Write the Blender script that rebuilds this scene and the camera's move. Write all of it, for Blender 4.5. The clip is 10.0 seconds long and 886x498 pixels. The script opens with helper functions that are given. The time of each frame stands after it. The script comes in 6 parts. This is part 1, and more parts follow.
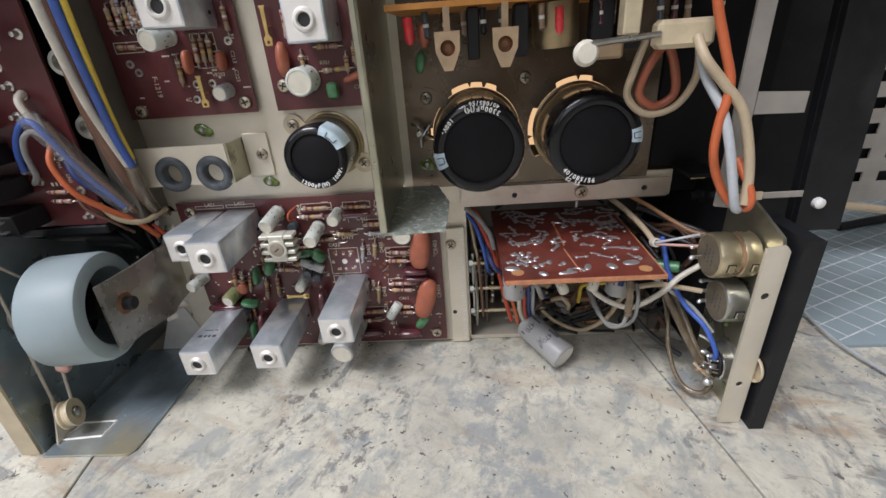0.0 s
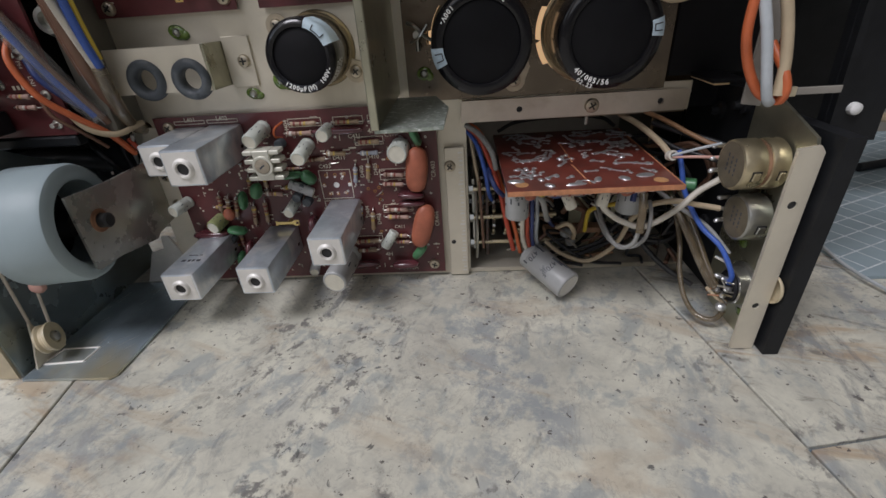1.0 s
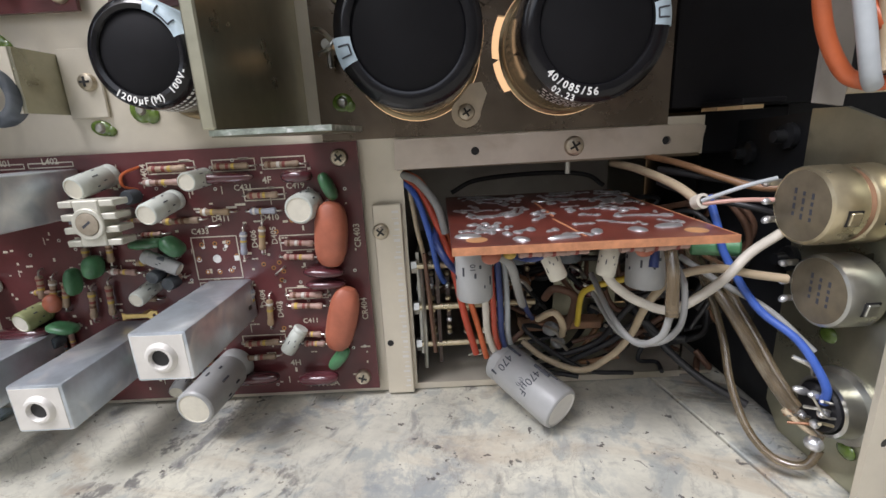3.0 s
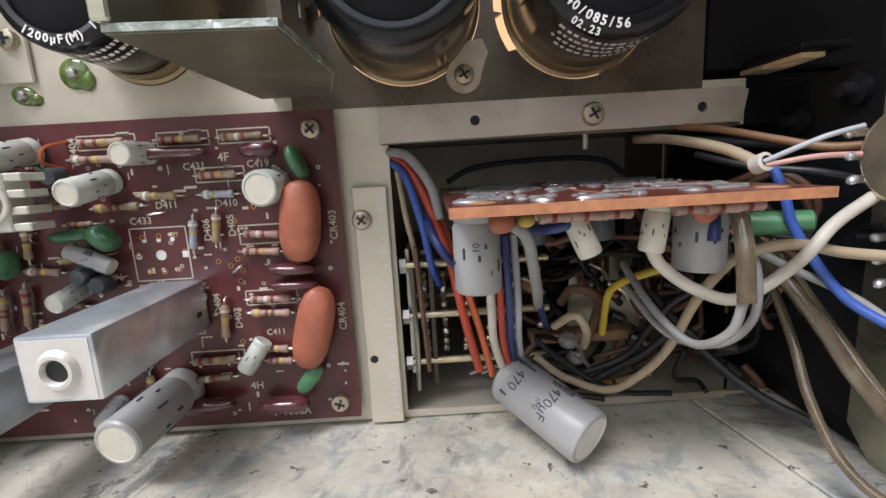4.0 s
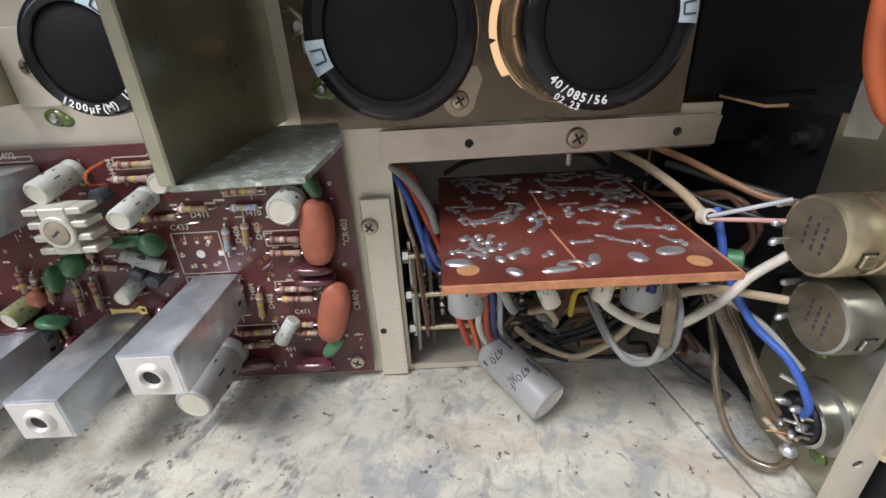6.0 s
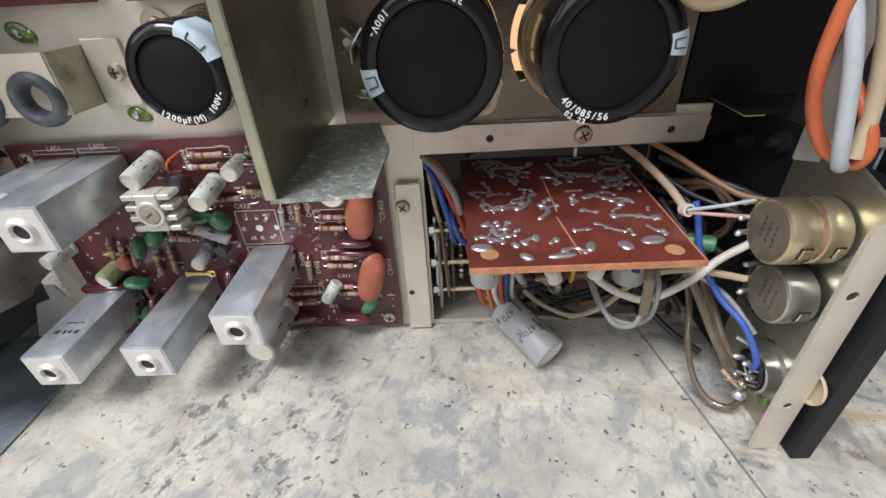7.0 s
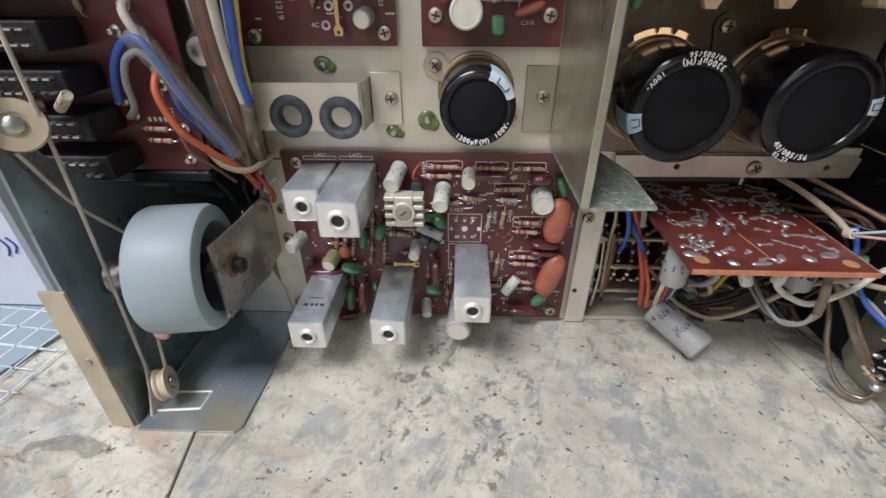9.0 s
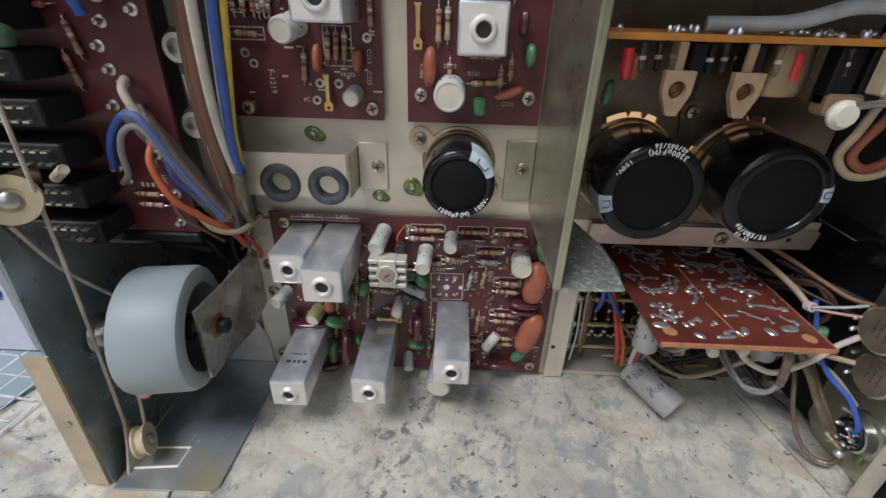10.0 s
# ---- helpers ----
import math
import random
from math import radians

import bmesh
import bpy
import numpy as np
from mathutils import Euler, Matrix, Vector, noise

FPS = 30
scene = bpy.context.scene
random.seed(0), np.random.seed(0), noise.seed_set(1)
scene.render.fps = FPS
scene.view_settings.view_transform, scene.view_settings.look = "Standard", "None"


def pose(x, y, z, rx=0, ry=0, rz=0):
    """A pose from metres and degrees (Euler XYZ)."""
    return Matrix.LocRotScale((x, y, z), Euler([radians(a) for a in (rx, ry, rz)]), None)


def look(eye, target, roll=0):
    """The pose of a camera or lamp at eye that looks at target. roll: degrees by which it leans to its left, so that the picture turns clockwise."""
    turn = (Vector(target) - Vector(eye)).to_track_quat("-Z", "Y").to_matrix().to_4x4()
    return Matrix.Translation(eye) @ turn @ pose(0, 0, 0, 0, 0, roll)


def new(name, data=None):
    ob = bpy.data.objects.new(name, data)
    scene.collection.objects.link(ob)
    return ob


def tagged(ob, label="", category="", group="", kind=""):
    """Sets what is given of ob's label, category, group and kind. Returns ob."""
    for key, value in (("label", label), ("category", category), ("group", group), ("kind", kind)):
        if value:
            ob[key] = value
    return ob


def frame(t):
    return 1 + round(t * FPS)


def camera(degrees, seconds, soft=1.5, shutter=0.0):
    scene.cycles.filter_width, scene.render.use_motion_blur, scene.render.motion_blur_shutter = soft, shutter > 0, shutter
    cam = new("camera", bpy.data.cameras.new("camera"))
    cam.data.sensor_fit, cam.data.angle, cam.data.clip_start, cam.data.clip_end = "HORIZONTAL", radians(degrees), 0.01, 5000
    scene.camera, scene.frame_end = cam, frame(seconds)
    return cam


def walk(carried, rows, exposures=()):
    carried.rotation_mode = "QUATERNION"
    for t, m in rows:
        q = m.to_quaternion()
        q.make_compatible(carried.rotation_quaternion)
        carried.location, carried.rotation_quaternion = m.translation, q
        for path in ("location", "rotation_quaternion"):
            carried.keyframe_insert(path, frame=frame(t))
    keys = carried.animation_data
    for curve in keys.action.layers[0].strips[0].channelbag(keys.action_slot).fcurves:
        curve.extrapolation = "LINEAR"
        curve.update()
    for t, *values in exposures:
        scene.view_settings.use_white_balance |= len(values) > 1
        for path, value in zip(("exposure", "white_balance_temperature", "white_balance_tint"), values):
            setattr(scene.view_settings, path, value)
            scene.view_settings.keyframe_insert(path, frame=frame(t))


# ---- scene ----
MM = 0.001
cam = camera(90.68, 10.0)
# seconds, place in millimetres, yaw, pitch, roll in degrees
PATH = [
    (0.0, 22.25, 5.87, 176.68, 3.65, -25.75, -4.29),
    (0.5, 22.36, 8.02, 156.08, 3.25, -27.66, -4.19),
    (1.0, 21.50, 7.67, 147.35, 4.03, -29.64, -4.10),
    (1.5, 23.70, -5.08, 114.28, 2.26, -18.13, -2.82),
    (2.0, 27.59, 42.06, 123.61, 3.49, -19.24, -2.89),
    (2.5, 31.24, 60.06, 106.54, 1.18, -15.78, -2.51),
    (2.7, 34.46, 64.81, 105.20, 0.40, -15.21, -2.84),
    (3.8, 37.39, 90.94, 89.59, 0.25, -11.68, -3.11),
    (4.0, 35.60, 96.93, 83.76, -0.54, -10.27, -3.26),
    (4.5, 37.83, 101.04, 83.42, -1.07, -11.00, -3.45),
    (5.0, 38.57, 101.33, 86.39, -1.21, -12.37, -3.54),
    (5.5, 40.98, 93.35, 107.85, -0.24, -18.69, -3.31),
    (6.8, 34.78, 75.05, 151.49, 1.57, -32.95, -3.18),
    (7.0, 34.00, 68.87, 154.44, 2.00, -33.10, -3.25),
    (7.5, 33.71, 65.07, 158.60, 2.80, -33.36, -3.37),
    (8.0, 30.75, 62.02, 160.73, 3.30, -33.51, -2.95),
    (8.5, -7.19, 43.52, 168.33, 2.94, -32.30, -1.50),
    (9.0, -52.75, 32.20, 172.85, 2.48, -31.62, -0.22),
    (9.5, -64.04, 38.51, 172.29, 1.41, -30.84, 0.83),
    (10.0, -49.17, 35.83, 192.88, 1.03, -28.69, 1.72),
]
walk(cam, [(t, pose(x * MM, y * MM, z * MM, 90 + pitch, 0, yaw) @ pose(0, 0, 0, 0, 0, roll)) for t, x, y, z, yaw, pitch, roll in PATH],
     exposures=[(0.0, 0.08), (0.5, -0.37), (1.0, -0.5), (1.5, -0.5), (2.0, -0.32), (2.5, 0.12), (4.0, 0.42), (5.0, 0.42), (5.5, 0.3), (7.0, 0.32), (7.5, 0.4), (8.0, 0.2), (8.5, 0.04), (9.0, 0.05), (9.5, -0.05), (10.0, -0.28)])

# ---- light: an overcast day through two windows of a plain room ----
world = bpy.data.worlds.new("sky")
world.use_nodes = True
scene.world = world
wn = world.node_tree.nodes
sky = wn.new("ShaderNodeTexSky")
sky.sky_type, sky.sun_disc, sky.sun_elevation, sky.sun_rotation = "NISHITA", False, radians(40), radians(215)
world.node_tree.links.new(sky.outputs[0], wn["Background"].inputs[0])
wn["Background"].inputs[1].default_value = 0.1


def window_lamp(name, place, target, w, h, watts, colour):
    la = bpy.data.lights.new(name, "AREA")
    la.shape, la.size, la.size_y, la.energy, la.color = "RECTANGLE", w, h, watts, colour
    ob = new(name, la)
    ob.matrix_world = look(place, target)
    return ob


window_lamp("window_light_south", (-0.5, -1.55, 1.35), (-0.5, 0.0, 1.2), 1.5, 1.2, 5, (1.0, 0.99, 1.02))
window_lamp("window_light_west", (-1.75, -0.4, 1.35), (0.0, -0.4, 1.2), 1.3, 1.2, 7, (0.95, 0.98, 1.05))
# the ceiling lamp panel over the work place
window_lamp("ceiling_panel_light", (-1.05, -0.95, 2.44), (-1.05, -0.95, 0.0), 1.2, 0.8, 76, (1.0, 0.98, 1.055))


# ---- materials ----
def material(name, colour, rough=0.5, metal=0.0, var=0.25, scale=120.0, bump=0.15, fine=900.0, dirt=None, dirt_at=0.62, coat=0.0, spread=0.0, spec=0.5):
    """Colour with cloudy change, fine grain, relief and stains of a second colour."""
    m = bpy.data.materials.new(name)
    m.use_nodes = True
    t = m.node_tree
    b = t.nodes["Principled BSDF"]
    co = t.nodes.new("ShaderNodeTexCoord")
    n1 = t.nodes.new("ShaderNodeTexNoise")
    n1.inputs["Scale"].default_value, n1.inputs["Detail"].default_value, n1.inputs["Roughness"].default_value = scale, 6, 0.6
    n2 = t.nodes.new("ShaderNodeTexNoise")
    n2.inputs["Scale"].default_value, n2.inputs["Detail"].default_value = fine, 3
    t.links.new(co.outputs["Object"], n1.inputs["Vector"])
    t.links.new(co.outputs["Object"], n2.inputs["Vector"])
    ramp = t.nodes.new("ShaderNodeValToRGB")
    ramp.color_ramp.elements[0].position, ramp.color_ramp.elements[1].position = 0.3, 0.7
    lo = [max(0.0, c * (1 - var)) for c in colour]
    hi = [min(1.0, c * (1 + var)) for c in colour]
    ramp.color_ramp.elements[0].color, ramp.color_ramp.elements[1].color = (*lo, 1), (*hi, 1)
    t.links.new(n1.outputs["Fac"], ramp.inputs[0])
    last = ramp.outputs[0]
    if dirt:
        n3 = t.nodes.new("ShaderNodeTexNoise")
        n3.inputs["Scale"].default_value, n3.inputs["Detail"].default_value, n3.inputs["Distortion"].default_value = scale * 0.55, 8, 0.6
        t.links.new(co.outputs["Object"], n3.inputs["Vector"])
        r3 = t.nodes.new("ShaderNodeValToRGB")
        r3.color_ramp.elements[0].position, r3.color_ramp.elements[1].position = dirt_at - 0.06, dirt_at + 0.1
        t.links.new(n3.outputs["Fac"], r3.inputs[0])
        mx = t.nodes.new("ShaderNodeMix")
        mx.data_type = "RGBA"
        t.links.new(r3.outputs[0], mx.inputs["Factor"])
        t.links.new(last, mx.inputs["A"])
        mx.inputs["B"].default_value = (*dirt, 1)
        last = mx.outputs["Result"]
    if spread:
        oi = t.nodes.new("ShaderNodeObjectInfo")
        hsv = t.nodes.new("ShaderNodeHueSaturation")
        mr = t.nodes.new("ShaderNodeMapRange")
        mr.inputs["To Min"].default_value, mr.inputs["To Max"].default_value = 1 - spread, 1 + spread
        t.links.new(oi.outputs["Random"], mr.inputs["Value"])
        t.links.new(mr.outputs[0], hsv.inputs["Value"])
        t.links.new(last, hsv.inputs["Color"])
        last = hsv.outputs[0]
    t.links.new(last, b.inputs["Base Color"])
    rr = t.nodes.new("ShaderNodeMapRange")
    rr.inputs["To Min"].default_value, rr.inputs["To Max"].default_value = max(0.02, rough - 0.12), min(1, rough + 0.14)
    t.links.new(n1.outputs["Fac"], rr.inputs["Value"])
    t.links.new(rr.outputs[0], b.inputs["Roughness"])
    b.inputs["Metallic"].default_value = metal
    b.inputs["Coat Weight"].default_value = coat
    b.inputs["Coat Roughness"].default_value = 0.15
    b.inputs["Specular IOR Level"].default_value = spec
    if bump:
        bu = t.nodes.new("ShaderNodeBump")
        bu.inputs["Strength"].default_value, bu.inputs["Distance"].default_value = bump, 0.0003
        t.links.new(n2.outputs["Fac"], bu.inputs["Height"])
        t.links.new(bu.outputs[0], b.inputs["Normal"])
    return m


def marble(name, warm):
    """Cream marble with grey clouds, clustered dark blue-grey flecks and rusty streaks."""
    m = bpy.data.materials.new(name)
    m.use_nodes = True
    t = m.node_tree
    L = t.links.new
    b = t.nodes["Principled BSDF"]
    co = t.nodes.new("ShaderNodeTexCoord")
    oi = t.nodes.new("ShaderNodeObjectInfo")
    mul = t.nodes.new("ShaderNodeVectorMath")
    mul.operation = "SCALE"
    mul.inputs[0].default_value = (3.7, 9.1, 2.3)
    L(oi.outputs["Random"], mul.inputs["Scale"])
    add = t.nodes.new("ShaderNodeVectorMath")
    L(co.outputs["Object"], add.inputs[0])
    L(mul.outputs[0], add.inputs[1])

    turned = {}

    def noise_tex(scale, detail, dist, stretch=(1, 1, 1), rough=0.6, lean=28.0):
        if lean not in turned:
            turned[lean] = t.nodes.new("ShaderNodeMapping")
            turned[lean].inputs["Rotation"].default_value = (0, 0, radians(lean))
            L(add.outputs[0], turned[lean].inputs["Vector"])
        mp = t.nodes.new("ShaderNodeMapping")
        mp.inputs["Scale"].default_value = stretch
        L(turned[lean].outputs[0], mp.inputs["Vector"])
        n = t.nodes.new("ShaderNodeTexNoise")
        n.inputs["Scale"].default_value, n.inputs["Detail"].default_value = scale, detail
        n.inputs["Distortion"].default_value, n.inputs["Roughness"].default_value = dist, rough
        L(mp.outputs[0], n.inputs["Vector"])
        return n.outputs["Fac"]

    def band(sock, a, c):
        r = t.nodes.new("ShaderNodeMapRange")
        r.interpolation_type = "SMOOTHSTEP"
        r.inputs["From Min"].default_value, r.inputs["From Max"].default_value = a, c
        L(sock, r.inputs["Value"])
        return r.outputs[0]

    def times(a, c):
        n = t.nodes.new("ShaderNodeMath")
        n.operation = "MULTIPLY"
        L(a, n.inputs[0])
        if isinstance(c, float):
            n.inputs[1].default_value = c
        else:
            L(c, n.inputs[1])
        return n.outputs[0]

    def over(base, fac, colour):
        mx = t.nodes.new("ShaderNodeMix")
        mx.data_type = "RGBA"
        L(fac, mx.inputs["Factor"])
        L(base, mx.inputs["A"])
        mx.inputs["B"].default_value = (*colour, 1)
        return mx.outputs["Result"]

    ramp = t.nodes.new("ShaderNodeValToRGB")
    ramp.color_ramp.elements[0].position, ramp.color_ramp.elements[1].position = 0.34, 0.62
    ramp.color_ramp.elements[0].color = (0.43, 0.42, 0.365, 1)
    ramp.color_ramp.elements[1].color = (0.70, 0.68, 0.57, 1)
    L(noise_tex(16, 9, 0.25, rough=0.72), ramp.inputs[0])
    c = ramp.outputs[0]
    # grey cloud, broken up by finer grain
    cloud = band(noise_tex(10, 7, 0.9, (1.3, 0.6, 1)), 0.46, 0.60)
    c = over(c, times(times(band(noise_tex(70, 9, 0.15, rough=0.74), 0.45, 0.58), cloud), 0.68), (0.27, 0.30, 0.325))
    c = over(c, times(band(noise_tex(150, 6, 0.6, rough=0.7), 0.50, 0.66), 0.42), (0.30, 0.295, 0.275))
    # rusty bands
    c = over(c, times(band(noise_tex(12, 7, 1.2, (1, 3.4, 1)), 0.52, 0.68), 0.65 if warm else 0.36), (0.40, 0.28, 0.17))
    if warm:
        c = over(c, times(band(noise_tex(26, 7, 0.8, (1, 2.6, 1), 0.62), 0.56, 0.66), 0.6), (0.10, 0.09, 0.08))
    # clustered dark flecks and single specks
    fleck_area = band(noise_tex(17, 6, 0.8, (1.5, 0.55, 1)), 0.52, 0.64)
    c = over(c, times(times(band(noise_tex(170, 6, 0.25, (1, 0.8, 1), 0.66), 0.50, 0.62), fleck_area), 0.85), (0.155, 0.15, 0.145))
    c = over(c, times(band(noise_tex(240, 4, 0.2, rough=0.6), 0.655, 0.69), 0.9), (0.11, 0.10, 0.095))
    # short dark streaks that lean one way
    LEAN = 22.0
    streak_area = band(noise_tex(9, 5, 0.6), 0.44, 0.60)
    c = over(c, times(times(band(noise_tex(34, 8, 0.6, (1.8, 0.65, 1), 0.72, LEAN), 0.55, 0.66), streak_area), 0.65), (0.19, 0.195, 0.20))
    c = over(c, times(band(noise_tex(125, 5, 1.1, (1.15, 0.85, 1), 0.62, LEAN), 0.645, 0.70), 0.85), (0.12, 0.12, 0.115))
    # small soft blue-grey mottles
    c = over(c, times(band(noise_tex(58, 6, 0.5, (1.15, 0.8, 1), 0.62, LEAN), 0.53, 0.64), 0.55), (0.29, 0.325, 0.335))
    # thin veins
    vein = t.nodes.new("ShaderNodeMath")
    vein.operation = "SUBTRACT"
    vein.inputs[1].default_value = 0.5
    L(noise_tex(10, 8, 1.6, rough=0.65), vein.inputs[0])
    line = t.nodes.new("ShaderNodeMath")
    line.operation = "ABSOLUTE"
    L(vein.outputs[0], line.inputs[0])
    thin = t.nodes.new("ShaderNodeMapRange")
    thin.inputs["From Min"].default_value, thin.inputs["From Max"].default_value = 0.0, 0.007
    thin.inputs["To Min"].default_value, thin.inputs["To Max"].default_value = 0.30, 0.0
    L(line.outputs[0], thin.inputs["Value"])
    c = over(c, thin.outputs[0], (0.26, 0.23, 0.20))
    L(c, b.inputs["Base Color"])
    L(times(band(noise_tex(30, 5, 0.3), -0.9, 1.3), 0.29), b.inputs["Roughness"])
    bu = t.nodes.new("ShaderNodeBump")
    bu.inputs["Strength"].default_value, bu.inputs["Distance"].default_value = 0.15, 0.0004
    L(noise_tex(220, 4, 0.2), bu.inputs["Height"])
    L(bu.outputs[0], b.inputs["Normal"])
    return m


M_MARBLE = marble("marble", False)
M_MARBLE_WARM = marble("marble_warm", True)
M_GROUT = material("joint_grey", (0.13, 0.17, 0.20), 0.8)
M_PLATE = material("zinc_chassis", (0.72, 0.665, 0.55), 0.40, 0.42, 0.12, 25, 0.08, 500, (0.40, 0.36, 0.27), 0.66)
# brown stains on zinc; the base is also darkened to imitate shade
M_PLATE_DULL = material("aged_shaded_chassis", (0.195, 0.16, 0.125), 0.27, 0.92, 0.3, 30, 0.1, 500, (0.11, 0.08, 0.055), 0.54)
M_SHIELD = material("green_grey_zinc", (0.46, 0.45, 0.345), 0.29, 0.85, 0.26, 40, 0.12, 600, (0.62, 0.63, 0.58), 0.66)
M_SHIELD_FOOT = material("corroded_zinc", (0.36, 0.41, 0.36), 0.36, 0.5, 0.35, 620, 0.5, 1500, (0.84, 0.88, 0.86), 0.60)
M_UNDER = material("olive_zinc", (0.20, 0.195, 0.14), 0.4, 0.7, 0.3, 60, 0.15, 600, (0.34, 0.34, 0.28), 0.64)
M_BLUEZINC = material("blue_zinc", (0.42, 0.51, 0.57), 0.22, 0.65, 0.4, 24, 0.06, 500, (0.66, 0.60, 0.42), 0.54)
M_BEARING = material("grey_zinc", (0.46, 0.46, 0.42), 0.26, 0.7, 0.25, 40, 0.1, 600, (0.36, 0.33, 0.27), 0.62)
M_TANEDGE = material("tan_zinc", (0.58, 0.50, 0.36), 0.4, 0.4, 0.15, 60, 0.1)
M_CAN = material("tinned_can", (0.60, 0.66, 0.72), 0.34, 0.72, 0.15, 120, 0.08, 900, (0.86, 0.88, 0.90), 0.55, spread=0.06)
M_CANFACE = material("tinned_face", (0.76, 0.74, 0.70), 0.5, 0.35, 0.08, 120, 0.08)
# black of tuning cores; also stands for shade in holes, slots and gaps
M_DARKHOLE = material("core_and_hole_black", (0.015, 0.015, 0.016), 0.5)
M_PCB = material("maroon_board", (0.105, 0.024, 0.026), 0.36, 0.0, 0.25, 60, 0.12, 700, (0.07, 0.02, 0.02), 0.60, coat=0.25)
M_PCBEDGE = material("board_edge", (0.30, 0.17, 0.10), 0.7)
M_PCBRED = material("red_brown_board", (0.175, 0.040, 0.028), 0.34, 0, 0.25, 70, 0.1, 500, (0.11, 0.027, 0.02), 0.55, coat=0.5)
M_PCBCUT = material("phenolic_edge", (0.50, 0.22, 0.11), 0.7, 0, 0.25, 300, 0.3)
M_PCBORANGE = material("orange_board", (0.62, 0.27, 0.06), 0.5, 0, 0.2, 90)
M_SOLDER = material("solder", (0.80, 0.81, 0.83), 0.30, 0.85, 0.12, 250, 0.1)
M_COPPER = material("bare_copper", (0.42, 0.20, 0.07), 0.35, 0.6)
M_PALECOPPER = material("pale_copper", (0.62, 0.33, 0.15), 0.45, 0.2, 0.2, 200)
M_SILK = material("cream_print", (0.62, 0.58, 0.47), 0.6, bump=0)
M_SILKWHITE = material("white_print", (0.80, 0.80, 0.78), 0.6, bump=0)
M_SCREW = material("nickel_screw", (0.52, 0.46, 0.36), 0.30, 0.9, 0.2, 400, 0.2, spread=0.15)
M_BRASS = material("yellow_zinc", (0.68, 0.59, 0.40), 0.29, 0.85, 0.15, 90, 0.08, 600, (0.40, 0.33, 0.20), 0.66)
M_RUST = material("rusty_steel", (0.26, 0.13, 0.07), 0.5, 0.4, 0.4, 250)
M_STEEL = material("dull_steel", (0.50, 0.50, 0.46), 0.3, 0.9, 0.15, 90, 0.08)
M_GOLD = material("bright_brass", (0.72, 0.53, 0.20), 0.3, 0.8, 0.15, 200)
M_BLACKPVC = material("black_sleeve", (0.007, 0.007, 0.009), 0.16, 0, 0.3, 60, 0.03, 300, coat=0.15, spec=0.35)
M_BLACKMATT = material("black_disc", (0.009, 0.009, 0.0105), 0.6, 0, 0.25, 60, 0.1, spec=0.15)
# black paint; also stands for shade on the rear plate and fillers
M_BLACKPAINT_SHADE = material("black_paint_and_shade", (0.014, 0.015, 0.017), 0.45, 0, 0.3, 80, 0.1, 500, (0.03, 0.03, 0.03), 0.70, spec=0.25)
M_BLACKBAKELITE = material("black_plastic", (0.014, 0.014, 0.016), 0.4, spec=0.3)
M_PALEBLUE = material("pale_blue_print", (0.50, 0.62, 0.70), 0.4, bump=0)
M_BRONZE = material("bronze_clamp", (0.30, 0.235, 0.14), 0.32, 0.8, 0.25, 80)
# pale amber that imitates warm light seen through small slots
M_AMBER = material("amber_backlight", (0.95, 0.72, 0.42), 0.7, 0, 0.06, 60)
# self-lit colour that stands in for warm light from behind
M_GLOW = bpy.data.materials.new("glow_card")
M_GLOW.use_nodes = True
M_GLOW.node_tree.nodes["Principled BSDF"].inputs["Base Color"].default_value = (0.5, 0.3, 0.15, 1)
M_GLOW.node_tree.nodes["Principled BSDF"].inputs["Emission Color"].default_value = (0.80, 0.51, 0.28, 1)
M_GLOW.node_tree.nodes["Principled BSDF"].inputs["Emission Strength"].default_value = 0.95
M_PALELUG = material("pale_lug", (0.56, 0.48, 0.36), 0.42, 0.4, 0.2, 90, 0.1)
M_SIDEZINC = material("dark_zinc", (0.29, 0.35, 0.37), 0.27, 0.7, 0.35, 22, 0.06, 500, (0.34, 0.34, 0.26), 0.56)
M_RUBBER = material("grey_rubber", (0.060, 0.070, 0.080), 0.5, 0, 0.3, 150, 0.3, 600, (0.14, 0.155, 0.17), 0.60)
M_FLY = material("grey_flywheel", (0.32, 0.395, 0.42), 0.5, 0, 0.08, 30, 0.08, 900, (0.26, 0.29, 0.31), 0.66)
M_CORD = material("dial_cord", (0.50, 0.45, 0.37), 0.8)
M_NYLON = material("cream_nylon", (0.62, 0.53, 0.36), 0.4, 0, 0.12, 150)
M_MAROONCAP = material("maroon_dip", (0.085, 0.022, 0.028), 0.16, 0, 0.25, 150, 0.03, coat=0.7, spread=0.2)
M_ORANGECAP = material("orange_dip", (0.37, 0.115, 0.066), 0.42, 0, 0.2, 120, 0.12, 700, (0.29, 0.085, 0.045), 0.62, spread=0.1)
M_GREENCAP = material("green_dip", (0.055, 0.17, 0.075), 0.35, 0, 0.3, 180, 0.05, coat=0.3, spread=0.3)
M_GREENLACQUER = material("green_lacquer", (0.12, 0.19, 0.035), 0.12, 0, 0.4, 200, 0.02, coat=0.8)
M_OLIVE = material("olive_resin", (0.25, 0.27, 0.12), 0.45, 0, 0.2, 150)
M_WHITEEL = material("white_sleeve", (0.55, 0.58, 0.53), 0.35, 0, 0.12, 120, 0.05, 500, (0.40, 0.41, 0.36), 0.64)
M_ELTOP = material("cream_plug", (0.66, 0.63, 0.53), 0.55, 0, 0.1, 200)
M_GREYEL = material("grey_sleeve", (0.38, 0.385, 0.38), 0.36, 0, 0.1, 90, 0.05, 500, (0.33, 0.33, 0.32), 0.66)
M_INK = material("dark_ink", (0.05, 0.055, 0.07), 0.5, bump=0)
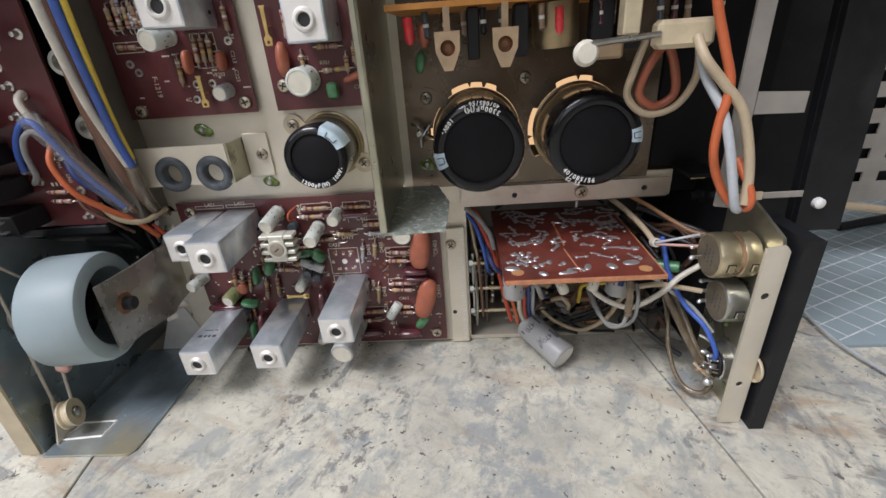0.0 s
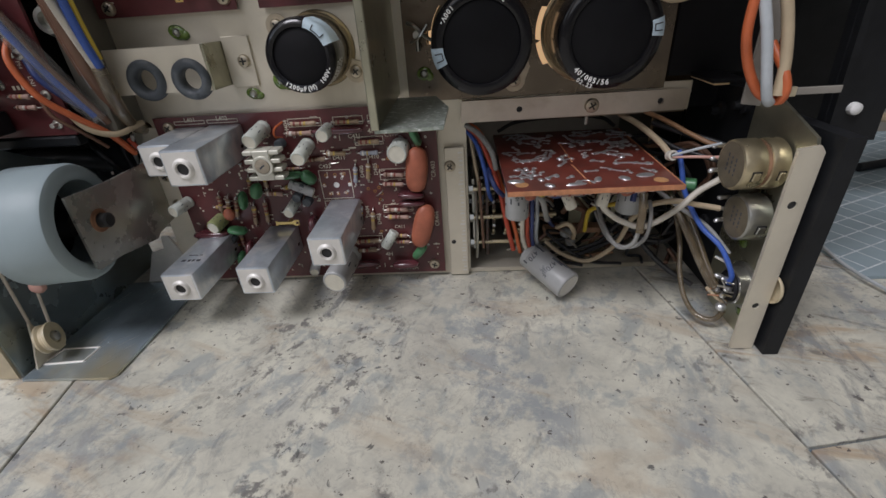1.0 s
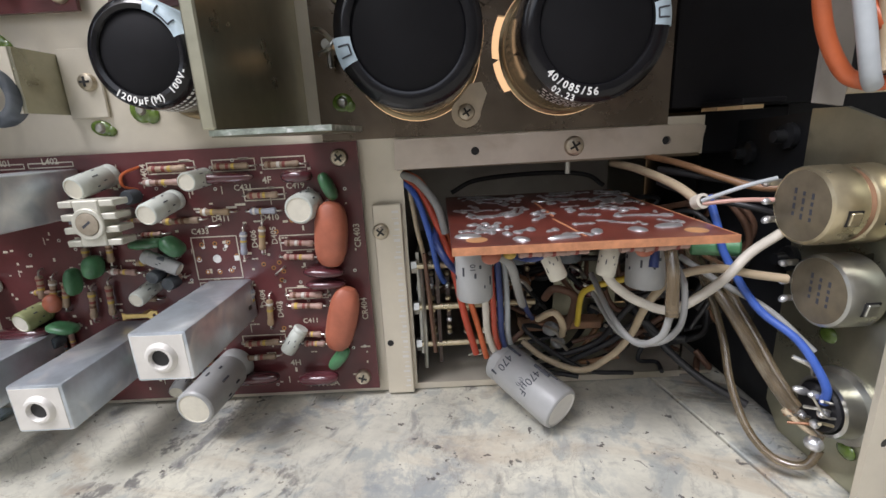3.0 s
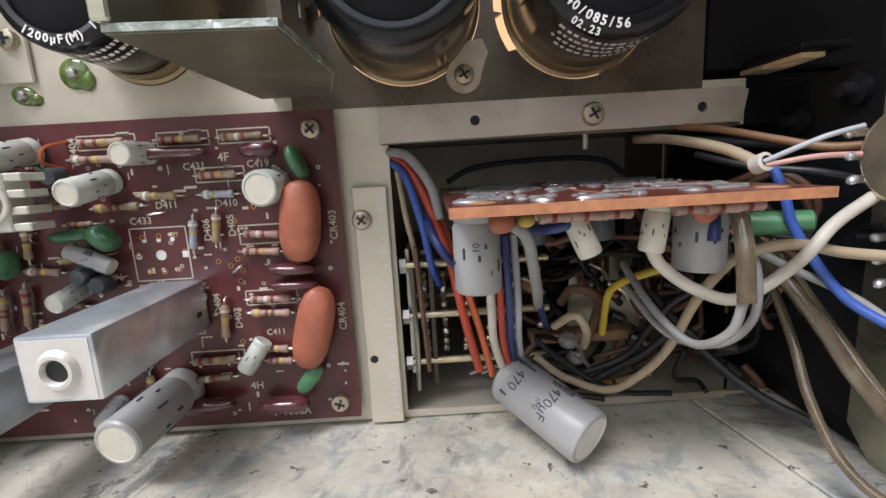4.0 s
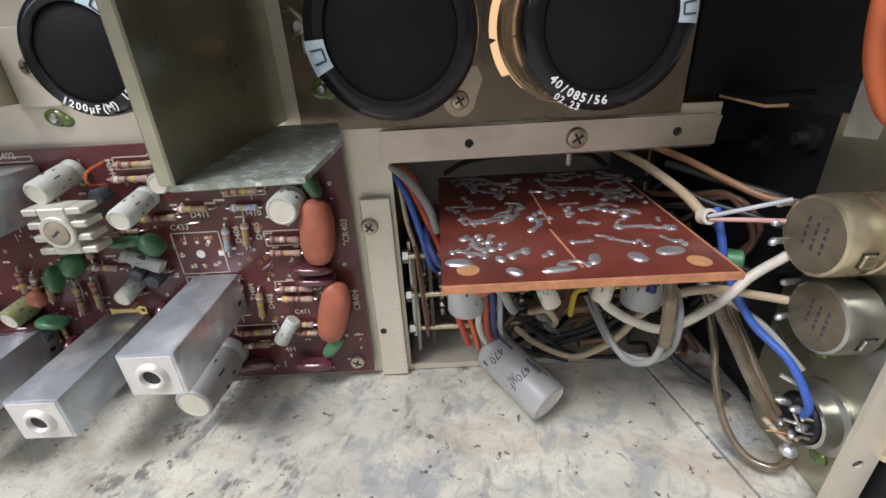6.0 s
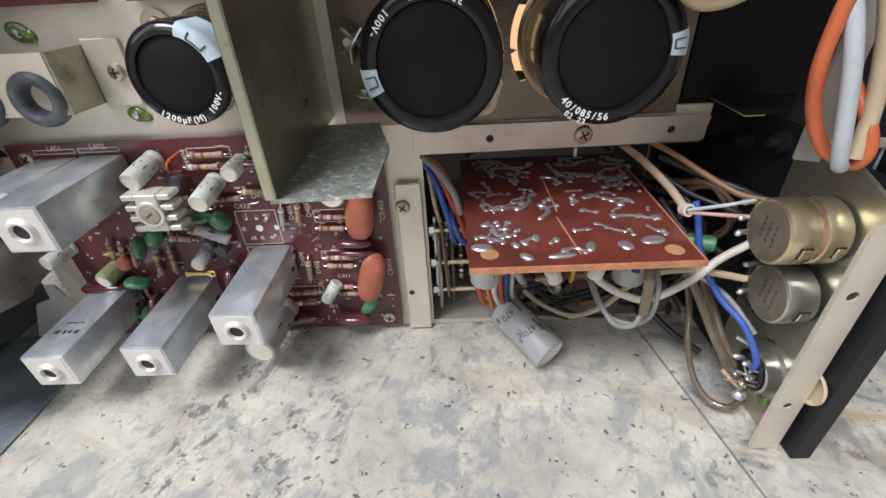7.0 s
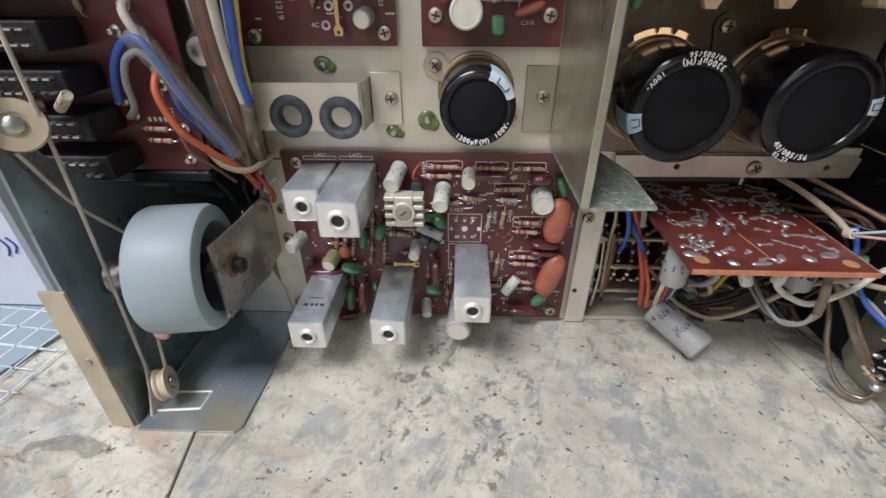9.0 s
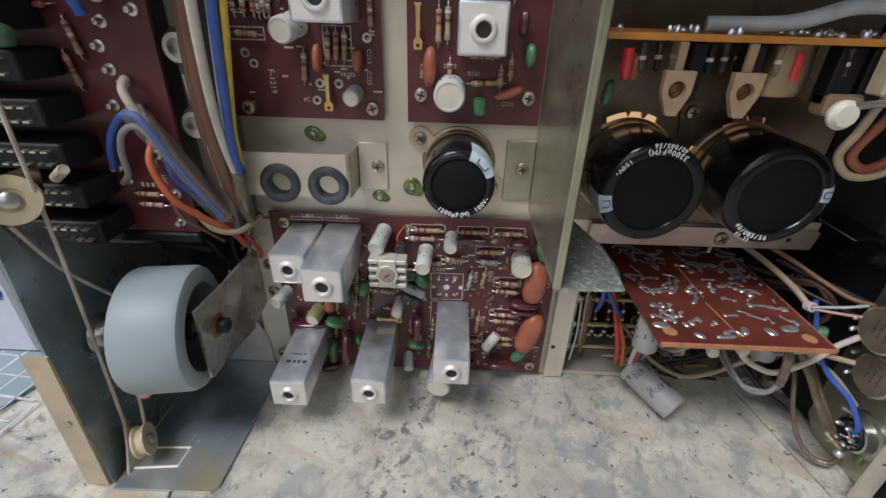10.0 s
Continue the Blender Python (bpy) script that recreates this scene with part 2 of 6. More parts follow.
M_TAN_R = material("tan_resistor", (0.33, 0.24, 0.165), 0.5, 0, 0.3, 300, spread=0.2)
M_PINK_R = material("pink_resistor", (0.40, 0.26, 0.215), 0.5, 0, 0.25, 300, spread=0.15)
M_GLASS_D = material("blue_grey_diode", (0.32, 0.34, 0.40), 0.25, 0, 0.2, 300, coat=0.5)
M_BAND_Y = material("yellow_band", (0.50, 0.35, 0.07), 0.5, bump=0)
M_BAND_R = material("red_band", (0.22, 0.045, 0.035), 0.5, bump=0)
M_BAND_B = material("brown_band", (0.14, 0.06, 0.03), 0.5, bump=0)
M_BAND_W = material("pale_band", (0.62, 0.60, 0.55), 0.5, bump=0)
M_LEAD = material("tinned_lead", (0.62, 0.60, 0.55), 0.3, 0.9)
M_SINK = material("white_heatsink", (0.62, 0.61, 0.53), 0.45, 0.3, 0.1, 150)
M_TRIM = material("beige_trimmer", (0.33, 0.235, 0.14), 0.55, 0, 0.2, 150)
M_LED = material("red_resin", (0.62, 0.03, 0.04), 0.25, coat=0.5, bump=0)
M_GREYMAT = material("blue_grey_mat", (0.29, 0.37, 0.41), 0.6, 0, 0.15, 20, 0.2, 700, (0.33, 0.39, 0.42), 0.62)
M_MATLINE = material("white_line", (0.62, 0.68, 0.70), 0.7, bump=0)
M_PAPER = material("white_paper", (0.62, 0.66, 0.74), 0.8, 0, 0.05)
M_BLUEINK = material("blue_ink", (0.10, 0.12, 0.45), 0.6, bump=0)
M_VENT = material("grey_vent", (0.30, 0.28, 0.25), 0.55, 0.2, 0.15, 60)
# steel with its base colour darkened for the shade inside the chassis
M_INNER = material("shaded_inner_steel", (0.17, 0.16, 0.135), 0.5, 0.4, 0.2, 20, 0.1, 400, (0.20, 0.18, 0.14), 0.6)
M_TANFACE = material("tan_face", (0.36, 0.31, 0.24), 0.45, 0.2, 0.2, 300)
M_ANGLE = material("streaked_zinc", (0.62, 0.55, 0.48), 0.33, 0.75, 0.15, 40, 0.1, 500, (0.36, 0.27, 0.19), 0.60)
M_WAFER = material("brown_phenolic", (0.055, 0.028, 0.018), 0.35, 0, 0.3, 150, 0.1, coat=0.3)
M_WALL = material("room_plaster", (0.28, 0.27, 0.255), 0.9, 0, 0.05, 3)
M_CEIL = material("room_ceiling", (0.80, 0.79, 0.77), 0.9, 0, 0.03, 3)
M_DUST = material("clear_sleeving", (0.25, 0.19, 0.115), 0.14, 0, 0.4, 160, 0.05, 500, (0.42, 0.36, 0.26), 0.60, coat=0.9, spread=0.15)
M_ENDPLATE = material("dark_brown_plate", (0.15, 0.125, 0.085), 0.5, 0.1, 0.3, 120, 0.1, 700, (0.2, 0.16, 0.1), 0.62)
M_FILM = material("clear_tube", (0.55, 0.55, 0.53), 0.14, 0, 0.1, 90, 0.05, coat=0.4)
M_FILM.node_tree.nodes["Principled BSDF"].inputs["Alpha"].default_value = 0.17
M_DUST.node_tree.nodes["Principled BSDF"].inputs["Transmission Weight"].default_value = 0.6


def wire_mat(name, colour):
    return material(name, colour, 0.42, 0, 0.15, 90, 0.06, 500, [c * 0.6 for c in colour], 0.68)


W = {
    "white": wire_mat("white_insulation", (0.62, 0.58, 0.50)),
    "cream": wire_mat("cream_insulation", (0.46, 0.37, 0.25)),
    "blue": wire_mat("blue_insulation", (0.045, 0.11, 0.42)),
    "navy": wire_mat("navy_insulation", (0.03, 0.05, 0.17)),
    "grey": wire_mat("grey_insulation", (0.27, 0.27, 0.26)),
    "silver": wire_mat("pale_grey_insulation", (0.42, 0.45, 0.47)),
    "orange": wire_mat("orange_insulation", (0.52, 0.125, 0.045)),
    "rust": wire_mat("rust_red_insulation", (0.31, 0.09, 0.048)),
    "red": wire_mat("red_insulation", (0.42, 0.06, 0.03)),
    "yellow": wire_mat("yellow_insulation", (0.60, 0.44, 0.05)),
    "brown": wire_mat("brown_insulation", (0.16, 0.085, 0.055)),
    "black": wire_mat("black_insulation", (0.018, 0.018, 0.02)),
    "pink": wire_mat("pink_insulation", (0.52, 0.30, 0.25)),
    "clear": M_DUST,
    "film": M_FILM,
    "tan": wire_mat("tan_insulation", (0.26, 0.14, 0.07)),
}

# ---- mesh tools (all in millimetres) ----
V3 = Vector
BASE = {}


def thing(name, base, label, category, group="", kind=""):
    ob = new(name)
    ob.empty_display_size = 0.01
    ob.location = V3(base) * MM
    BASE[ob] = V3(base)
    return tagged(ob, label, category, group, kind)


def finish(name, bms, mats, base, sharp=35):
    """One mesh from several bmeshes, a material each."""
    me = bpy.data.meshes.new(name)
    out = bmesh.new()
    for i, bm in enumerate(bms):
        bm.normal_update()
        tmp = bpy.data.meshes.new("tmp")
        for f in bm.faces:
            f.material_index = i
        bm.to_mesh(tmp)
        bm.free()
        out.from_mesh(tmp)
        bpy.data.meshes.remove(tmp)
    for v in out.verts:
        v.co = (v.co - V3(base)) * MM
    for f in out.faces:
        f.smooth = True
    out.to_mesh(me)
    out.free()
    for m in mats:
        me.materials.append(m)
    me.set_sharp_from_angle(angle=radians(sharp))
    return me


def part(name, bm, mat, parent, label="", sharp=35):
    bms, mats = (bm, mat) if isinstance(bm, list) else ([bm], [mat])
    ob = new(name, finish(name, bms, mats, BASE[parent], sharp))
    ob.parent = parent
    BASE[ob] = BASE[parent]
    # letters of one print stay joined
    return tagged(ob, label, kind="stuff" if name == "printing" else "")


def solo(name, bm, mat, base, label, category, group="", kind="", sharp=35):
    bms, mats = (bm, mat) if isinstance(bm, list) else ([bm], [mat])
    ob = new(name, finish(name, bms, mats, base, sharp))
    ob.location = V3(base) * MM
    BASE[ob] = V3(base)
    return tagged(ob, label, category, group, kind)


def box(x0, x1, y0, y1, z0, z1, bev=0.0, bm=None, seg=1):
    own = bmesh.new()
    bmesh.ops.create_cube(own, size=1.0, matrix=Matrix.Translation(((x0 + x1) / 2, (y0 + y1) / 2, (z0 + z1) / 2)) @ Matrix.Diagonal((x1 - x0, y1 - y0, z1 - z0, 1)))
    if bev:
        bmesh.ops.bevel(own, geom=own.edges[:], offset=bev, segments=seg, affect="EDGES", profile=0.5)
    return merge(bm, own)


def merge(bm, own, m=None):
    if m is not None:
        bmesh.ops.transform(own, matrix=m, verts=own.verts[:])
    if bm is None:
        return own
    tmp = bpy.data.meshes.new("tmp")
    own.to_mesh(tmp)
    own.free()
    bm.from_mesh(tmp)
    bpy.data.meshes.remove(tmp)
    return bm


def frame_of(a, b):
    """A matrix at a whose z axis points to b."""
    d = V3(b) - V3(a)
    q = d.to_track_quat("Z", "Y")
    return Matrix.Translation(V3(a)) @ q.to_matrix().to_4x4()


def lathe(a, b, profile, seg=24, bm=None):
    """Turned body along a-b; profile: (radius, distance from a)."""
    own = bmesh.new()
    m = frame_of(a, b)
    rings = []
    for r, h in profile:
        if r < 1e-6:
            rings.append([own.verts.new(m @ V3((0, 0, h)))])
        else:
            rings.append([own.verts.new(m @ V3((r * math.cos(2 * math.pi * k / seg), r * math.sin(2 * math.pi * k / seg), h))) for k in range(seg)])
    for p, q in zip(rings, rings[1:]):
        for k in range(seg):
            k2 = (k + 1) % seg
            if len(p) == 1 and len(q) == 1:
                continue
            if len(p) == 1:
                own.faces.new((p[0], q[k], q[k2]))
            elif len(q) == 1:
                own.faces.new((p[k], q[0], p[k2]))
            else:
                own.faces.new((p[k], q[k], q[k2], p[k2]))
    bmesh.ops.recalc_face_normals(own, faces=own.faces[:])
    return merge(bm, own)


def cyl(a, b, r, seg=20, bev=0.0, bm=None):
    h = (V3(b) - V3(a)).length
    e = min(bev, r * 0.5, h * 0.45)
    prof = [(0, 0), (r - e, 0), (r, e), (r, h - e), (r - e, h), (0, h)] if e else [(0, 0), (r, 0), (r, h), (0, h)]
    return lathe(a, b, prof, seg, bm)


def smooth_path(pts, n=7):
    """Catmull-Rom points through pts."""
    p = [V3(q) for q in pts]
    if len(p) < 3:
        return p
    p = [p[0] * 2 - p[1]] + p + [p[-1] * 2 - p[-2]]
    out = []
    for i in range(1, len(p) - 2):
        for k in range(n):
            t = k / n
            a, b, c, d = p[i - 1:i + 3]
            out.append(0.5 * ((2 * b) + (c - a) * t + (2 * a - 5 * b + 4 * c - d) * t * t + (3 * b - a - 3 * c + d) * t ** 3))
    return out + [p[-2]]


def tube(pts, r, seg=10, n=7, bm=None):
    own = bmesh.new()
    path = smooth_path(pts, n)
    rings = []
    up = V3((0.13, 0.31, 0.94))
    for i, c in enumerate(path):
        d = (path[min(i + 1, len(path) - 1)] - path[max(i - 1, 0)]).normalized()
        s = d.cross(up)
        s = s.normalized() if s.length > 1e-4 else V3((1, 0, 0))
        up = s.cross(d)
        rings.append([own.verts.new(c + (s * math.cos(2 * math.pi * k / seg) + up * math.sin(2 * math.pi * k / seg)) * r) for k in range(seg)])
    for p, q in zip(rings, rings[1:]):
        for k in range(seg):
            own.faces.new((p[k], p[(k + 1) % seg], q[(k + 1) % seg], q[k]))
    own.faces.new(rings[0][::-1])
    own.faces.new(rings[-1])
    bmesh.ops.recalc_face_normals(own, faces=own.faces[:])
    return merge(bm, own)


def blob(c, size, turn=(0, 0, 0), power=2.0, seg=16, bm=None):
    """A rounded pillow: power 2 is an ellipsoid, more is boxier."""
    own = bmesh.new()
    bmesh.ops.create_uvsphere(own, u_segments=seg, v_segments=seg // 2 + 2, radius=1.0)
    for v in own.verts:
        n = (abs(v.co.x) ** power + abs(v.co.y) ** power + abs(v.co.z) ** power) ** (1 / power)
        v.co = V3([k / n * s / 2 for k, s in zip(v.co, size)])
    return merge(bm, own, pose(*c, *turn))


def slab(outline, axis, lo, hi, holes=(), bev=0.0, bm=None):
    """A sheet: a closed outline in the two other axes, from lo to hi along the axis; holes are outlines as well."""
    def at(p, h):
        return V3((h, p[0], p[1])) if axis == "x" else V3((p[0], h, p[1])) if axis == "y" else V3((p[0], p[1], h))
    own = bmesh.new()
    edges = []
    for loop in (outline, *holes):
        vs = [own.verts.new(at(p, lo)) for p in loop]
        edges += [own.edges.new((vs[i], vs[(i + 1) % len(vs)])) for i in range(len(vs))]
    made = bmesh.ops.triangle_fill(own, use_beauty=True, use_dissolve=False, edges=edges)
    faces = [g for g in made["geom"] if isinstance(g, bmesh.types.BMFace)]
    ext = bmesh.ops.extrude_face_region(own, geom=faces)
    step = at((0, 0), hi) - at((0, 0), lo)
    bmesh.ops.translate(own, vec=step, verts=[g for g in ext["geom"] if isinstance(g, bmesh.types.BMVert)])
    bmesh.ops.recalc_face_normals(own, faces=own.faces[:])
    return merge(bm, own)


def ring_pts(cx, cz, r, n=24, a0=0.0, a1=360.0):
    full = abs(a1 - a0) >= 360
    m = n if full else n + 1
    return [(cx + r * math.cos(radians(a0 + (a1 - a0) * k / n)), cz + r * math.sin(radians(a0 + (a1 - a0) * k / n))) for k in range(m)]


def arc_band(cx, cz, r0, r1, a0, a1, y0, y1, n=14):
    o = ring_pts(cx, cz, r1, n, a0, a1) + ring_pts(cx, cz, r0, n, a0, a1)[::-1]
    return slab(o, "y", y0, y1)


def rect(x0, x1, z0, z1):
    return [(x0, z0), (x1, z0), (x1, z1), (x0, z1)]


def lettering(text, size, m, bold=0.0):
    """Built-in font letters as a bmesh, standing in their own plane, moved by m (m works in millimetres)."""
    cu = bpy.data.curves.new("letters", "FONT")
    cu.body, cu.size, cu.align_x, cu.align_y, cu.resolution_u, cu.extrude = text, size, "CENTER", "CENTER", 2, 0.02
    cu.offset = bold * size
    ob = bpy.data.objects.new("letters", cu)
    scene.collection.objects.link(ob)
    me = bpy.data.meshes.new_from_object(ob.evaluated_get(bpy.context.evaluated_depsgraph_get()))
    bm = bmesh.new()
    bm.from_mesh(me)
    bmesh.ops.transform(bm, matrix=m, verts=bm.verts[:])
    bpy.data.objects.remove(ob)
    bpy.data.meshes.remove(me)
    bpy.data.curves.remove(cu)
    return bm


def facing(x, y, z, turn=0.0):
    """A pose for lettering that faces the viewer (-y), turned in its plane."""
    return pose(x, y, z, 90, 0, 0) @ pose(0, 0, 0, 0, 0, turn)


def screw(parent, x, y, z, r=3.0, turn=20, d=(0, -1, 0)):
    """Pan head, whose top faces along d; a raised dark cross imitates its shaded recess."""
    a = V3((x, y, z))
    top = a + V3(d) * 1.8
    head = lathe(a, top, [(0, -0.5), (r, -0.5), (r, 0.5), (r * 0.86, 1.3), (r * 0.45, 1.7), (0, 1.75)], 20)
    m = frame_of(a, top) @ pose(0, 0, 0, 0, 0, turn)
    slot = merge(None, box(-r * 0.55, r * 0.55, -0.35, 0.35, 1.3, 1.95), m)
    slot = merge(slot, box(-0.35, 0.35, -r * 0.55, r * 0.55, 1.3, 1.96), m)
    return part("screw", [head, slot], [M_SCREW, M_DARKHOLE], parent)


# ---- the room ----
def room():
    x0, x1, y0, y1, h, w = -1800, 1800, -1600, 1500, 2500, 120
    solo("wall_north", box(x0 - w, x1 + w, y1, y1 + w, 0, h), M_WALL, (0, y1, 0), "plain off-white plaster wall of the room", "wall", kind="structure")
    solo("wall_east", box(x1, x1 + w, y0, y1, 0, h), M_WALL, (x1, 0, 0), "plain off-white plaster wall of the room", "wall", kind="structure")
    solo("wall_south", slab(rect(x0 - w, x1 + w, 0, h), "y", y0 - w, y0, [rect(-1300, 300, 700, 2000)]), M_WALL, (0, y0, 0), "plain off-white wall with a window opening", "wall", kind="structure")
    solo("wall_west", slab([(y0, 0), (y1, 0), (y1, h), (y0, h)], "x", x0 - w, x0, [[(-1100, 700), (300, 700), (300, 2000), (-1100, 2000)]]), M_WALL, (x0, 0, 0), "plain off-white wall with a window opening", "wall", kind="structure")
    solo("ceiling", box(x0 - w, x1 + w, y0 - w, y1 + w, h, h + w), M_CEIL, (0, 0, h), "plain white ceiling of the room", "ceiling", kind="structure")


room()

# ---- marble floor: tiles of 300 mm, laid at an angle, with grey joints ----
floor = solo("floor", box(-1920, 1920, -1720, 1620, -40, -2.0), M_GROUT, (0, 0, 0), "cream and grey marble tiles with dark flecks and thin grey joints", "floor", kind="structure")
TILE_TURN, TILE = 9.0, 300.0
tile_mesh = {}
for key, m in (("plain", M_MARBLE), ("warm", M_MARBLE_WARM)):
    tile_mesh[key] = finish("tile", [box(-149.45, 149.45, -149.45, 149.45, -12, 0, 0.4)], [m], (0, 0, 0))
u_axis = V3((math.cos(radians(TILE_TURN)), math.sin(radians(TILE_TURN)), 0))
v_axis = V3((-u_axis.y, u_axis.x, 0))
corner = V3((140.0, 112.7, 0))
for i in range(-7, 7):
    shift = {0: 0.0, -1: 0.58, -2: 0.12}.get(i, 0.3)
    for j in range(-7, 7):
        c = corner + u_axis * (i + 0.5) * TILE + v_axis * (j + shift + 0.5) * TILE
        if abs(c.x) < 1960 and -1760 < c.y < 1660:
            ob = new("tile", tile_mesh["warm" if i != -1 else "plain"])
            ob.parent = floor
            ob.location = c * MM
            ob.rotation_euler = (0, 0, radians(TILE_TURN + 180 * ((i + j) % 2)))


# ---- mats and paper that lie at both sides ----
def cutting_mat(outline, turn, label):
    """A grey-blue mat with a printed grid, as thin raised lines cut to the outline's box."""
    xs, ys = [p[0] for p in outline], [p[1] for p in outline]
    base = (min(xs), min(ys), 0)
    t = thing("cutting_mat", base, label, "mat")
    part("sheet", slab(outline, "z", 0.3, 2.3), M_GREYMAT, t)
    cx, cy = (min(xs) + max(xs)) / 2, (min(ys) + max(ys)) / 2
    lines = bmesh.new()
    for k in range(-14, 15):
        for along in (0, 1):
            a = radians(turn + 90 * along)
            d, s = V3((math.cos(a), math.sin(a), 0)), V3((-math.sin(a), math.cos(a), 0))
            run = [q for q in range(-300, 301, 6) if min(xs) + 3 < (V3((cx, cy, 0)) + s * k * 14 + d * q).x < max(xs) - 3 and min(ys) + 3 < (V3((cx, cy, 0)) + s * k * 14 + d * q).y < max(ys) - 3]
            if len(run) > 1:
                a0, a1 = V3((cx, cy, 2.35)) + s * k * 14 + d * run[0], V3((cx, cy, 2.35)) + s * k * 14 + d * run[-1]
                w = 0.45 if k % 5 else 0.8
                vs = [lines.verts.new(p) for p in (a0 - s * w, a1 - s * w, a1 + s * w, a0 + s * w)]
                lines.faces.new(vs)
    tagged(part("grid_print", lines, M_MATLINE, t, "printed white grid"), kind="stuff")


cutting_mat([(236, 215), (520, 215), (520, 620), (222, 620), (228, 330)], 24, "blue-grey cutting mat with a white printed grid on the marble")
cutting_mat([(-620, 150), (-296, 150), (-270, 235), (-262, 420), (-620, 420)], -6, "blue-grey mat with white grid lines beside the chassis")


def paper_box():
    t = thing("paper_carton", (-420, 250, 2.4), "white paper packet with blue pen marks on the mat", "packet")
    part("carton", box(-560, -296, 232, 262, 2.4, 150, 2), M_PAPER, t)
    marks = bmesh.new()
    for k, (x, z, h) in enumerate([(-324, 48, 10), (-319, 47, 12), (-314, 48, 11), (-308, 46, 12), (-303, 47, 10)]):
        tube([(x, 231.6, z - h / 2), (x + 2.4, 231.6, z), (x - 1, 231.6, z + h / 2)], 0.55, 6, 4, marks)
    part("pen_mark", marks, M_BLUEINK, t, "blue pen strokes")


paper_box()

# ---- chassis ----
PY = 235.5      # front of the main plate
BY = 231.5      # front of the boards
chassis = thing("receiver_chassis", (0, PY, 0), "zinc-plated open receiver chassis standing on the marble", "chassis")
CAPS = ((29.2, 131.3, 20.4, 198.6), (80.3, 131.0, 20.6, 201.0), (-46.6, 130.1, 15.0, 204.0))
# angles at which the holes round the two large capacitors have open slots
SLOTS = (((64, 76), (82, 94), (98, 118), (172, 184)), ((76, 90), (94, 118), (154, 186), (190, 214)))


def slotted_hole(cx, cz, r, spans):
    """A round hole with arc-shaped slots along parts of its edge."""
    out = []
    for k in range(0, 360, 2):
        wide = any(a0 <= k <= a1 for a0, a1 in spans)
        q = r + (4.2 if wide else 2.0)
        out.append((cx + q * math.cos(radians(k)), cz + q * math.sin(radians(k))))
    return out


def main_plate():
    holes = [rect(21.8, 132, 3.2, 92.5)]
    for (x, z, r, y), spans in zip(CAPS, (*SLOTS, ())):
        holes.append(slotted_hole(x, z, r, spans))
    holes += [rect(-34, -31, 127, 137), ring_pts(-148, 97.5, 4.2, 14)]
    part("main_plate", slab([(-156, 0.6), (132, 0.6), (132, 106), (118.5, 106), (118.5, 230), (-156, 230)], "y", PY, PY + 1.4, holes), M_PLATE, chassis, "satin zinc plate with stains")
    # aged steel sheet round the two large capacitors, its colour darkened for shade
    holes2 = [slotted_hole(x, z, r, spans) for (x, z, r, y), spans in zip(CAPS[:2], SLOTS)]
    part("aged_panel", slab(rect(-6, 118.3, 103.5, 228), "y", PY - 0.6, PY - 0.05, holes2), M_PLATE_DULL, chassis, "brown-stained steel panel, darkened for the shade beside the shield")
    part("bottom_plate", slab([(21, PY + 1.5), (146, PY + 1.5), (146, 262), (132, 318), (21, 318)], "z", 0.6, 2.0), M_PLATE, chassis, "satin zinc floor of the chassis")
    # unseen sheet, its outline cut to keep lamp light off the upper parts
    part("top_wall", slab([(-232, 165), (-150, 165), (-150, 208), (-9, 208), (-9, 150), (160, 150), (160, 318), (-232, 318)], "z", 238, 239.4), M_INNER, chassis, "unseen sheet added above the chassis to shade its upper parts")
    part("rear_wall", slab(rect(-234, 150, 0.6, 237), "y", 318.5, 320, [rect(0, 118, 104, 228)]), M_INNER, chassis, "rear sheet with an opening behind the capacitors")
    # black wall added to keep the upper left dark
    part("left_inner_wall", slab([(196, 92), (320, 60), (320, 237), (190, 237)], "x", -234, -232.5), M_BLACKPAINT_SHADE, chassis)
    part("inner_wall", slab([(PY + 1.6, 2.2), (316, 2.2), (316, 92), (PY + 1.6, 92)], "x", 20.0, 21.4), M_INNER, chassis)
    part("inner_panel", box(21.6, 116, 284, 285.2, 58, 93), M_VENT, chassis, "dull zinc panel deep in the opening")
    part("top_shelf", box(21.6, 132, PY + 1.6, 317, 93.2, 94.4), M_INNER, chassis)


main_plate()


def opening_bracket():
    """Angle above the opening: a flange with holes and a turned-in lower lip."""
    holes = [ring_pts(48.6, 97.6, 1.5, 14), ring_pts(116.8, 97.9, 1.5, 14)]
    b = part("angle_bracket", slab([(19.4, 92.3), (129, 93.2), (130.5, 102.3), (128, 103.2), (20, 102.9)], "y", 231.8, 233.2, holes), M_ANGLE, chassis, "pale angle bracket with screw holes")
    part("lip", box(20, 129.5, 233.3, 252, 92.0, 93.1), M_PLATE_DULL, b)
    part("web", box(20, 129.5, 233.3, PY - 0.7, 101.6, 102.8), M_PLATE, b)
    for x in (48.6, 116.8):
        part("hole", cyl((x, 233.0, 97.7), (x, 234.6, 97.7), 1.6, 12), M_DARKHOLE, b)
    screw(b, 83.8, 231.6, 97.6, 3.5, 30)
    part("set_screw", cyl((83.0, 236, 92.2), (83.0, 236, 87.5), 1.0, 10), M_STEEL, b)


opening_bracket()


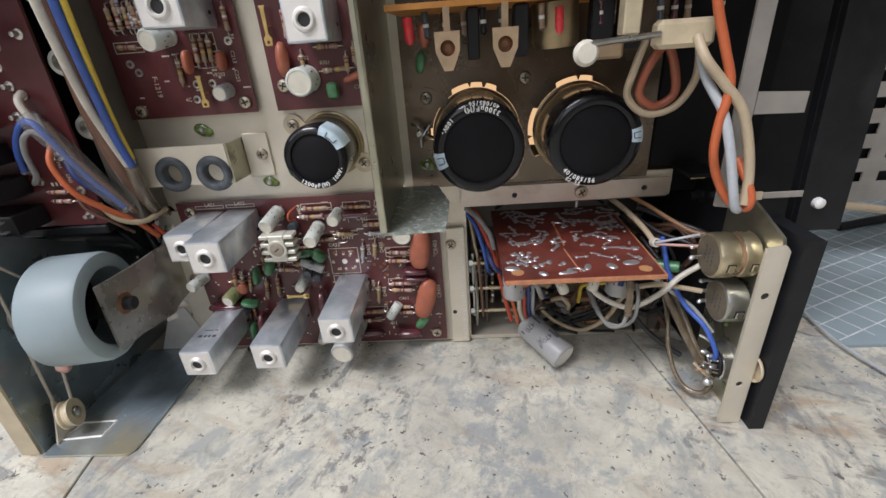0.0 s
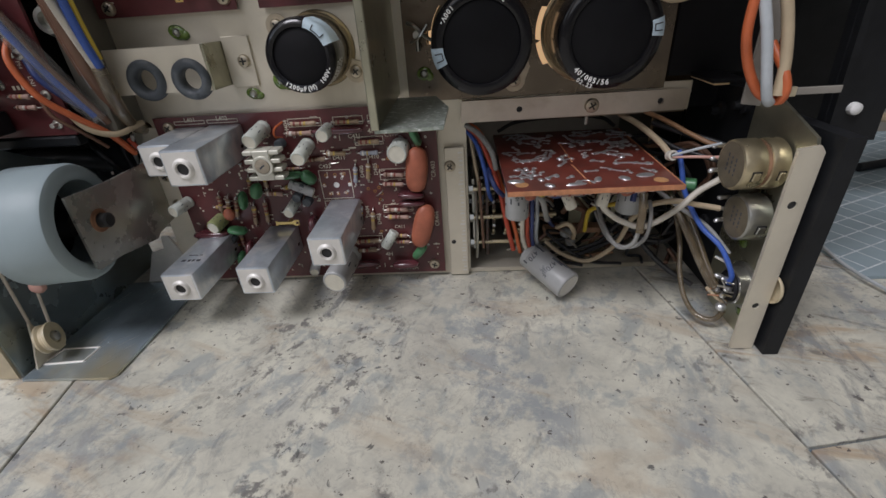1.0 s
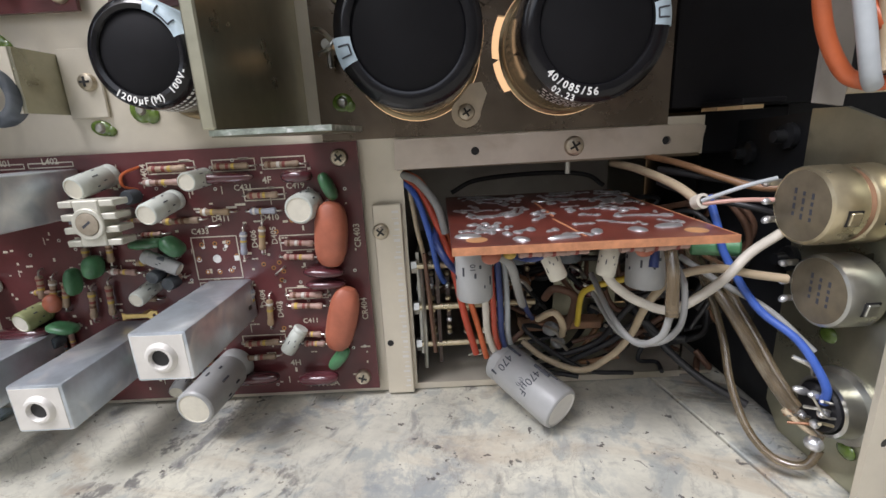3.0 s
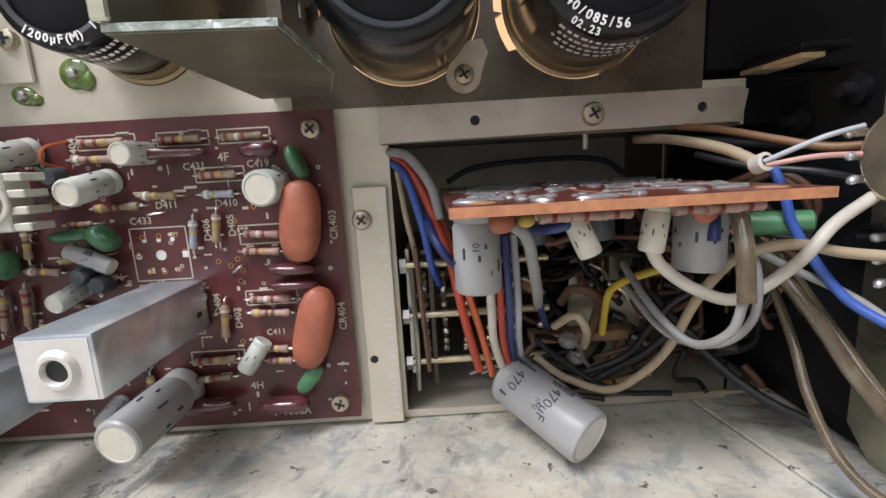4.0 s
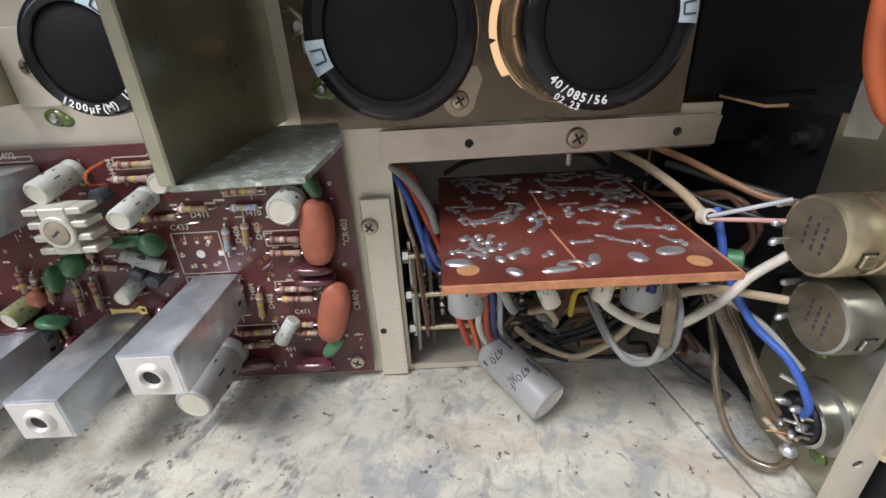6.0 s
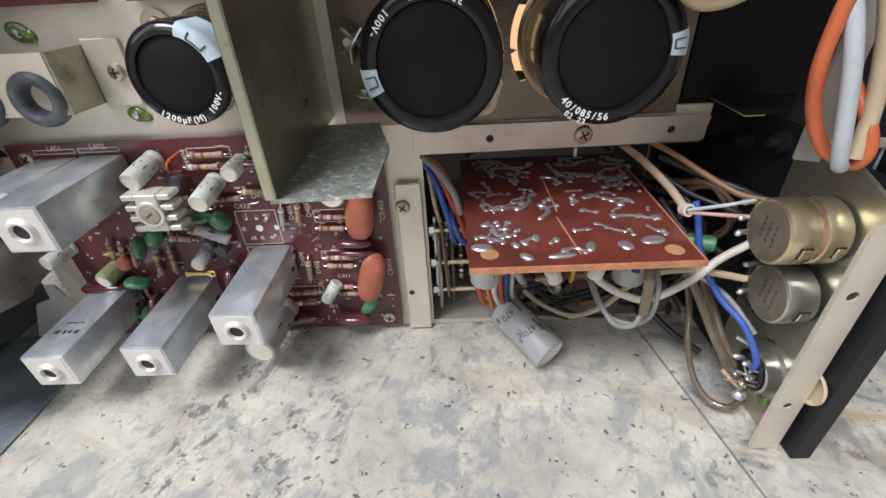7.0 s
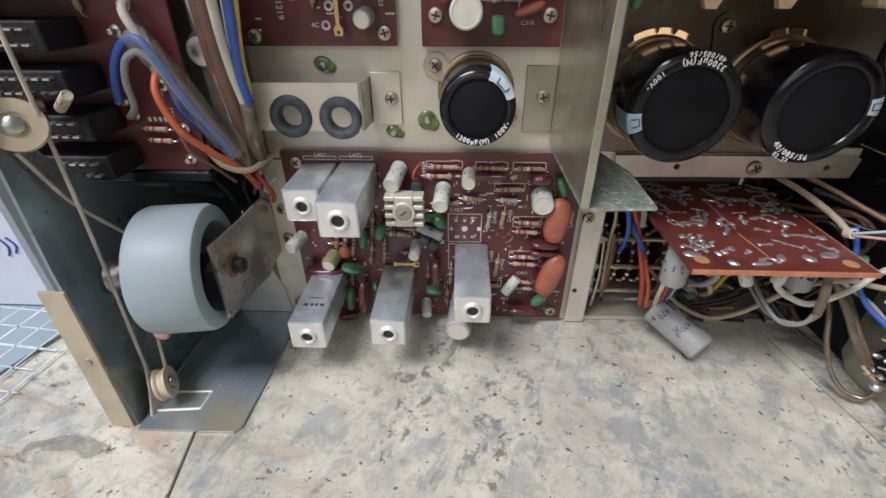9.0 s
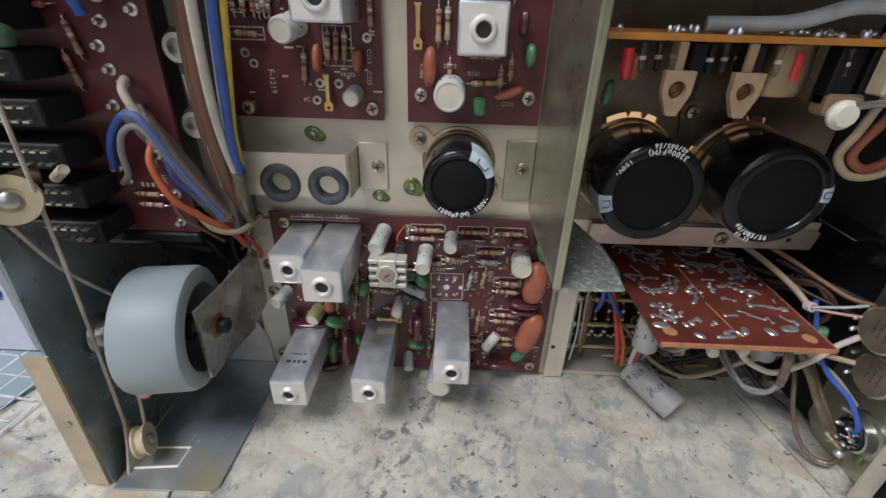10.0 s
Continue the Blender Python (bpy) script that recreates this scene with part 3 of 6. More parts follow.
def side_strip():
    """Raised strip beside the opening, folded back towards it."""
    s = part("side_strip", box(9.8, 20.6, 232.2, 233.6, 1.0, 80.0, 0.35), M_PLATE, chassis, "pale folded strip with nicks along its edge")
    part("fold", box(19.2, 20.6, 233.7, 250, 1.0, 79.6), M_PLATE, s)
    nicks = bmesh.new()
    for k in range(34):
        z = 4 + k * 2.2
        box(17.2 + 0.5 * math.sin(k * 1.7), 19.4, 232.12, 232.19, z, z + 0.7 + 0.4 * math.sin(k * 2.3), 0, nicks)
    tagged(part("edge_wear", nicks, M_CANFACE, s, "bright nicks along the edge"), kind="stuff")
    part("hole", cyl((12.4, 232.0, 23.9), (12.4, 233.0, 23.9), 1.3, 14), M_DARKHOLE, s)
    screw(s, 12.4, 232.0, 69.9, 3.1, 50)


side_strip()


def shield():
    """Folded upright shield with a foot that ends in a cut corner."""
    s = part("shield", slab([(166.5, 107.5), (PY - 0.1, 107.5), (PY - 0.1, 228), (163, 228)], "x", -11.6, -10.4), M_SHIELD, chassis, "green-grey upright zinc shield")
    part("front_fold", box(-12.6, -9.6, 165.2, 166.4, 107.5, 228, 0.4), M_SHIELD, s)
    part("foot", slab([(-11.6, 166.2), (13.6, 167.6), (14.6, 200), (8, 226), (-11.6, 226)], "z", 106.2, 107.4), M_SHIELD_FOOT, s, "corroded foot with white bloom")
    part("underside", slab([(-11.4, 166.6), (13.2, 168.0), (14.2, 200), (7.7, 225.6), (-11.4, 225.6)], "z", 105.9, 106.15), M_UNDER, s, "dull olive underside")
    part("flange", box(-25.0, -11.7, PY - 1.3, PY - 0.1, 112.5, 141.5, 0.3), M_SHIELD, s)
    screw(s, -17.0, PY - 1.6, 128.4, 3.0, 15)


shield()


def grommet_bracket():
    """Stand-off plate whose lower edge has two round-topped notches, each filled by a thick rubber ring."""
    low, spots = 117.0, ((-125.8, 123.0), (-104.4, 122.4))
    o = [(-142.0, 136.8), (-142.0, low)]
    for x, z in spots:
        o += [(x - 6.6, low)] + ring_pts(x, z, 6.6, 12, 180, 0) + [(x + 6.6, low)]
    o += [(-95.8, low), (-95.8, 136.8)]
    b = part("grommet_bracket", slab(o, "y", 218.8, 220.0), M_PLATE, chassis, "plain zinc bracket that carries two grommets")
    web = slab([(-95.7, 219.0), (-94.6, 219.0), (-93.5, PY - 0.3), (-94.6, PY - 0.3)], "z", low, 136.8)
    part("side_web", web, M_SHIELD, b, "yellow-green tinted sloping web")
    part("ear", box(-93.4, -80.0, PY - 1.4, PY - 0.2, 115.5, 138.5, 0.3), M_PLATE, b)
    screw(b, -84.4, PY - 1.7, 127.4, 3.0, 0)
    for x, z in spots:
        ring = [(4.7, 1.0), (5.0, 0.2), (6.2, -0.6), (7.2, -0.4), (8.4, 0.5), (9.2, 1.9), (9.4, 3.4), (9.0, 5.0), (7.8, 6.2), (6.4, 6.5), (5.3, 5.8), (4.7, 4.4), (4.6, 2.6), (4.7, 1.0)]
        part("grommet", lathe((x, 223.2, z), (x, 200, z), ring, 36), M_RUBBER, b, "dusty grey rubber grommet", 80)


grommet_bracket()


def lacquer(x, z, w, h, nut=True):
    """A dab of green locking lacquer over a rivet."""
    bm = blob((x, PY - 0.3, z), (w, 2.4, h), (0, random.uniform(-25, 25), 0), 2.0, 14)
    blob((x + w * 0.32, PY - 0.3, z - h * 0.2), (w * 0.6, 1.8, h * 0.7), (0, 0, 0), 2.0, 12, bm)
    bms, ms = [bm], [M_GREENLACQUER]
    if nut:
        bms.append(lathe((x, PY, z), (x, PY - 3, z), [(2.0, 0), (1.9, 1.4), (1.2, 2.3), (0, 2.6)], 14))
        ms.append(M_STEEL)
    part("lacquered_rivet", bms, ms, chassis, "rivet under a dab of green lacquer")


for q in ((-113.5, 141.5, 9, 6.5), (-84.2, 112.0, 8, 5.5), (-68.5, 117.5, 9, 9), (2.5, 116.5, 7.5, 6.5)):
    lacquer(*q)


def clamp_lug(x, z, turn):
    lug = slab(ring_pts(0, 0, 5.2, 16, 60, 300) + [(9, -3.4), (11.5, 0), (9, 3.4)], "y", -1.1, 0)
    bmesh.ops.transform(lug, matrix=pose(x, PY - 0.4, z, 0, turn, 0), verts=lug.verts[:])
    # upper right lugs get the darker colour to imitate the shade there
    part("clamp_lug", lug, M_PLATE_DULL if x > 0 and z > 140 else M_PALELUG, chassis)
    screw(chassis, x, PY - 1.6, z, 3.0, turn)


clamp_lug(46.0, 111.0, -60)
clamp_lug(-64.6, 141.4, 35)
clamp_lug(53.5, 156.5, 90)
clamp_lug(-30.5, 119.5, 215)
clamp_lug(5.0, 150.0, 10)


def terminal():
    """Solder lug and bent wire beside the first large capacitor."""
    bm = cyl((1.1, PY, 134), (1.1, 226, 134), 2.0, 12, 0.3)
    cyl((1.1, 229, 136), (1.1, 229, 127), 1.1, 10, 0.2, bm)
    tube([(-3, 228, 139), (0, 226, 138), (4, 226, 134), (8, 230, 131)], 0.8, 7, 5, bm)
    tube([(-2, 227, 131), (2, 225, 133), (6, 227, 138)], 0.6, 7, 5, bm)
    part("terminal", bm, M_STEEL, chassis, "tinned terminal with bent wires")


terminal()

# emissive card added behind the rear opening; its glow imitates backlight through the slots
solo("backdrop", box(-60, 180, 345, 346, 0.4, 262), M_GLOW, (60, 345, 0.4), "glowing card that stands in for warm light behind the rear opening", "backdrop", kind="structure")
# tab whose amber colour stands in for light through a slot
part("amber_tab", slab([(-34.3, 118), (-30, 118), (-30, 124), (-34.3, 124)], "y", PY - 1.0, PY - 0.4), M_AMBER, chassis)


# ---- large can capacitors ----
def rim_text(parent, cx, y, cz, r, text, mid, size, mat, label):
    """Letters set round the rim, their feet outwards."""
    bm = bmesh.new()
    degrees_per = size * 0.62 / r * 57.3
    for i, ch in enumerate(text):
        a = mid + (i - (len(text) - 1) / 2) * degrees_per
        if ch != " ":
            p = (cx + r * math.cos(radians(a)), y, cz + r * math.sin(radians(a)))
            bm = merge(bm, lettering(ch, size, facing(*p, a + 90), 0.03))
    tagged(part("printing", bm, mat, parent, label), kind="stuff")


def can_capacitor(cx, cz, r, front, label):
    t = thing("can_capacitor", (cx, front, cz), label, "capacitor", "large can capacitors")
    deep = PY + 6
    L = deep - front
    sleeve = lathe((cx, front, cz), (cx, deep, cz), [(r * 0.74, 0.9), (r * 0.76, 0.35), (r * 0.84, 0.0), (r * 0.93, 0.5), (r * 0.985, 1.6), (r, 3.4), (r, L * 0.74), (r * 0.992, L * 0.75)], 56)
    part("sleeve", sleeve, M_BLACKPVC, t, "glossy black shrink sleeve")
    part("end_disc", lathe((cx, front, cz), (cx, deep, cz), [(0, 1.0), (r * 0.72, 1.05), (r * 0.745, 1.3)], 48), M_BLACKMATT, t, "matt black end disc")
    part("can", lathe((cx, front, cz), (cx, deep, cz), [(r * 0.985, L * 0.72), (r * 0.985, L), (0, L)], 48), M_BRONZE, t)
    part("clamp_ring", lathe((cx, front, cz), (cx, deep, cz), [(r + 0.1, L - 12), (r + 0.7, L - 12), (r + 0.7, L - 7), (r + 1.8, L - 6.5), (r + 1.8, L - 6.2), (r + 0.1, L - 6.2)], 48), M_BRONZE, t, "bronze-coloured clamp ring")
    return t


def rim_mark(t, cx, cz, r, front, a0, a1):
    """Pale blue label patch on the rim with a dark outlined bar."""
    n, bm, dark = 8, bmesh.new(), bmesh.new()
    rows = []
    for k in range(n + 1):
        a = radians(a0 + (a1 - a0) * k / n)
        rows.append([bm.verts.new((cx + q * math.cos(a), front + d, cz + q * math.sin(a))) for q, d in ((r * 0.76, 0.22), (r * 0.845, -0.1), (r * 0.94, 0.42), (r * 1.0, 1.55), (r * 1.012, 3.6), (r * 1.012, 14.0))])
    for p, q in zip(rows, rows[1:]):
        for k in range(5):
            bm.faces.new((p[k], p[k + 1], q[k + 1], q[k]))
    for f in (0.3, 0.7):
        a = radians(a0 + (a1 - a0) * f)
        tube([(cx + r * q * math.cos(a), front - 0.2 + d, cz + r * q * math.sin(a)) for q, d in ((0.80, 0.1), (0.87, 0.05), (0.94, 0.5))], 0.22, 6, 4, dark)
    a0m, a1m = radians(a0 + (a1 - a0) * 0.3), radians(a0 + (a1 - a0) * 0.7)
    tube([(cx + r * 0.80 * math.cos(a), front - 0.1, cz + r * 0.80 * math.sin(a)) for a in (a0m, (a0m + a1m) / 2, a1m)], 0.22, 6, 4, dark)
    part("label_patch", [bm, dark], [M_PALEBLUE, M_INK], t, "pale blue printed patch")


def side_rows(t, cx, cz, r, front, a0, a1, rows, seed):
    """Rows of small white bars on the sleeve's side, where printing is too fine to read."""
    rnd = random.Random(seed)
    bm = bmesh.new()
    for k in range(rows):
        y = front + 5.0 + k * 3.4
        a = a0 + rnd.uniform(0, 6)
        while a < a1:
            w = rnd.uniform(2.0, 5.0)
            pts = [(cx + (r + 0.06) * math.cos(radians(a + w * f)), y, cz + (r + 0.06) * math.sin(radians(a + w * f))) for f in (0, 0.5, 1)]
            vs = [bm.verts.new((p[0], p[1] + d, p[2])) for p in pts for d in (-0.75, 0.75)]
            bm.faces.new((vs[0], vs[1], vs[3], vs[2]))
            bm.faces.new((vs[2], vs[3], vs[5], vs[4]))
            a += w + rnd.uniform(1.2, 2.6)
    tagged(part("side_printing", bm, M_SILKWHITE, t, "rows of small white printing"), kind="stuff")


(c1x, c1z, c1r, c1y), (c2x, c2z, c2r, c2y), (c3x, c3z, c3r, c3y) = CAPS
big_1 = can_capacitor(c1x, c1z, c1r, c1y, "large black can capacitor with white rim printing in a clamp")
rim_mark(big_1, c1x, c1z, c1r, c1y, 183, 206)
rim_text(big_1, c1x, c1y - 0.1, c1z, c1r * 0.85, "3300µF(M)", 84, 2.9, M_SILKWHITE, "white capacity printing")
rim_text(big_1, c1x, c1y + 0.4, c1z, c1r * 0.96, "40/085/56", 82, 2.4, M_SILKWHITE, "white code printing")
rim_text(big_1, c1x, c1y - 0.1, c1z, c1r * 0.85, "100V-", 142, 2.6, M_SILKWHITE, "white voltage printing")
big_2 = can_capacitor(c2x, c2z, c2r, c2y, "large black can capacitor with pale blue patch beside the transformer")
rim_mark(big_2, c2x, c2z, c2r, c2y, -4, 16)
rim_text(big_2, c2x, c2y - 0.15, c2z, c2r * 0.85, "40/085/56", 247, 2.9, M_SILKWHITE, "white code printing")
rim_text(big_2, c2x, c2y + 0.4, c2z, c2r * 0.965, "02.23", 243, 2.4, M_SILKWHITE, "white date printing")
small_can = can_capacitor(c3x, c3z, c3r, c3y, "smaller black can capacitor with a pale blue patch above the board")
rim_mark(small_can, c3x, c3z, c3r, c3y, 18, 72)
rim_text(small_can, c3x, c3y - 0.1, c3z, c3r * 0.85, "1200µF(M)", 262, 2.6, M_SILKWHITE, "white capacity printing")
side_rows(big_2, c2x, c2z, c2r, c2y, 228, 300, 4, 1)
side_rows(small_can, c3x, c3z, c3r, c3y, 262, 350, 3, 2)
rim_text(small_can, c3x, c3y - 0.1, c3z, c3r * 0.85, "100V-", 322, 2.6, M_SILKWHITE, "white voltage printing")


# ---- parts that sit on circuit boards ----
def resistor(board, a, b, y=BY - 2.2, r=1.15, body=None, bands=None, name="resistor", label=""):
    """Axial part between two board points (x, z), a and b being the ends of its body."""
    p, q = V3((a[0], y, a[1])), V3((b[0], y, b[1]))
    d = (q - p).normalized()
    L = (q - p).length
    prof = [(0, 0), (r * 0.8, 0), (r * 1.08, 0.5), (r * 1.08, L * 0.18), (r * 0.92, L * 0.24), (r * 0.92, L * 0.76), (r * 1.08, L * 0.82), (r * 1.08, L - 0.5), (r * 0.8, L), (0, L)]
    bms, ms = [lathe(p, q, prof, 12)], [body or M_TAN_R]
    for k, mb in enumerate(bands or random.choice(((M_BAND_Y, M_BAND_R, M_BAND_B), (M_BAND_B, M_BAND_W, M_BAND_R), (M_BAND_R, M_BAND_R, M_BAND_Y), (M_BAND_W, M_BAND_B, M_BAND_Y)))):
        f = (0.11, 0.36, 0.52, 0.68)[k]
        rr = r * (1.12 if k == 0 else 0.97)
        bms.append(lathe(p + d * (L * f), q, [(rr * 0.9, 0), (rr, 0.02), (rr, L * 0.09), (rr * 0.9, L * 0.09 + 0.02)], 12))
        ms.append(mb)
    leads = tube([p, p - d * 1.4, p - d * 2.2 + V3((0, 1.2, 0)), V3((p.x, y + 2.7, p.z)) - d * 2.3], 0.32, 6, 3)
    tube([q, q + d * 1.4, q + d * 2.2 + V3((0, 1.2, 0)), V3((q.x, y + 2.7, q.z)) + d * 2.3], 0.32, 6, 3, leads)
    return part(name, bms + [leads], ms + [M_LEAD], board, label)


def diode(board, a, b, label="small glass diode"):
    return resistor(board, a, b, BY - 2.4, 1.2, random.choice((M_GLASS_D, M_TRIM)), (M_BAND_W, M_BAND_Y), "diode", label)


def electrolytic(board, base, tip, r, mat=None, name="electrolytic_capacitor", label=""):
    """Sleeved can from base to tip (x, y, z), crimped near its base, with a recessed plug at the tip."""
    p, q = V3(base), V3(tip)
    L = (q - p).length
    body = part(name, lathe(p, q, [(0, 0), (r * 0.9, 0), (r, 0.5), (r, L * 0.13), (r * 0.9, L * 0.17), (r, L * 0.22), (r, L - 0.8), (r * 0.93, L - 0.15), (r * 0.82, L)], 26), mat or M_WHITEEL, board, label)
    part("plug", lathe(p, q, [(r * 0.82, L), (r * 0.78, L - 0.25), (0, L - 0.2)], 24), M_ELTOP, body)
    bars = bmesh.new()
    m = frame_of(p, q)
    for k in range(12):
        a = radians(30 * k + 7 * (k % 3))
        f = (0.40, 0.52, 0.44, 0.60)[k % 4]
        c = m @ V3((r * math.cos(a), r * math.sin(a), L * f))
        e = m @ V3((r * math.cos(a), r * math.sin(a), L * (f + (0.07, 0.13, 0.05)[k % 3])))
        tube([c, e], max(0.16, r * 0.06), 5, 2, bars)
    part("printing", bars, M_INK, body)
    return body


def dipped(board, a, b, w, deep, mat, y=None, name="film_capacitor", label="", power=2.8):
    """Resin-dipped flat capacitor whose long side runs from a to b (x, z), w thick across, standing deep off the board."""
    p, q = V3((a[0], 0, a[1])), V3((b[0], 0, b[1]))
    L = (q - p).length
    c = (p + q) / 2
    ang = math.degrees(math.atan2(q.z - p.z, q.x - p.x))
    bm = blob((c.x, (BY - 1.2 - deep / 2) if y is None else y, c.z), (L, deep, w), (0, -ang, 0), power, 18)
    legs = bmesh.new()
    for f in (0.3, 0.7):
        g = p.lerp(q, f)
        foot = BY if y is None else y + deep / 2 + 1.2
        tube([(g.x, foot - 1.9, g.z), (g.x, foot + 0.5, g.z)], 0.35, 6, 2, legs)
    return part(name, [bm, legs], [mat, M_LEAD], board, label)


def if_can(board, x0, x1, z0, z1, front, back, hole=True, label="tall tinned coil can with a tuning hole"):
    """Square screening can with rounded edges; its tuning hole has a raised collar."""
    can = part("coil_can", box(x0, x1, front, back, z0, z1, 0.9, seg=2), M_CAN, board, label)
    cx, cz = (x0 + x1) / 2 + 0.2, (z0 + z1) / 2 - 0.2
    w = x1 - x0
    part("end_face", slab(rect(x0 + 1.0, x1 - 1.0, z0 + 1.0, z1 - 1.0), "y", front - 0.15, front + 0.2), M_CANFACE, can)
    part("collar", lathe((cx, front, cz), (cx, front - 5, cz), [(w * 0.29, -0.2), (w * 0.275, 0.35), (w * 0.225, 1.4), (w * 0.18, 1.5), (w * 0.15, 0.7), (w * 0.15, -0.3)], 26), M_CANFACE, can)
    part("tuning_core", cyl((cx, front - 0.35, cz), (cx, front + 0.3, cz), w * 0.155, 20), M_DARKHOLE, can, "black tuning core")
    part("slot", box(x1 - 0.3, x1 + 0.08, back - 7, back - 4.6, cz - 2.6, cz - 1.0), M_DARKHOLE, can)
    return can


def silk_line(bm, a, b, w=0.2):
    p, q = V3((a[0], 0, a[1])), V3((b[0], 0, b[1]))
    d = (q - p).normalized()
    s = V3((-d.z, 0, d.x)) * w
    y = V3((0, BY - 0.06, 0))
    vs = [bm.verts.new(k + y) for k in (p - s - d * w, q - s + d * w, q + s + d * w, p + s - d * w)]
    bm.faces.new(vs)


def silk_box(t, x0, x1, z0, z1):
    bm = bmesh.new()
    for a, b in (((x0, z0), (x1, z0)), ((x1, z0), (x1, z1)), ((x1, z1), (x0, z1)), ((x0, z1), (x0, z0))):
        silk_line(bm, a, b)
    part("printed_outline", bm, M_SILK, t)


def board_sheet(t, outline, holes=()):
    part("laminate", slab(outline, "y", BY, BY + 1.6, holes), M_PCB, t, "dark maroon laminate")


def pads(t, spots, r=0.75, mat=None):
    bm, holes = bmesh.new(), bmesh.new()
    for x, z in spots:
        lathe((x, BY + 0.1, z), (x, BY - 1, z), [(r * 1.2, 0), (r * 1.2, 0.18), (r * 0.6, 0.18), (r * 0.6, 0.05)], 12, bm)
        cyl((x, BY - 0.03, z), (x, BY + 0.1, z), r * 0.62, 8, 0, holes)
    tagged(part("pad_field", [bm, holes], [mat or M_COPPER, M_DARKHOLE], t), kind="stuff")


# ---- main board below ----
main_board = thing("circuit_board", (-68, BY, 4), "maroon circuit board crowded with coil cans and capacitors", "circuit board", "circuit boards")
board_sheet(main_board, [(-139.5, 4.4), (6.4, 4.4), (6.6, 103.2), (-139.5, 103.2)], [ring_pts(-50.2, 62.6, 1.7, 14)])
for x, z in ((-132, 98.0), (0, 97.7), (0.2, 10.0)):
    screw(main_board, x, BY - 0.3, z, 3.1, random.uniform(0, 90))
for q in ((-128.2, -112.2, 83.2, 98.2, 198.3), (-110.6, -93.2, 82.0, 98.6, 186.6), (-131.8, -115.0, 22.4, 38.0, 183.4), (-93.6, -76.8, 24.2, 39.8, 184.8), (-54.8, -38.0, 39.0, 54.4, 185.2)):
    if_can(main_board, *q, BY - 0.4)
# axial parts
for a, b, body in (((-67, 97), (-54, 97), M_TAN_R), ((-70, 92.4), (-57, 92.2), M_PINK_R), ((-44, 96.8), (-32, 96.6), M_TAN_R), ((-26, 96.6), (-14, 96.4), M_TAN_R), ((-23, 68), (-12.5, 67.3), M_PINK_R), ((-24, 62.6), (-13, 62), M_PINK_R), ((-24, 47.3), (-11.5, 47), M_PINK_R), ((-24, 43), (-12, 42.4), M_PINK_R), ((-44, 28), (-31, 28.2), M_TAN_R), ((-46, 21.6), (-33, 22.2), M_TAN_R), ((-34, 86), (-23, 86), M_TAN_R), ((-66, 78), (-53, 78.2), M_TAN_R), ((-79, 63), (-66, 64), M_TAN_R), ((-108, 57), (-110, 47), M_TAN_R), ((-112.5, 58), (-114, 49), M_TAN_R), ((-99, 53), (-100.5, 42), M_TAN_R), ((-92, 55), (-93, 43), M_TAN_R), ((-90, 60.4), (-80, 59.4), M_PINK_R), ((-117, 60), (-118, 51), M_TAN_R), ((-57, 40), (-57.5, 30), M_TAN_R), ((-88, 73), (-88.5, 64), M_TAN_R), ((-22, 31), (-14, 30.6), M_PINK_R), ((-21, 27), (-13, 26.4), M_PINK_R), ((-97, 70), (-98, 60), M_TAN_R), ((-59, 24), (-59, 15), M_TAN_R)):
    resistor(main_board, a, b, body=body)
for a, b in (((-37.6, 73), (-38.6, 64.4)), ((-30.4, 74.6), (-31.6, 66)), ((-38.2, 50.5), (-39.6, 40.4)), ((-32, 46), (-33, 35.6)), ((-51.6, 81), (-41.4, 80.6)), ((-33.6, 80.4), (-24.4, 80.2))):
    diode(main_board, a, b)
# electrolytics
electrolytic(main_board, (-82, BY, 96), (-84.5, 216, 92.5), 3.9)
electrolytic(main_board, (-48.6, BY, 93.4), (-49, 219, 92.8), 3.3)
electrolytic(main_board, (-61, BY, 86), (-62, 215, 83), 3.8)
electrolytic(main_board, (-12.6, BY, 82), (-13.4, 220.5, 81.4), 5.2, label="cream-topped upright electrolytic capacitor")
electrolytic(main_board, (-75, BY, 54), (-76, 220, 51.6), 2.9)
electrolytic(main_board, (-71, BY, 15), (-70, 221, 13), 2.9, M_GREYEL)
electrolytic(main_board, (-49.5, BY, 19), (-52.8, 203.5, 17), 6.8, M_GREYEL, label="large pale grey electrolytic capacitor leaning outwards")
electrolytic(main_board, (-21, 228.6, 34), (-27.4, 226.8, 25), 2.9, M_WHITEEL, label="pale electrolytic capacitor lying askew")
electrolytic(main_board, (-136, BY, 57), (-139, 219, 56), 3.3, M_WHITEEL)
electrolytic(main_board, (-74, 226.5, 66.5), (-62, 226.5, 60.5), 2.6, M_GREYEL)
# dipped parts
for a, b, w, d in (((-20, 92.4), (-9, 92.2), 4.6, 7), ((-16.5, 57.6), (-1.5, 56.6), 3.6, 8), ((-16.5, 52.3), (-1.5, 52), 3.2, 7), ((-53, 13.8), (-32, 14), 4.6, 6), ((-24.5, 12.8), (-8.5, 12.8), 4.6, 6.5), ((-65, 48), (-65, 31), 5.0, 12), ((-104.5, 34), (-106, 12), 4.6, 12), ((-122, 4.8), (-111, 7), 5.0, 6), ((-57, 93), (-30, 92.8), 3.6, 5), ((-136.5, 38.5), (-115, 39.2), 4.4, 9)):
    dipped(main_board, a, b, w, d, M_MAROONCAP, label="glossy maroon dipped capacitor")
dipped(main_board, (-3.2, 83), (-6, 59), 11.6, 9.0, M_ORANGECAP, label="large orange dipped capacitor", power=2.9)
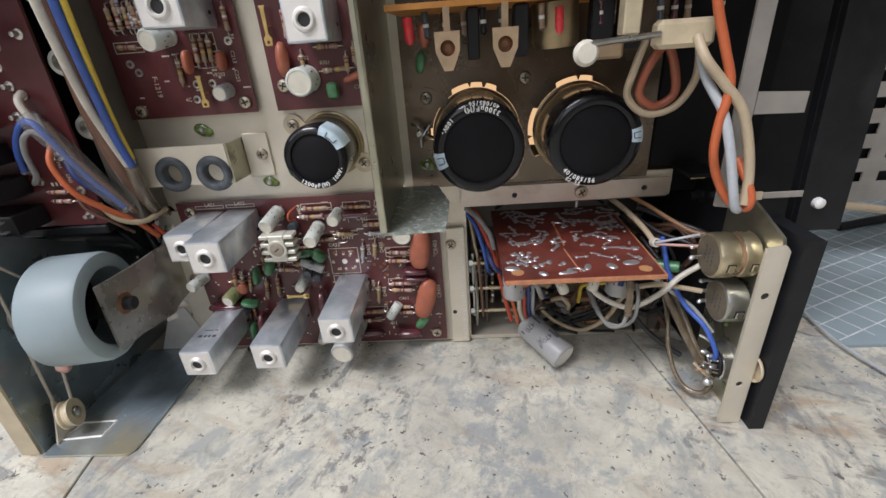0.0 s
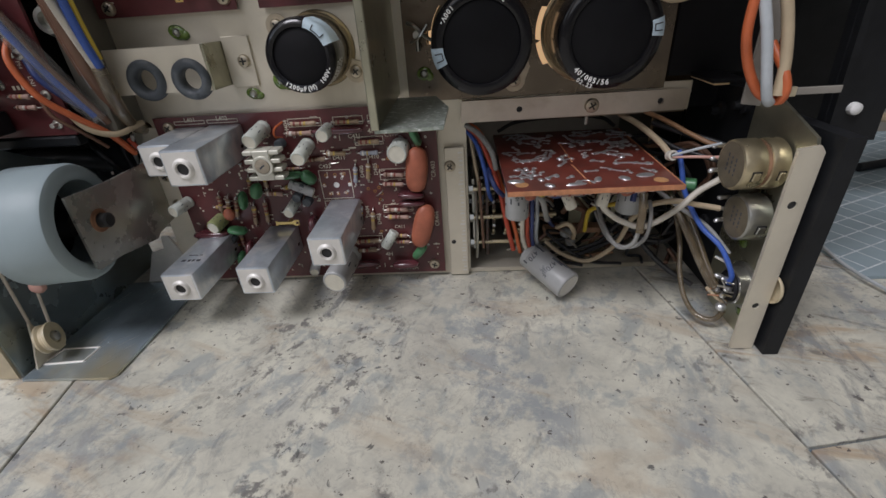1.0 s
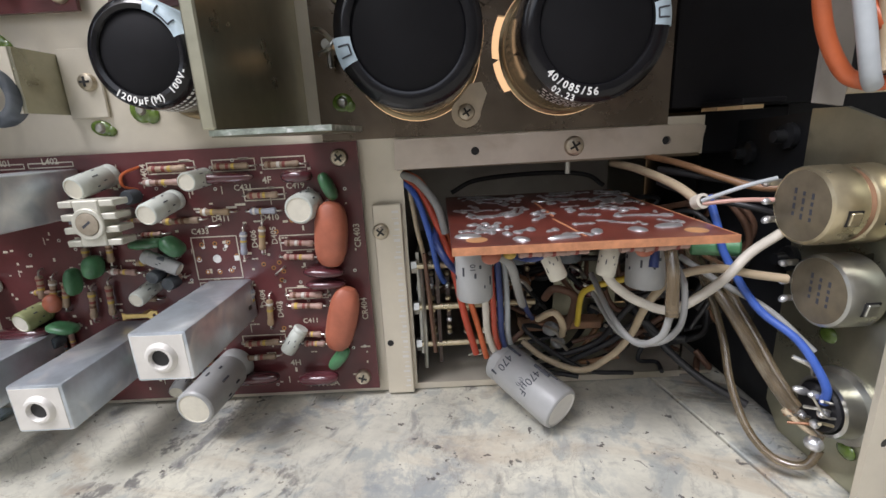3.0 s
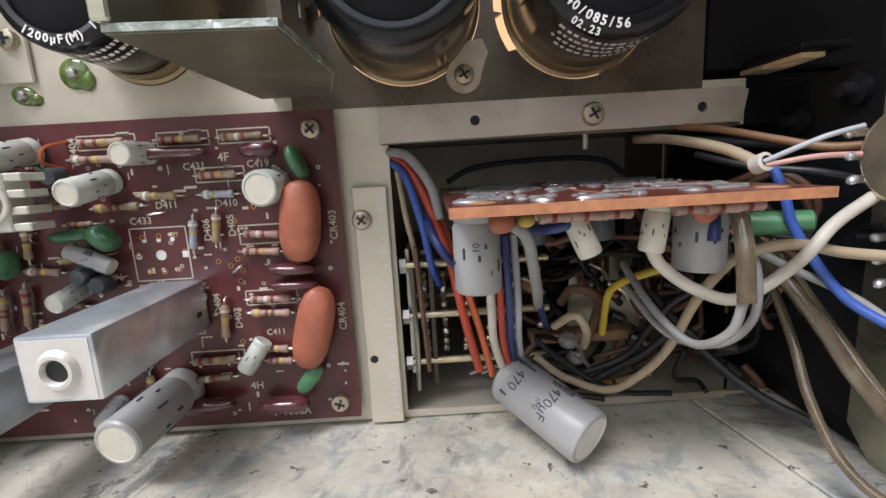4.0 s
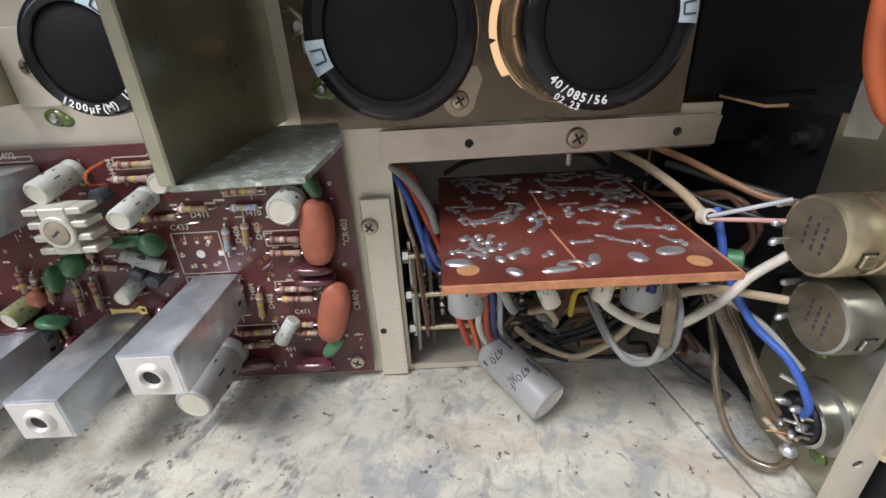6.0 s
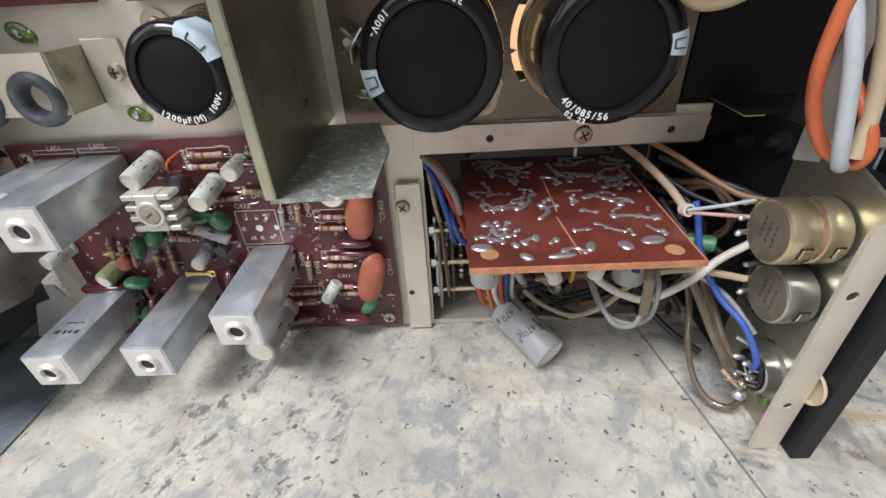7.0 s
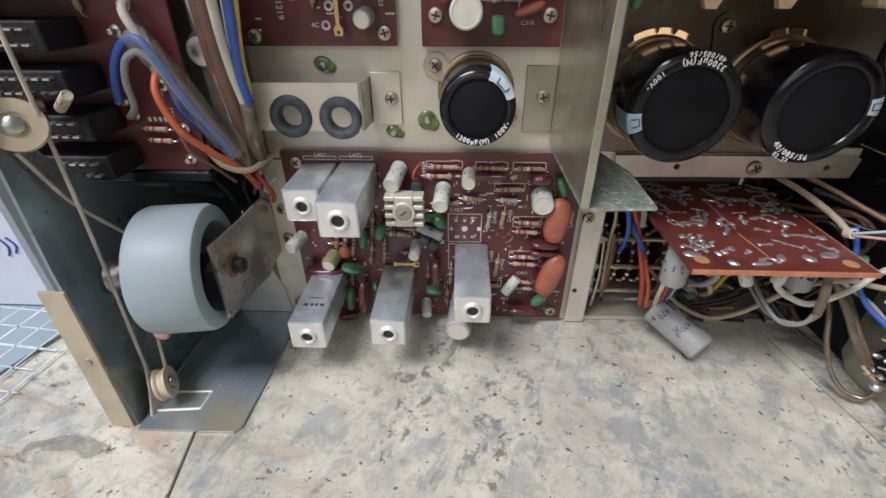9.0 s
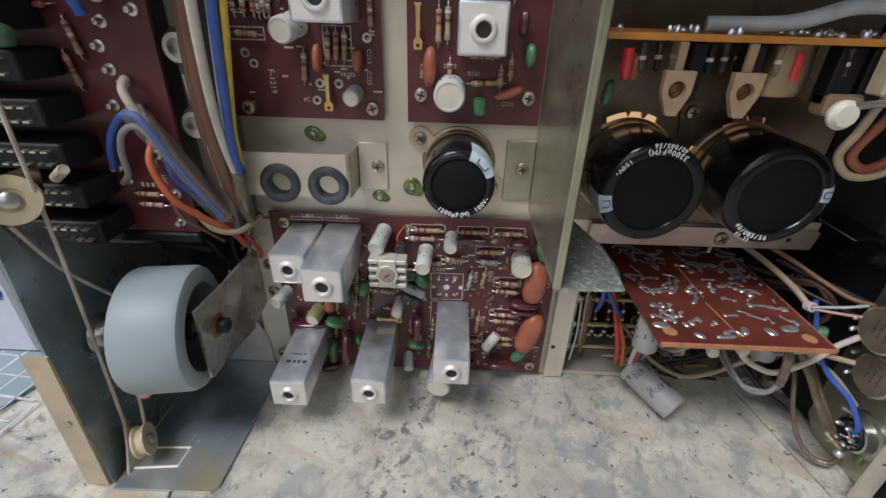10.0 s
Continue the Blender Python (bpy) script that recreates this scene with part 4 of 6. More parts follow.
dipped(main_board, (-0.6, 51), (-7.6, 25.4), 11.2, 9.0, M_ORANGECAP, label="large orange dipped capacitor", power=2.9)
dipped(main_board, (-113, 53), (-114, 45.6), 6.6, 5, M_ORANGECAP, label="small orange disc capacitor", power=2.0)
for a, b, w, d in (((-6, 93), (-2, 83.4), 4.2, 7), ((-92.5, 67.5), (-94, 59), 5.4, 8), ((-66, 72.5), (-59.5, 66.5), 5.6, 8), ((-112.6, 26), (-113.6, 12.5), 4.4, 9), ((-71, 26.5), (-61.5, 25.6), 3.6, 7), ((-11.4, 16.4), (-4, 25), 5.0, 5), ((-102, 63), (-103, 52.6), 3.8, 7), ((-116, 41), (-105.6, 38.6), 3.4, 8), ((-100, 29), (-96, 24), 3.4, 6), ((-79, 70.4), (-66, 71), 3.6, 6)):
    dipped(main_board, a, b, w, d, M_GREENCAP, label="dark green dipped capacitor")
electrolytic(main_board, (-120, BY, 45.5), (-122, 222, 44), 4.0, M_OLIVE, "film_capacitor", "olive cylinder capacitor")


def transistor(board, x, z, r=2.6):
    bm = lathe((x, BY, z), (x, BY - 9, z), [(0, 2), (r, 2), (r, 6.2), (r * 0.85, 7.0), (0, 7.1)], 18)
    legs = bmesh.new()
    for k in (-1.3, 0, 1.3):
        tube([(x + k, BY, z), (x + k, BY - 2.4, z)], 0.25, 5, 2, legs)
    part("transistor", [bm, legs], [M_RUBBER, M_LEAD], board, "dark round transistor")


for x, z in ((-68, 63.5), (-66.4, 55.6), (-74, 88), (-71.6, 58.4), (-116, 34)):
    transistor(main_board, x, z)


def heatsink(board, x, z):
    """Pale finned cooler over a round transistor."""
    y = 211.6
    h = part("heatsink", box(x - 4.2, x + 4.2, y, y + 8, z - 7.6, z + 7.6, 0.4), M_SINK, board, "pale finned heatsink over a transistor")
    for s in (-1, 1):
        for k in range(4):
            part("fin", box(x + 4.25 if s > 0 else x - 9.0, x + 9.0 if s > 0 else x - 4.25, y + 0.2, y + 7.6, z - 7.5 + k * 4.3, z - 5.4 + k * 4.3, 0.3), M_SINK, h)
    part("transistor_cap", lathe((x, y, z), (x, y - 3, z), [(5.2, 0), (5.2, 0.6), (4.9, 0.9), (3.9, 0.9), (3.7, 0.6)], 30), M_SINK, h)
    part("transistor_face", lathe((x, y, z), (x, y - 3, z), [(3.7, 0.5), (3.6, 1.1), (3.2, 1.3), (0, 1.3)], 26), M_TANFACE, h, "tan-grey transistor face")
    part("printing", merge(None, box(-1.6, 1.6, y - 1.36, y - 1.32, -0.4, 0.4), pose(x, 0, z, 0, -35, 0)), M_INK, h)
    part("post", cyl((x, y + 8, z), (x, BY, z), 2.2, 12), M_STEEL, h)


heatsink(main_board, -78.5, 81.6)
# white discs stand in for light shining through holes in the board
for x, z, r in ((-50.2, 62.6, 1.6), (-54.6, 67.4, 0.7), (-50.2, 67.4, 0.7), (-46.0, 67.4, 0.7), (-54.6, 57.9, 0.7), (-50.2, 57.9, 0.7), (-46.0, 57.9, 0.7), (-57.0, 62.6, 1.0)):
    part("white_eyelet", lathe((x, BY + 0.3, z), (x, BY - 1, z), [(r, 0), (r, 0.36), (0, 0.38)], 14), M_SILKWHITE, main_board)
part("white_eyelet", box(-43.6, -41.8, BY - 0.1, BY + 0.2, 61.6, 63.6), M_SILKWHITE, main_board)
# fine printed marks between the parts, too small to read
rnd = random.Random(31)
marks = bmesh.new()
for k in range(150):
    x, z, w = rnd.uniform(-136, 3), rnd.uniform(8, 100), rnd.uniform(0.3, 1.0)
    h = rnd.uniform(0.25, 0.5)
    if rnd.random() < 0.4:
        w, h = h, w
    box(x - w, x + w, BY - 0.05, BY - 0.01, z - h, z + h, 0, marks)
tagged(part("printed_mark", marks, M_SILK, main_board, "fine cream printing"), kind="stuff")


def brass_link(board, x, z, turn=0.0, L=12.0):
    """Flat gilt contact with an eye and a forked foot."""
    o = [(-L / 2, -0.9), (L * 0.18, -0.7), (L * 0.3, -1.9), (L * 0.5, -1.6), (L * 0.5, 1.6), (L * 0.3, 1.9), (L * 0.18, 0.7), (-L / 2, 0.9), (-L / 2 - 1.5, 1.5), (-L / 2 - 1.5, -1.5)]
    bm = slab(o, "y", -0.5, 0, [ring_pts(L * 0.4, 0, 0.8, 10)])
    bmesh.ops.transform(bm, matrix=pose(x, BY - 4.5, z, 0, turn, 0), verts=bm.verts[:])
    box(x - 0.8, x + 0.8, BY - 4.4, BY, z - 0.5, z + 0.5, 0, bm)
    part("contact_link", bm, M_GOLD, board, "gilt contact link")


brass_link(main_board, -80, 43)
# thermistor bead on orange legs
bm = tube([(-72, BY, 98), (-74.5, 226, 96), (-75.2, 226, 92), (-74, BY, 90)], 0.5, 6, 5)
part("thermistor", bm, W["orange"], main_board, "orange thermistor loop")
# printing and unused holes
silk_box(main_board, -58.6, -41.6, 54.8, 71.2)
silk_box(main_board, -58.4, -40.6, 36.5, 53.4)
for x0, x1, z0, z1 in ((-69, -52, 95.2, 99.2), (-45.6, -30.4, 95, 99), (-27.8, -12.4, 95, 99), (-128.6, -112.6, 99.4, 101.0), (-111, -95, 99.4, 101.0), (-25.4, -11, 64.5, 70.3), (-26, -10, 45, 49.6), (-46, -29, 26, 30.4), (-36, -21.4, 84, 88.2)):
    silk_box(main_board, x0, x1, z0, z1)
for text, x, z, size, turn in (("D411", -46, 77.8, 2.6, 0), ("D410", -28, 77.4, 2.6, 0), ("D406", -35, 69.6, 2.6, 90), ("D405", -27.4, 70.6, 2.6, 90), ("D404", -35.2, 46, 2.6, 90), ("D403", -29.4, 41, 2.6, 90), ("4F", -27, 91, 3.0, 0), ("C431", -36, 88.8, 2.6, 0), ("C419", -17, 88.6, 2.6, 0), ("F-1006A", -16, 7.6, 3.0, 0), ("4H", -26.4, 17.6, 3.0, 0), ("TR406", -67, 56.4, 2.6, 0), ("CR403", 3.6, 69, 2.8, 90), ("CR404", 3.6, 39.6, 2.8, 90), ("L401", -120, 101.4, 2.6, 0), ("L402", -103, 101.4, 2.6, 0), ("C411", -18, 35.6, 2.4, 0), ("TH404", -70.5, 94.6, 2.6, 90), ("C433", -54.6, 73.4, 2.6, 0)):
    part("printing", lettering(text, size * 1.18, facing(x, BY - 0.06, z, turn), 0.012), M_SILK, main_board)
rnd = random.Random(21)
marks = bmesh.new()
for k in range(120):
    x, z, w, h = rnd.uniform(-136, 2), rnd.uniform(8, 100), rnd.uniform(1.2, 3.2), rnd.uniform(0.25, 0.4)
    if rnd.random() < 0.35:
        silk_line(marks, (x, z), (x, z + w), h * 0.5)
    else:
        for i in range(rnd.choice((1, 2, 3))):
            silk_line(marks, (x + i * 1.3, z), (x + i * 1.3 + 0.5, z), h)
tagged(part("fine_print", marks, M_SILK, main_board, "fine cream print too small to read"), kind="stuff")
for k in range(16):
    x, z = rnd.uniform(-134, -60), rnd.uniform(12, 84)
    a = rnd.choice((0, 90))
    resistor(main_board, (x, z), (x + 7.5 * math.cos(radians(a)), z + 7.5 * math.sin(radians(a))), BY - 1.7, 0.95, rnd.choice((M_TAN_R, M_PINK_R, M_GLASS_D, M_RUBBER)))
pads(main_board, [(rnd.uniform(-134, 3), rnd.uniform(8, 99)) for k in range(60)], 0.55, M_LEAD)
pads(main_board, [(-55, 68.4), (-50, 68.6), (-45, 68.8), (-54.6, 57.6), (-50, 57.4), (-45.4, 57.8), (-57, 63), (-42.6, 63.4), (-27, 60), (-25.8, 56.4), (-29.4, 58), (-27, 53), (-26.4, 72), (-33, 59.6), (-29, 33), (-20, 76)])
part("jumper_wire", tube([(-28.6, BY, 55.2), (-28.2, BY - 2, 56), (-25.6, BY - 2, 58), (-25, BY, 58.4)], 0.35, 6, 4), M_LEAD, main_board)
part("jumper_wire", tube([(-51, BY, 75.4), (-51, BY - 2, 75.4), (-46.6, BY - 2, 75.8), (-46.4, BY, 75.8)], 0.3, 6, 4), M_LEAD, main_board)
stamp = bmesh.new()
for k, (x, y, w) in enumerate([(-128, 196, 2.2), (-124.6, 196, 1.4), (-122.4, 196, 1.4), (-120, 196, 2.0), (-127, 202, 5.0), (-121, 202, 1.6)]):
    box(x, x + w, y, y + (2.0 if k < 4 else 0.7), 38.0, 38.06, 0, stamp)
part("stamp", stamp, M_INK, main_board, "faint dark ink stamp on a coil can")

# ---- upper boards ----
left_board = thing("circuit_board", (-110, BY, 149), "maroon upper circuit board with a coil can and small parts", "circuit board", "circuit boards")
board_sheet(left_board, [(-146, 149.2), (-80.2, 149.2), (-80.2, 229), (-146, 229)])
screw(left_board, -85, BY - 0.3, 154.2, 3.1, 15)
screw(left_board, -139.5, BY - 0.3, 153.0, 3.0, 40)
if_can(left_board, -107.0, -88.4, 187.6, 204, 203, BY - 0.4, label="squat tinned coil can with a tuning hole")
electrolytic(left_board, (-114, BY, 186.5), (-116.6, 226 - 8, 184.2), 5.0, M_WHITEEL)
electrolytic(left_board, (-92, BY, 160.5), (-92.4, 222, 159.6), 3.6, M_GREYEL)
for x in (-101.6, -98.2, -94.8):
    resistor(left_board, (x, 184), (x - 0.6, 173.5), body=M_TAN_R)
for a, b in (((-139, 182.5), (-130, 182)), ((-112, 176), (-113, 165)), ((-138, 190), (-138, 199)), ((-134, 190), (-134, 199)), ((-130, 190), (-130, 199)), ((-126, 190), (-126, 199)), ((-84, 196), (-84, 186)), ((-110, 194), (-110, 204)), ((-120, 196), (-120, 206)), ((-83.4, 212), (-83.4, 202))):
    resistor(left_board, a, b, body=M_TAN_R)
dipped(left_board, (-105.4, 179.5), (-106.4, 169), 3.6, 7, M_ORANGECAP, label="orange dipped capacitor")
dipped(left_board, (-89.2, 178), (-90, 169.4), 3.6, 7, M_ORANGECAP, label="orange dipped capacitor")
brass_link(left_board, -103, 160, 90, 13)
for q in ((-142, -128, 180, 184.6), (-104, -92.6, 171, 186)):
    silk_box(left_board, *q)
for text, x, z, size, turn in (("F-1219", -127.5, 164, 3.6, -90), ("C223", -86, 166.6, 2.6, -90), ("C213", -85.6, 175, 2.6, -90), ("4C", -113.6, 157, 2.6, 0), ("VR203", -95, 167.6, 2.4, 0)):
    part("printing", lettering(text, size, facing(x, BY - 0.06, z, turn)), M_SILK, left_board)
for x, z in ((-137, 175), (-134, 171), (-109, 157), (-86, 182), (-107, 164), (-99, 164)):
    part("eyelet", lathe((x, BY + 0.2, z), (x, BY - 4, z), [(1.0, 0), (1.9, 0.2), (1.9, 0.9), (1.0, 1.0), (0.9, 0.2)], 16), M_LEAD, left_board)

marks = bmesh.new()
for k in range(46):
    x, z = rnd.uniform(-142, -83), rnd.uniform(152, 215)
    for i in range(rnd.choice((1, 2, 3))):
        silk_line(marks, (x + i * 1.3, z), (x + i * 1.3 + 0.5, z), 0.35)
tagged(part("fine_print", marks, M_SILK, left_board, "fine cream print too small to read"), kind="stuff")
for k in range(10):
    x, z = rnd.uniform(-140, -118), rnd.uniform(186, 214)
    resistor(left_board, (x, z), (x, z + 7), BY - 1.8, 1.0, rnd.choice((M_TAN_R, M_GLASS_D)))
right_board = thing("circuit_board", (-41, BY, 149), "small maroon circuit board with an upright coil can", "circuit board", "circuit boards")
board_sheet(right_board, [(-69.8, 149.0), (-12.8, 149.0), (-12.8, 229), (-69.8, 229)])
for x, z in ((-64, 160.6), (-18.3, 160.5)):
    screw(right_board, x, BY - 0.3, z, 3.1, random.uniform(0, 90))
if_can(right_board, -49.4, -31.6, 178.4, 196.0, 206.4, BY - 0.4, label="squat tinned coil can with a tuning hole")
electrolytic(right_board, (-51.6, BY, 163), (-51.8, 217.6, 162.4), 6.4, M_WHITEEL, label="cream-topped upright electrolytic capacitor")
dipped(right_board, (-59.8, 180), (-60.6, 164.6), 5.4, 8, M_ORANGECAP, label="orange dipped capacitor", power=2.3)
dipped(right_board, (-33, 161), (-21.5, 165), 3.4, 7, M_ORANGECAP, label="orange dipped capacitor")
dipped(right_board, (-39.2, 161), (-39, 153.4), 5.4, 6, M_GREENCAP, label="green dipped capacitor", power=4)
dipped(right_board, (-20, 182), (-20, 173), 4.0, 7, M_GREENCAP, label="green dipped capacitor")
dipped(right_board, (-24, 194), (-24, 184), 4.0, 7, M_MAROONCAP, label="maroon dipped capacitor")
for a, b, body in (((-43, 166), (-30, 166.6), M_TAN_R), ((-57, 193), (-57, 181), M_PINK_R), ((-53.4, 194), (-53.4, 182), M_TAN_R), ((-52, 174), (-52, 168.5), M_TAN_R), ((-31, 172), (-31, 165), M_TAN_R), ((-44, 176.6), (-34, 176.4), M_PINK_R), ((-57, 206), (-57, 197), M_TAN_R), ((-27, 176), (-27, 169), M_TAN_R), ((-28, 206), (-28, 197), M_TAN_R)):
    resistor(right_board, a, b, body=body)
brass_link(right_board, -65, 186, 90, 15)
for text, x, z, size, turn in (("C302", -63.6, 170, 2.6, -90), ("D302", -52, 172.2, 2.4, 0), ("C310", -27, 157.8, 2.4, 0), ("R321", -42, 169.6, 2.4, 0)):
    part("printing", lettering(text, size, facing(x, BY - 0.06, z, turn)), M_SILK, right_board)


# ---- flywheel drive at the side ----
def drive_frame():
    t = thing("drive_frame", (-175, 190, 0), "bluish zinc side plate and base that carry the dial drive", "bracket")
    s = part("side_plate", slab([(154.6, 0.4), (262, 0.4), (262, 70), (214, 92), (186, 108), (172, 122), (167, 150), (158, 150), (154.6, 84)], "x", -198.6, -197.2, [ring_pts(178, 68, 4.0, 16)]), M_SIDEZINC, t, "bluish zinc side plate")
    part("edge_flange", slab([(-208.8, 0.4), (-198.8, 0.4), (-196.4, 76), (-206.4, 76)], "y", 153.4, 154.6, [ring_pts(-202.2, 41.2, 1.3, 12)]), M_TANEDGE, s, "tan edge flange with a screw hole")
    part("flange_screw", lathe((-202.2, 154, 41.2), (-202.2, 148, 41.2), [(1.6, 0), (1.6, 1.2), (0.8, 1.6), (0, 1.6)], 12), M_STEEL, s)
    part("base_plate", slab([(-195.2, 151.5), (-151.6, 151.7), (-149.2, 154.4), (-147.6, 208), (-147.6, 234), (-195.2, 234)], "z", 0.4, 1.8), M_BLUEZINC, t, "rainbow-tinted zinc base plate")
    rnd = random.Random(17)
    fine = bmesh.new()
    for k in range(20):
        x, y, w = rnd.uniform(-192, -155), rnd.uniform(158, 226), rnd.uniform(0.03, 0.08)
        merge(fine, box(-w, w, -rnd.uniform(1, 9), rnd.uniform(0.3, 5), 1.81, 1.84), pose(x, y, 0, 0, 0, rnd.uniform(-50, -10)))
    tagged(part("scratch_field", fine, M_BEARING, t, "fine bright scratches"), kind="stuff")
    o = [(-193, 161), (-172.5, 163), (-171.5, 173), (-190, 172)]
    part("raised_pad", slab(o, "z", 1.85, 2.05), M_BLUEZINC, t)
    rim = bmesh.new()
    for k in range(4):
        tube([(*o[k], 2.0), (*o[(k + 1) % 4], 2.0)], 0.6, 6, 2, rim)
    part("pad_rim", rim, M_CANFACE, t, "whitish raised rim of a stuck-on pad")
    b = part("bearing_plate", slab([(174.7, 83.6), (200, 81.8), (226, 81.5), (234, 90), (234, 46), (219, 44), (216, 42), (205, 44), (189, 47), (175, 47.6), (173.6, 49.0)], "x", -151.8, -150.6, [ring_pts(186.6, 67.6, 3.0, 16)]), M_BEARING, t, "thin zinc bearing plate with a notch")
    part("foot_flange", box(-150.4, -139.8, PY - 1.6, PY - 0.3, 47, 98), M_PLATE, b)
    part("lower_flange", slab([(-184, 2.2), (-153, 2.2), (-154, 19), (-159.5, 34), (-164, 34), (-165, 26), (-174, 23)], "y", PY - 1.6, PY - 0.3), M_CANFACE, b, "pale cut-out tab of the chassis plate")
    screw(b, -145.2, PY - 1.9, 71.5, 3.0, 20)
    screw(b, -145.0, PY - 1.9, 54.5, 3.0, 65)
    screw(b, -146.6, PY - 1.9, 10.0, 3.0, 65)
    for y, z in ((180, 70), (182, 56), (178.5, 60), (205, 84)):
        part("rivet_mark", cyl((-150.7, y, z), (-150.3, y, z), 0.8, 8), M_STEEL, b)
    part("bush", lathe((-150.6, 186.6, 67.6), (-140, 186.6, 67.6), [(5.6, 0), (5.3, 0.35), (4.2, 0.5), (3.9, 0.9), (3.7, 0.9), (3.7, -1.0)], 24), M_RUST, b, "rusty bearing bush")
    part("shaft_end", cyl((-152, 186.6, 67.6), (-145.6, 186.6, 67.6), 3.5, 20, 0.7), M_DARKHOLE, b)
    part("side_bearing", lathe((-197.2, 178, 68), (-180, 181, 68), [(8.6, 0), (8.4, 1.2), (6.8, 2.0), (6.2, 5.0), (4.2, 5.4), (3.8, 9), (3.0, 9.2)], 28), M_STEEL, t, "turned steel shaft bearing")
    part("pulley_bracket", slab([(158, 1.9), (176, 1.9), (172, 14), (166, 24), (163, 14)], "x", -193.4, -192.4), M_PLATE, t)
    part("upper_arm", slab([(160, 126), (176, 124), (184, 128), (186, 140), (160, 140)], "x", -201.6, -200.6), M_PLATE_DULL, t)
    return t


drive_frame()


def flywheel():
    t = thing("flywheel", (-168, 183, 41), "matt grey drum flywheel on a steel shaft", "flywheel")
    a, b = V3((-182.0, 180.8, 68.0)), V3((-150.0, 186.5, 67.6))
    R = 27.2
    part("drum", lathe(a, b, [(8, 3.0), (R - 6, 1.0), (R - 2.5, 0.3), (R - 0.6, 1.2), (R, 3.0), (R, 23.5), (R - 0.8, 25.6), (R - 2.4, 26.6), (R - 6.5, 26.8), (R - 7.6, 26.2), (R - 8.2, 24.0), (R - 8.6, 7.0), (6, 6.0)], 72), M_FLY, t, "satin grey drum with a rolled rim")
    part("web", lathe(a, b, [(2.5, 6.2), (R - 8.7, 7.2), (R - 8.7, 8.0), (7, 9.0), (6, 22.0), (2.5, 22.0)], 40), M_BLACKPAINT_SHADE, t, "dark inner web and hub")
    part("shaft", cyl((-196, 178.3, 68), (-150.2, 186.5, 67.6), 2.4, 18, 0.3), M_BRASS, t)
    part("cord_stop", blob((-181, 170, 42.5), (7, 5, 6), (0, 20, 0), 2.6, 12), W["pink"], t)
    return t


flywheel()


def pulley(c, r, d, label):
    """A nylon cord pulley on a pin; d is the way that its face looks."""
    t = thing("cord_pulley", c, label, "pulley", "cord pulleys")
    a = V3(c) - V3(d) * 2.6
    b = V3(c) + V3(d) * 6
    part("wheel", lathe(a, b, [(0, 0), (r, 0), (r, 0.9), (r * 0.86, 1.8), (r * 0.86, 3.2), (r, 4.2), (r * 0.98, 5.2), (r * 0.5, 5.4), (r * 0.42, 4.8), (0, 4.8)], 32), M_NYLON, t)
    part("pin", lathe(a, b, [(r * 0.36, 4.0), (r * 0.34, 6.2), (r * 0.2, 6.9), (0, 7.0)], 16), M_STEEL, t)


pulley((-187.0, 166.4, 14.8), 7.4, (0.92, 0.35, 0.15), "worn cream nylon pulley low on the drive frame")
pulley((-195.6, 166.6, 133.4), 8.4, (0.62, -0.70, 0.3), "cream nylon pulley at the top of the side plate")
for path in ([(-187.6, 170, 215), (-190.2, 169.6, 110), (-193.6, 167, 18)], [(-187.5, 175, 43), (-187.4, 170.2, 19)], [(-195.6, 162.4, 126), (-193.4, 171.6, 103), (-185, 184, 80)]):
    solo("dial_cord", tube(path, 0.75, 7, 8), M_CORD, path[-1], "taut off-white dial cord run over the pulleys", "cord", "dial cords")

# ---- side board with push switches ----
SY = 207.0
side_board = thing("side_circuit_board", (-180, SY, 104), "dark maroon side circuit board with wire posts", "circuit board", "circuit boards")
part("laminate", slab([(-226, 103), (-160.5, 103), (-157.5, 229), (-226, 229)], "y", SY, SY + 1.6), M_PCB, side_board, "dark maroon laminate")
part("bottom_rail", box(-226, -161, SY - 1, SY + 6, 97.5, 102.4, 0.8), M_BLACKPAINT_SHADE, side_board)


def side_resistor(a, b, body):
    p = resistor(side_board, a, b, SY - 2.0, 1.1, body)
    return p


for a, b, body in (((-181.5, 121.4), (-172.5, 121.0), M_PINK_R), ((-181, 116.6), (-172, 116.2), M_PINK_R), ((-188, 186), (-186, 175), M_TAN_R), ((-192, 175), (-190, 164), M_TAN_R), ((-184, 200), (-183, 190), M_TAN_R), ((-205, 190), (-193, 191), M_ORANGECAP)):
    side_resistor(a, b, body)
for x, z in ((-188, 132), (-185.4, 126.4), (-169.6, 144), (-170, 138), (-166.4, 121), (-167.6, 108), (-174, 166), (-178, 170), (-179.5, 178), (-176, 186), (-181, 157), (-163.6, 190)):
    part("wire_post", lathe((x, SY, z), (x, SY - 8, z), [(2.2, 0), (2.2, 0.5), (1.2, 0.8), (1.1, 3.6), (0, 4.0)], 12), M_LEAD, side_board)
for text, x, z, size, turn in (("F-1056", -197, 157, 3.2, -90), ("LN1", -170, 127, 2.6, -90), ("PH", -172, 134, 2.6, -90), ("PL", -174, 149, 2.6, -90)):
    part("printing", lettering(text, size, facing(x, SY - 0.06, z, turn)), M_SILK, side_board)


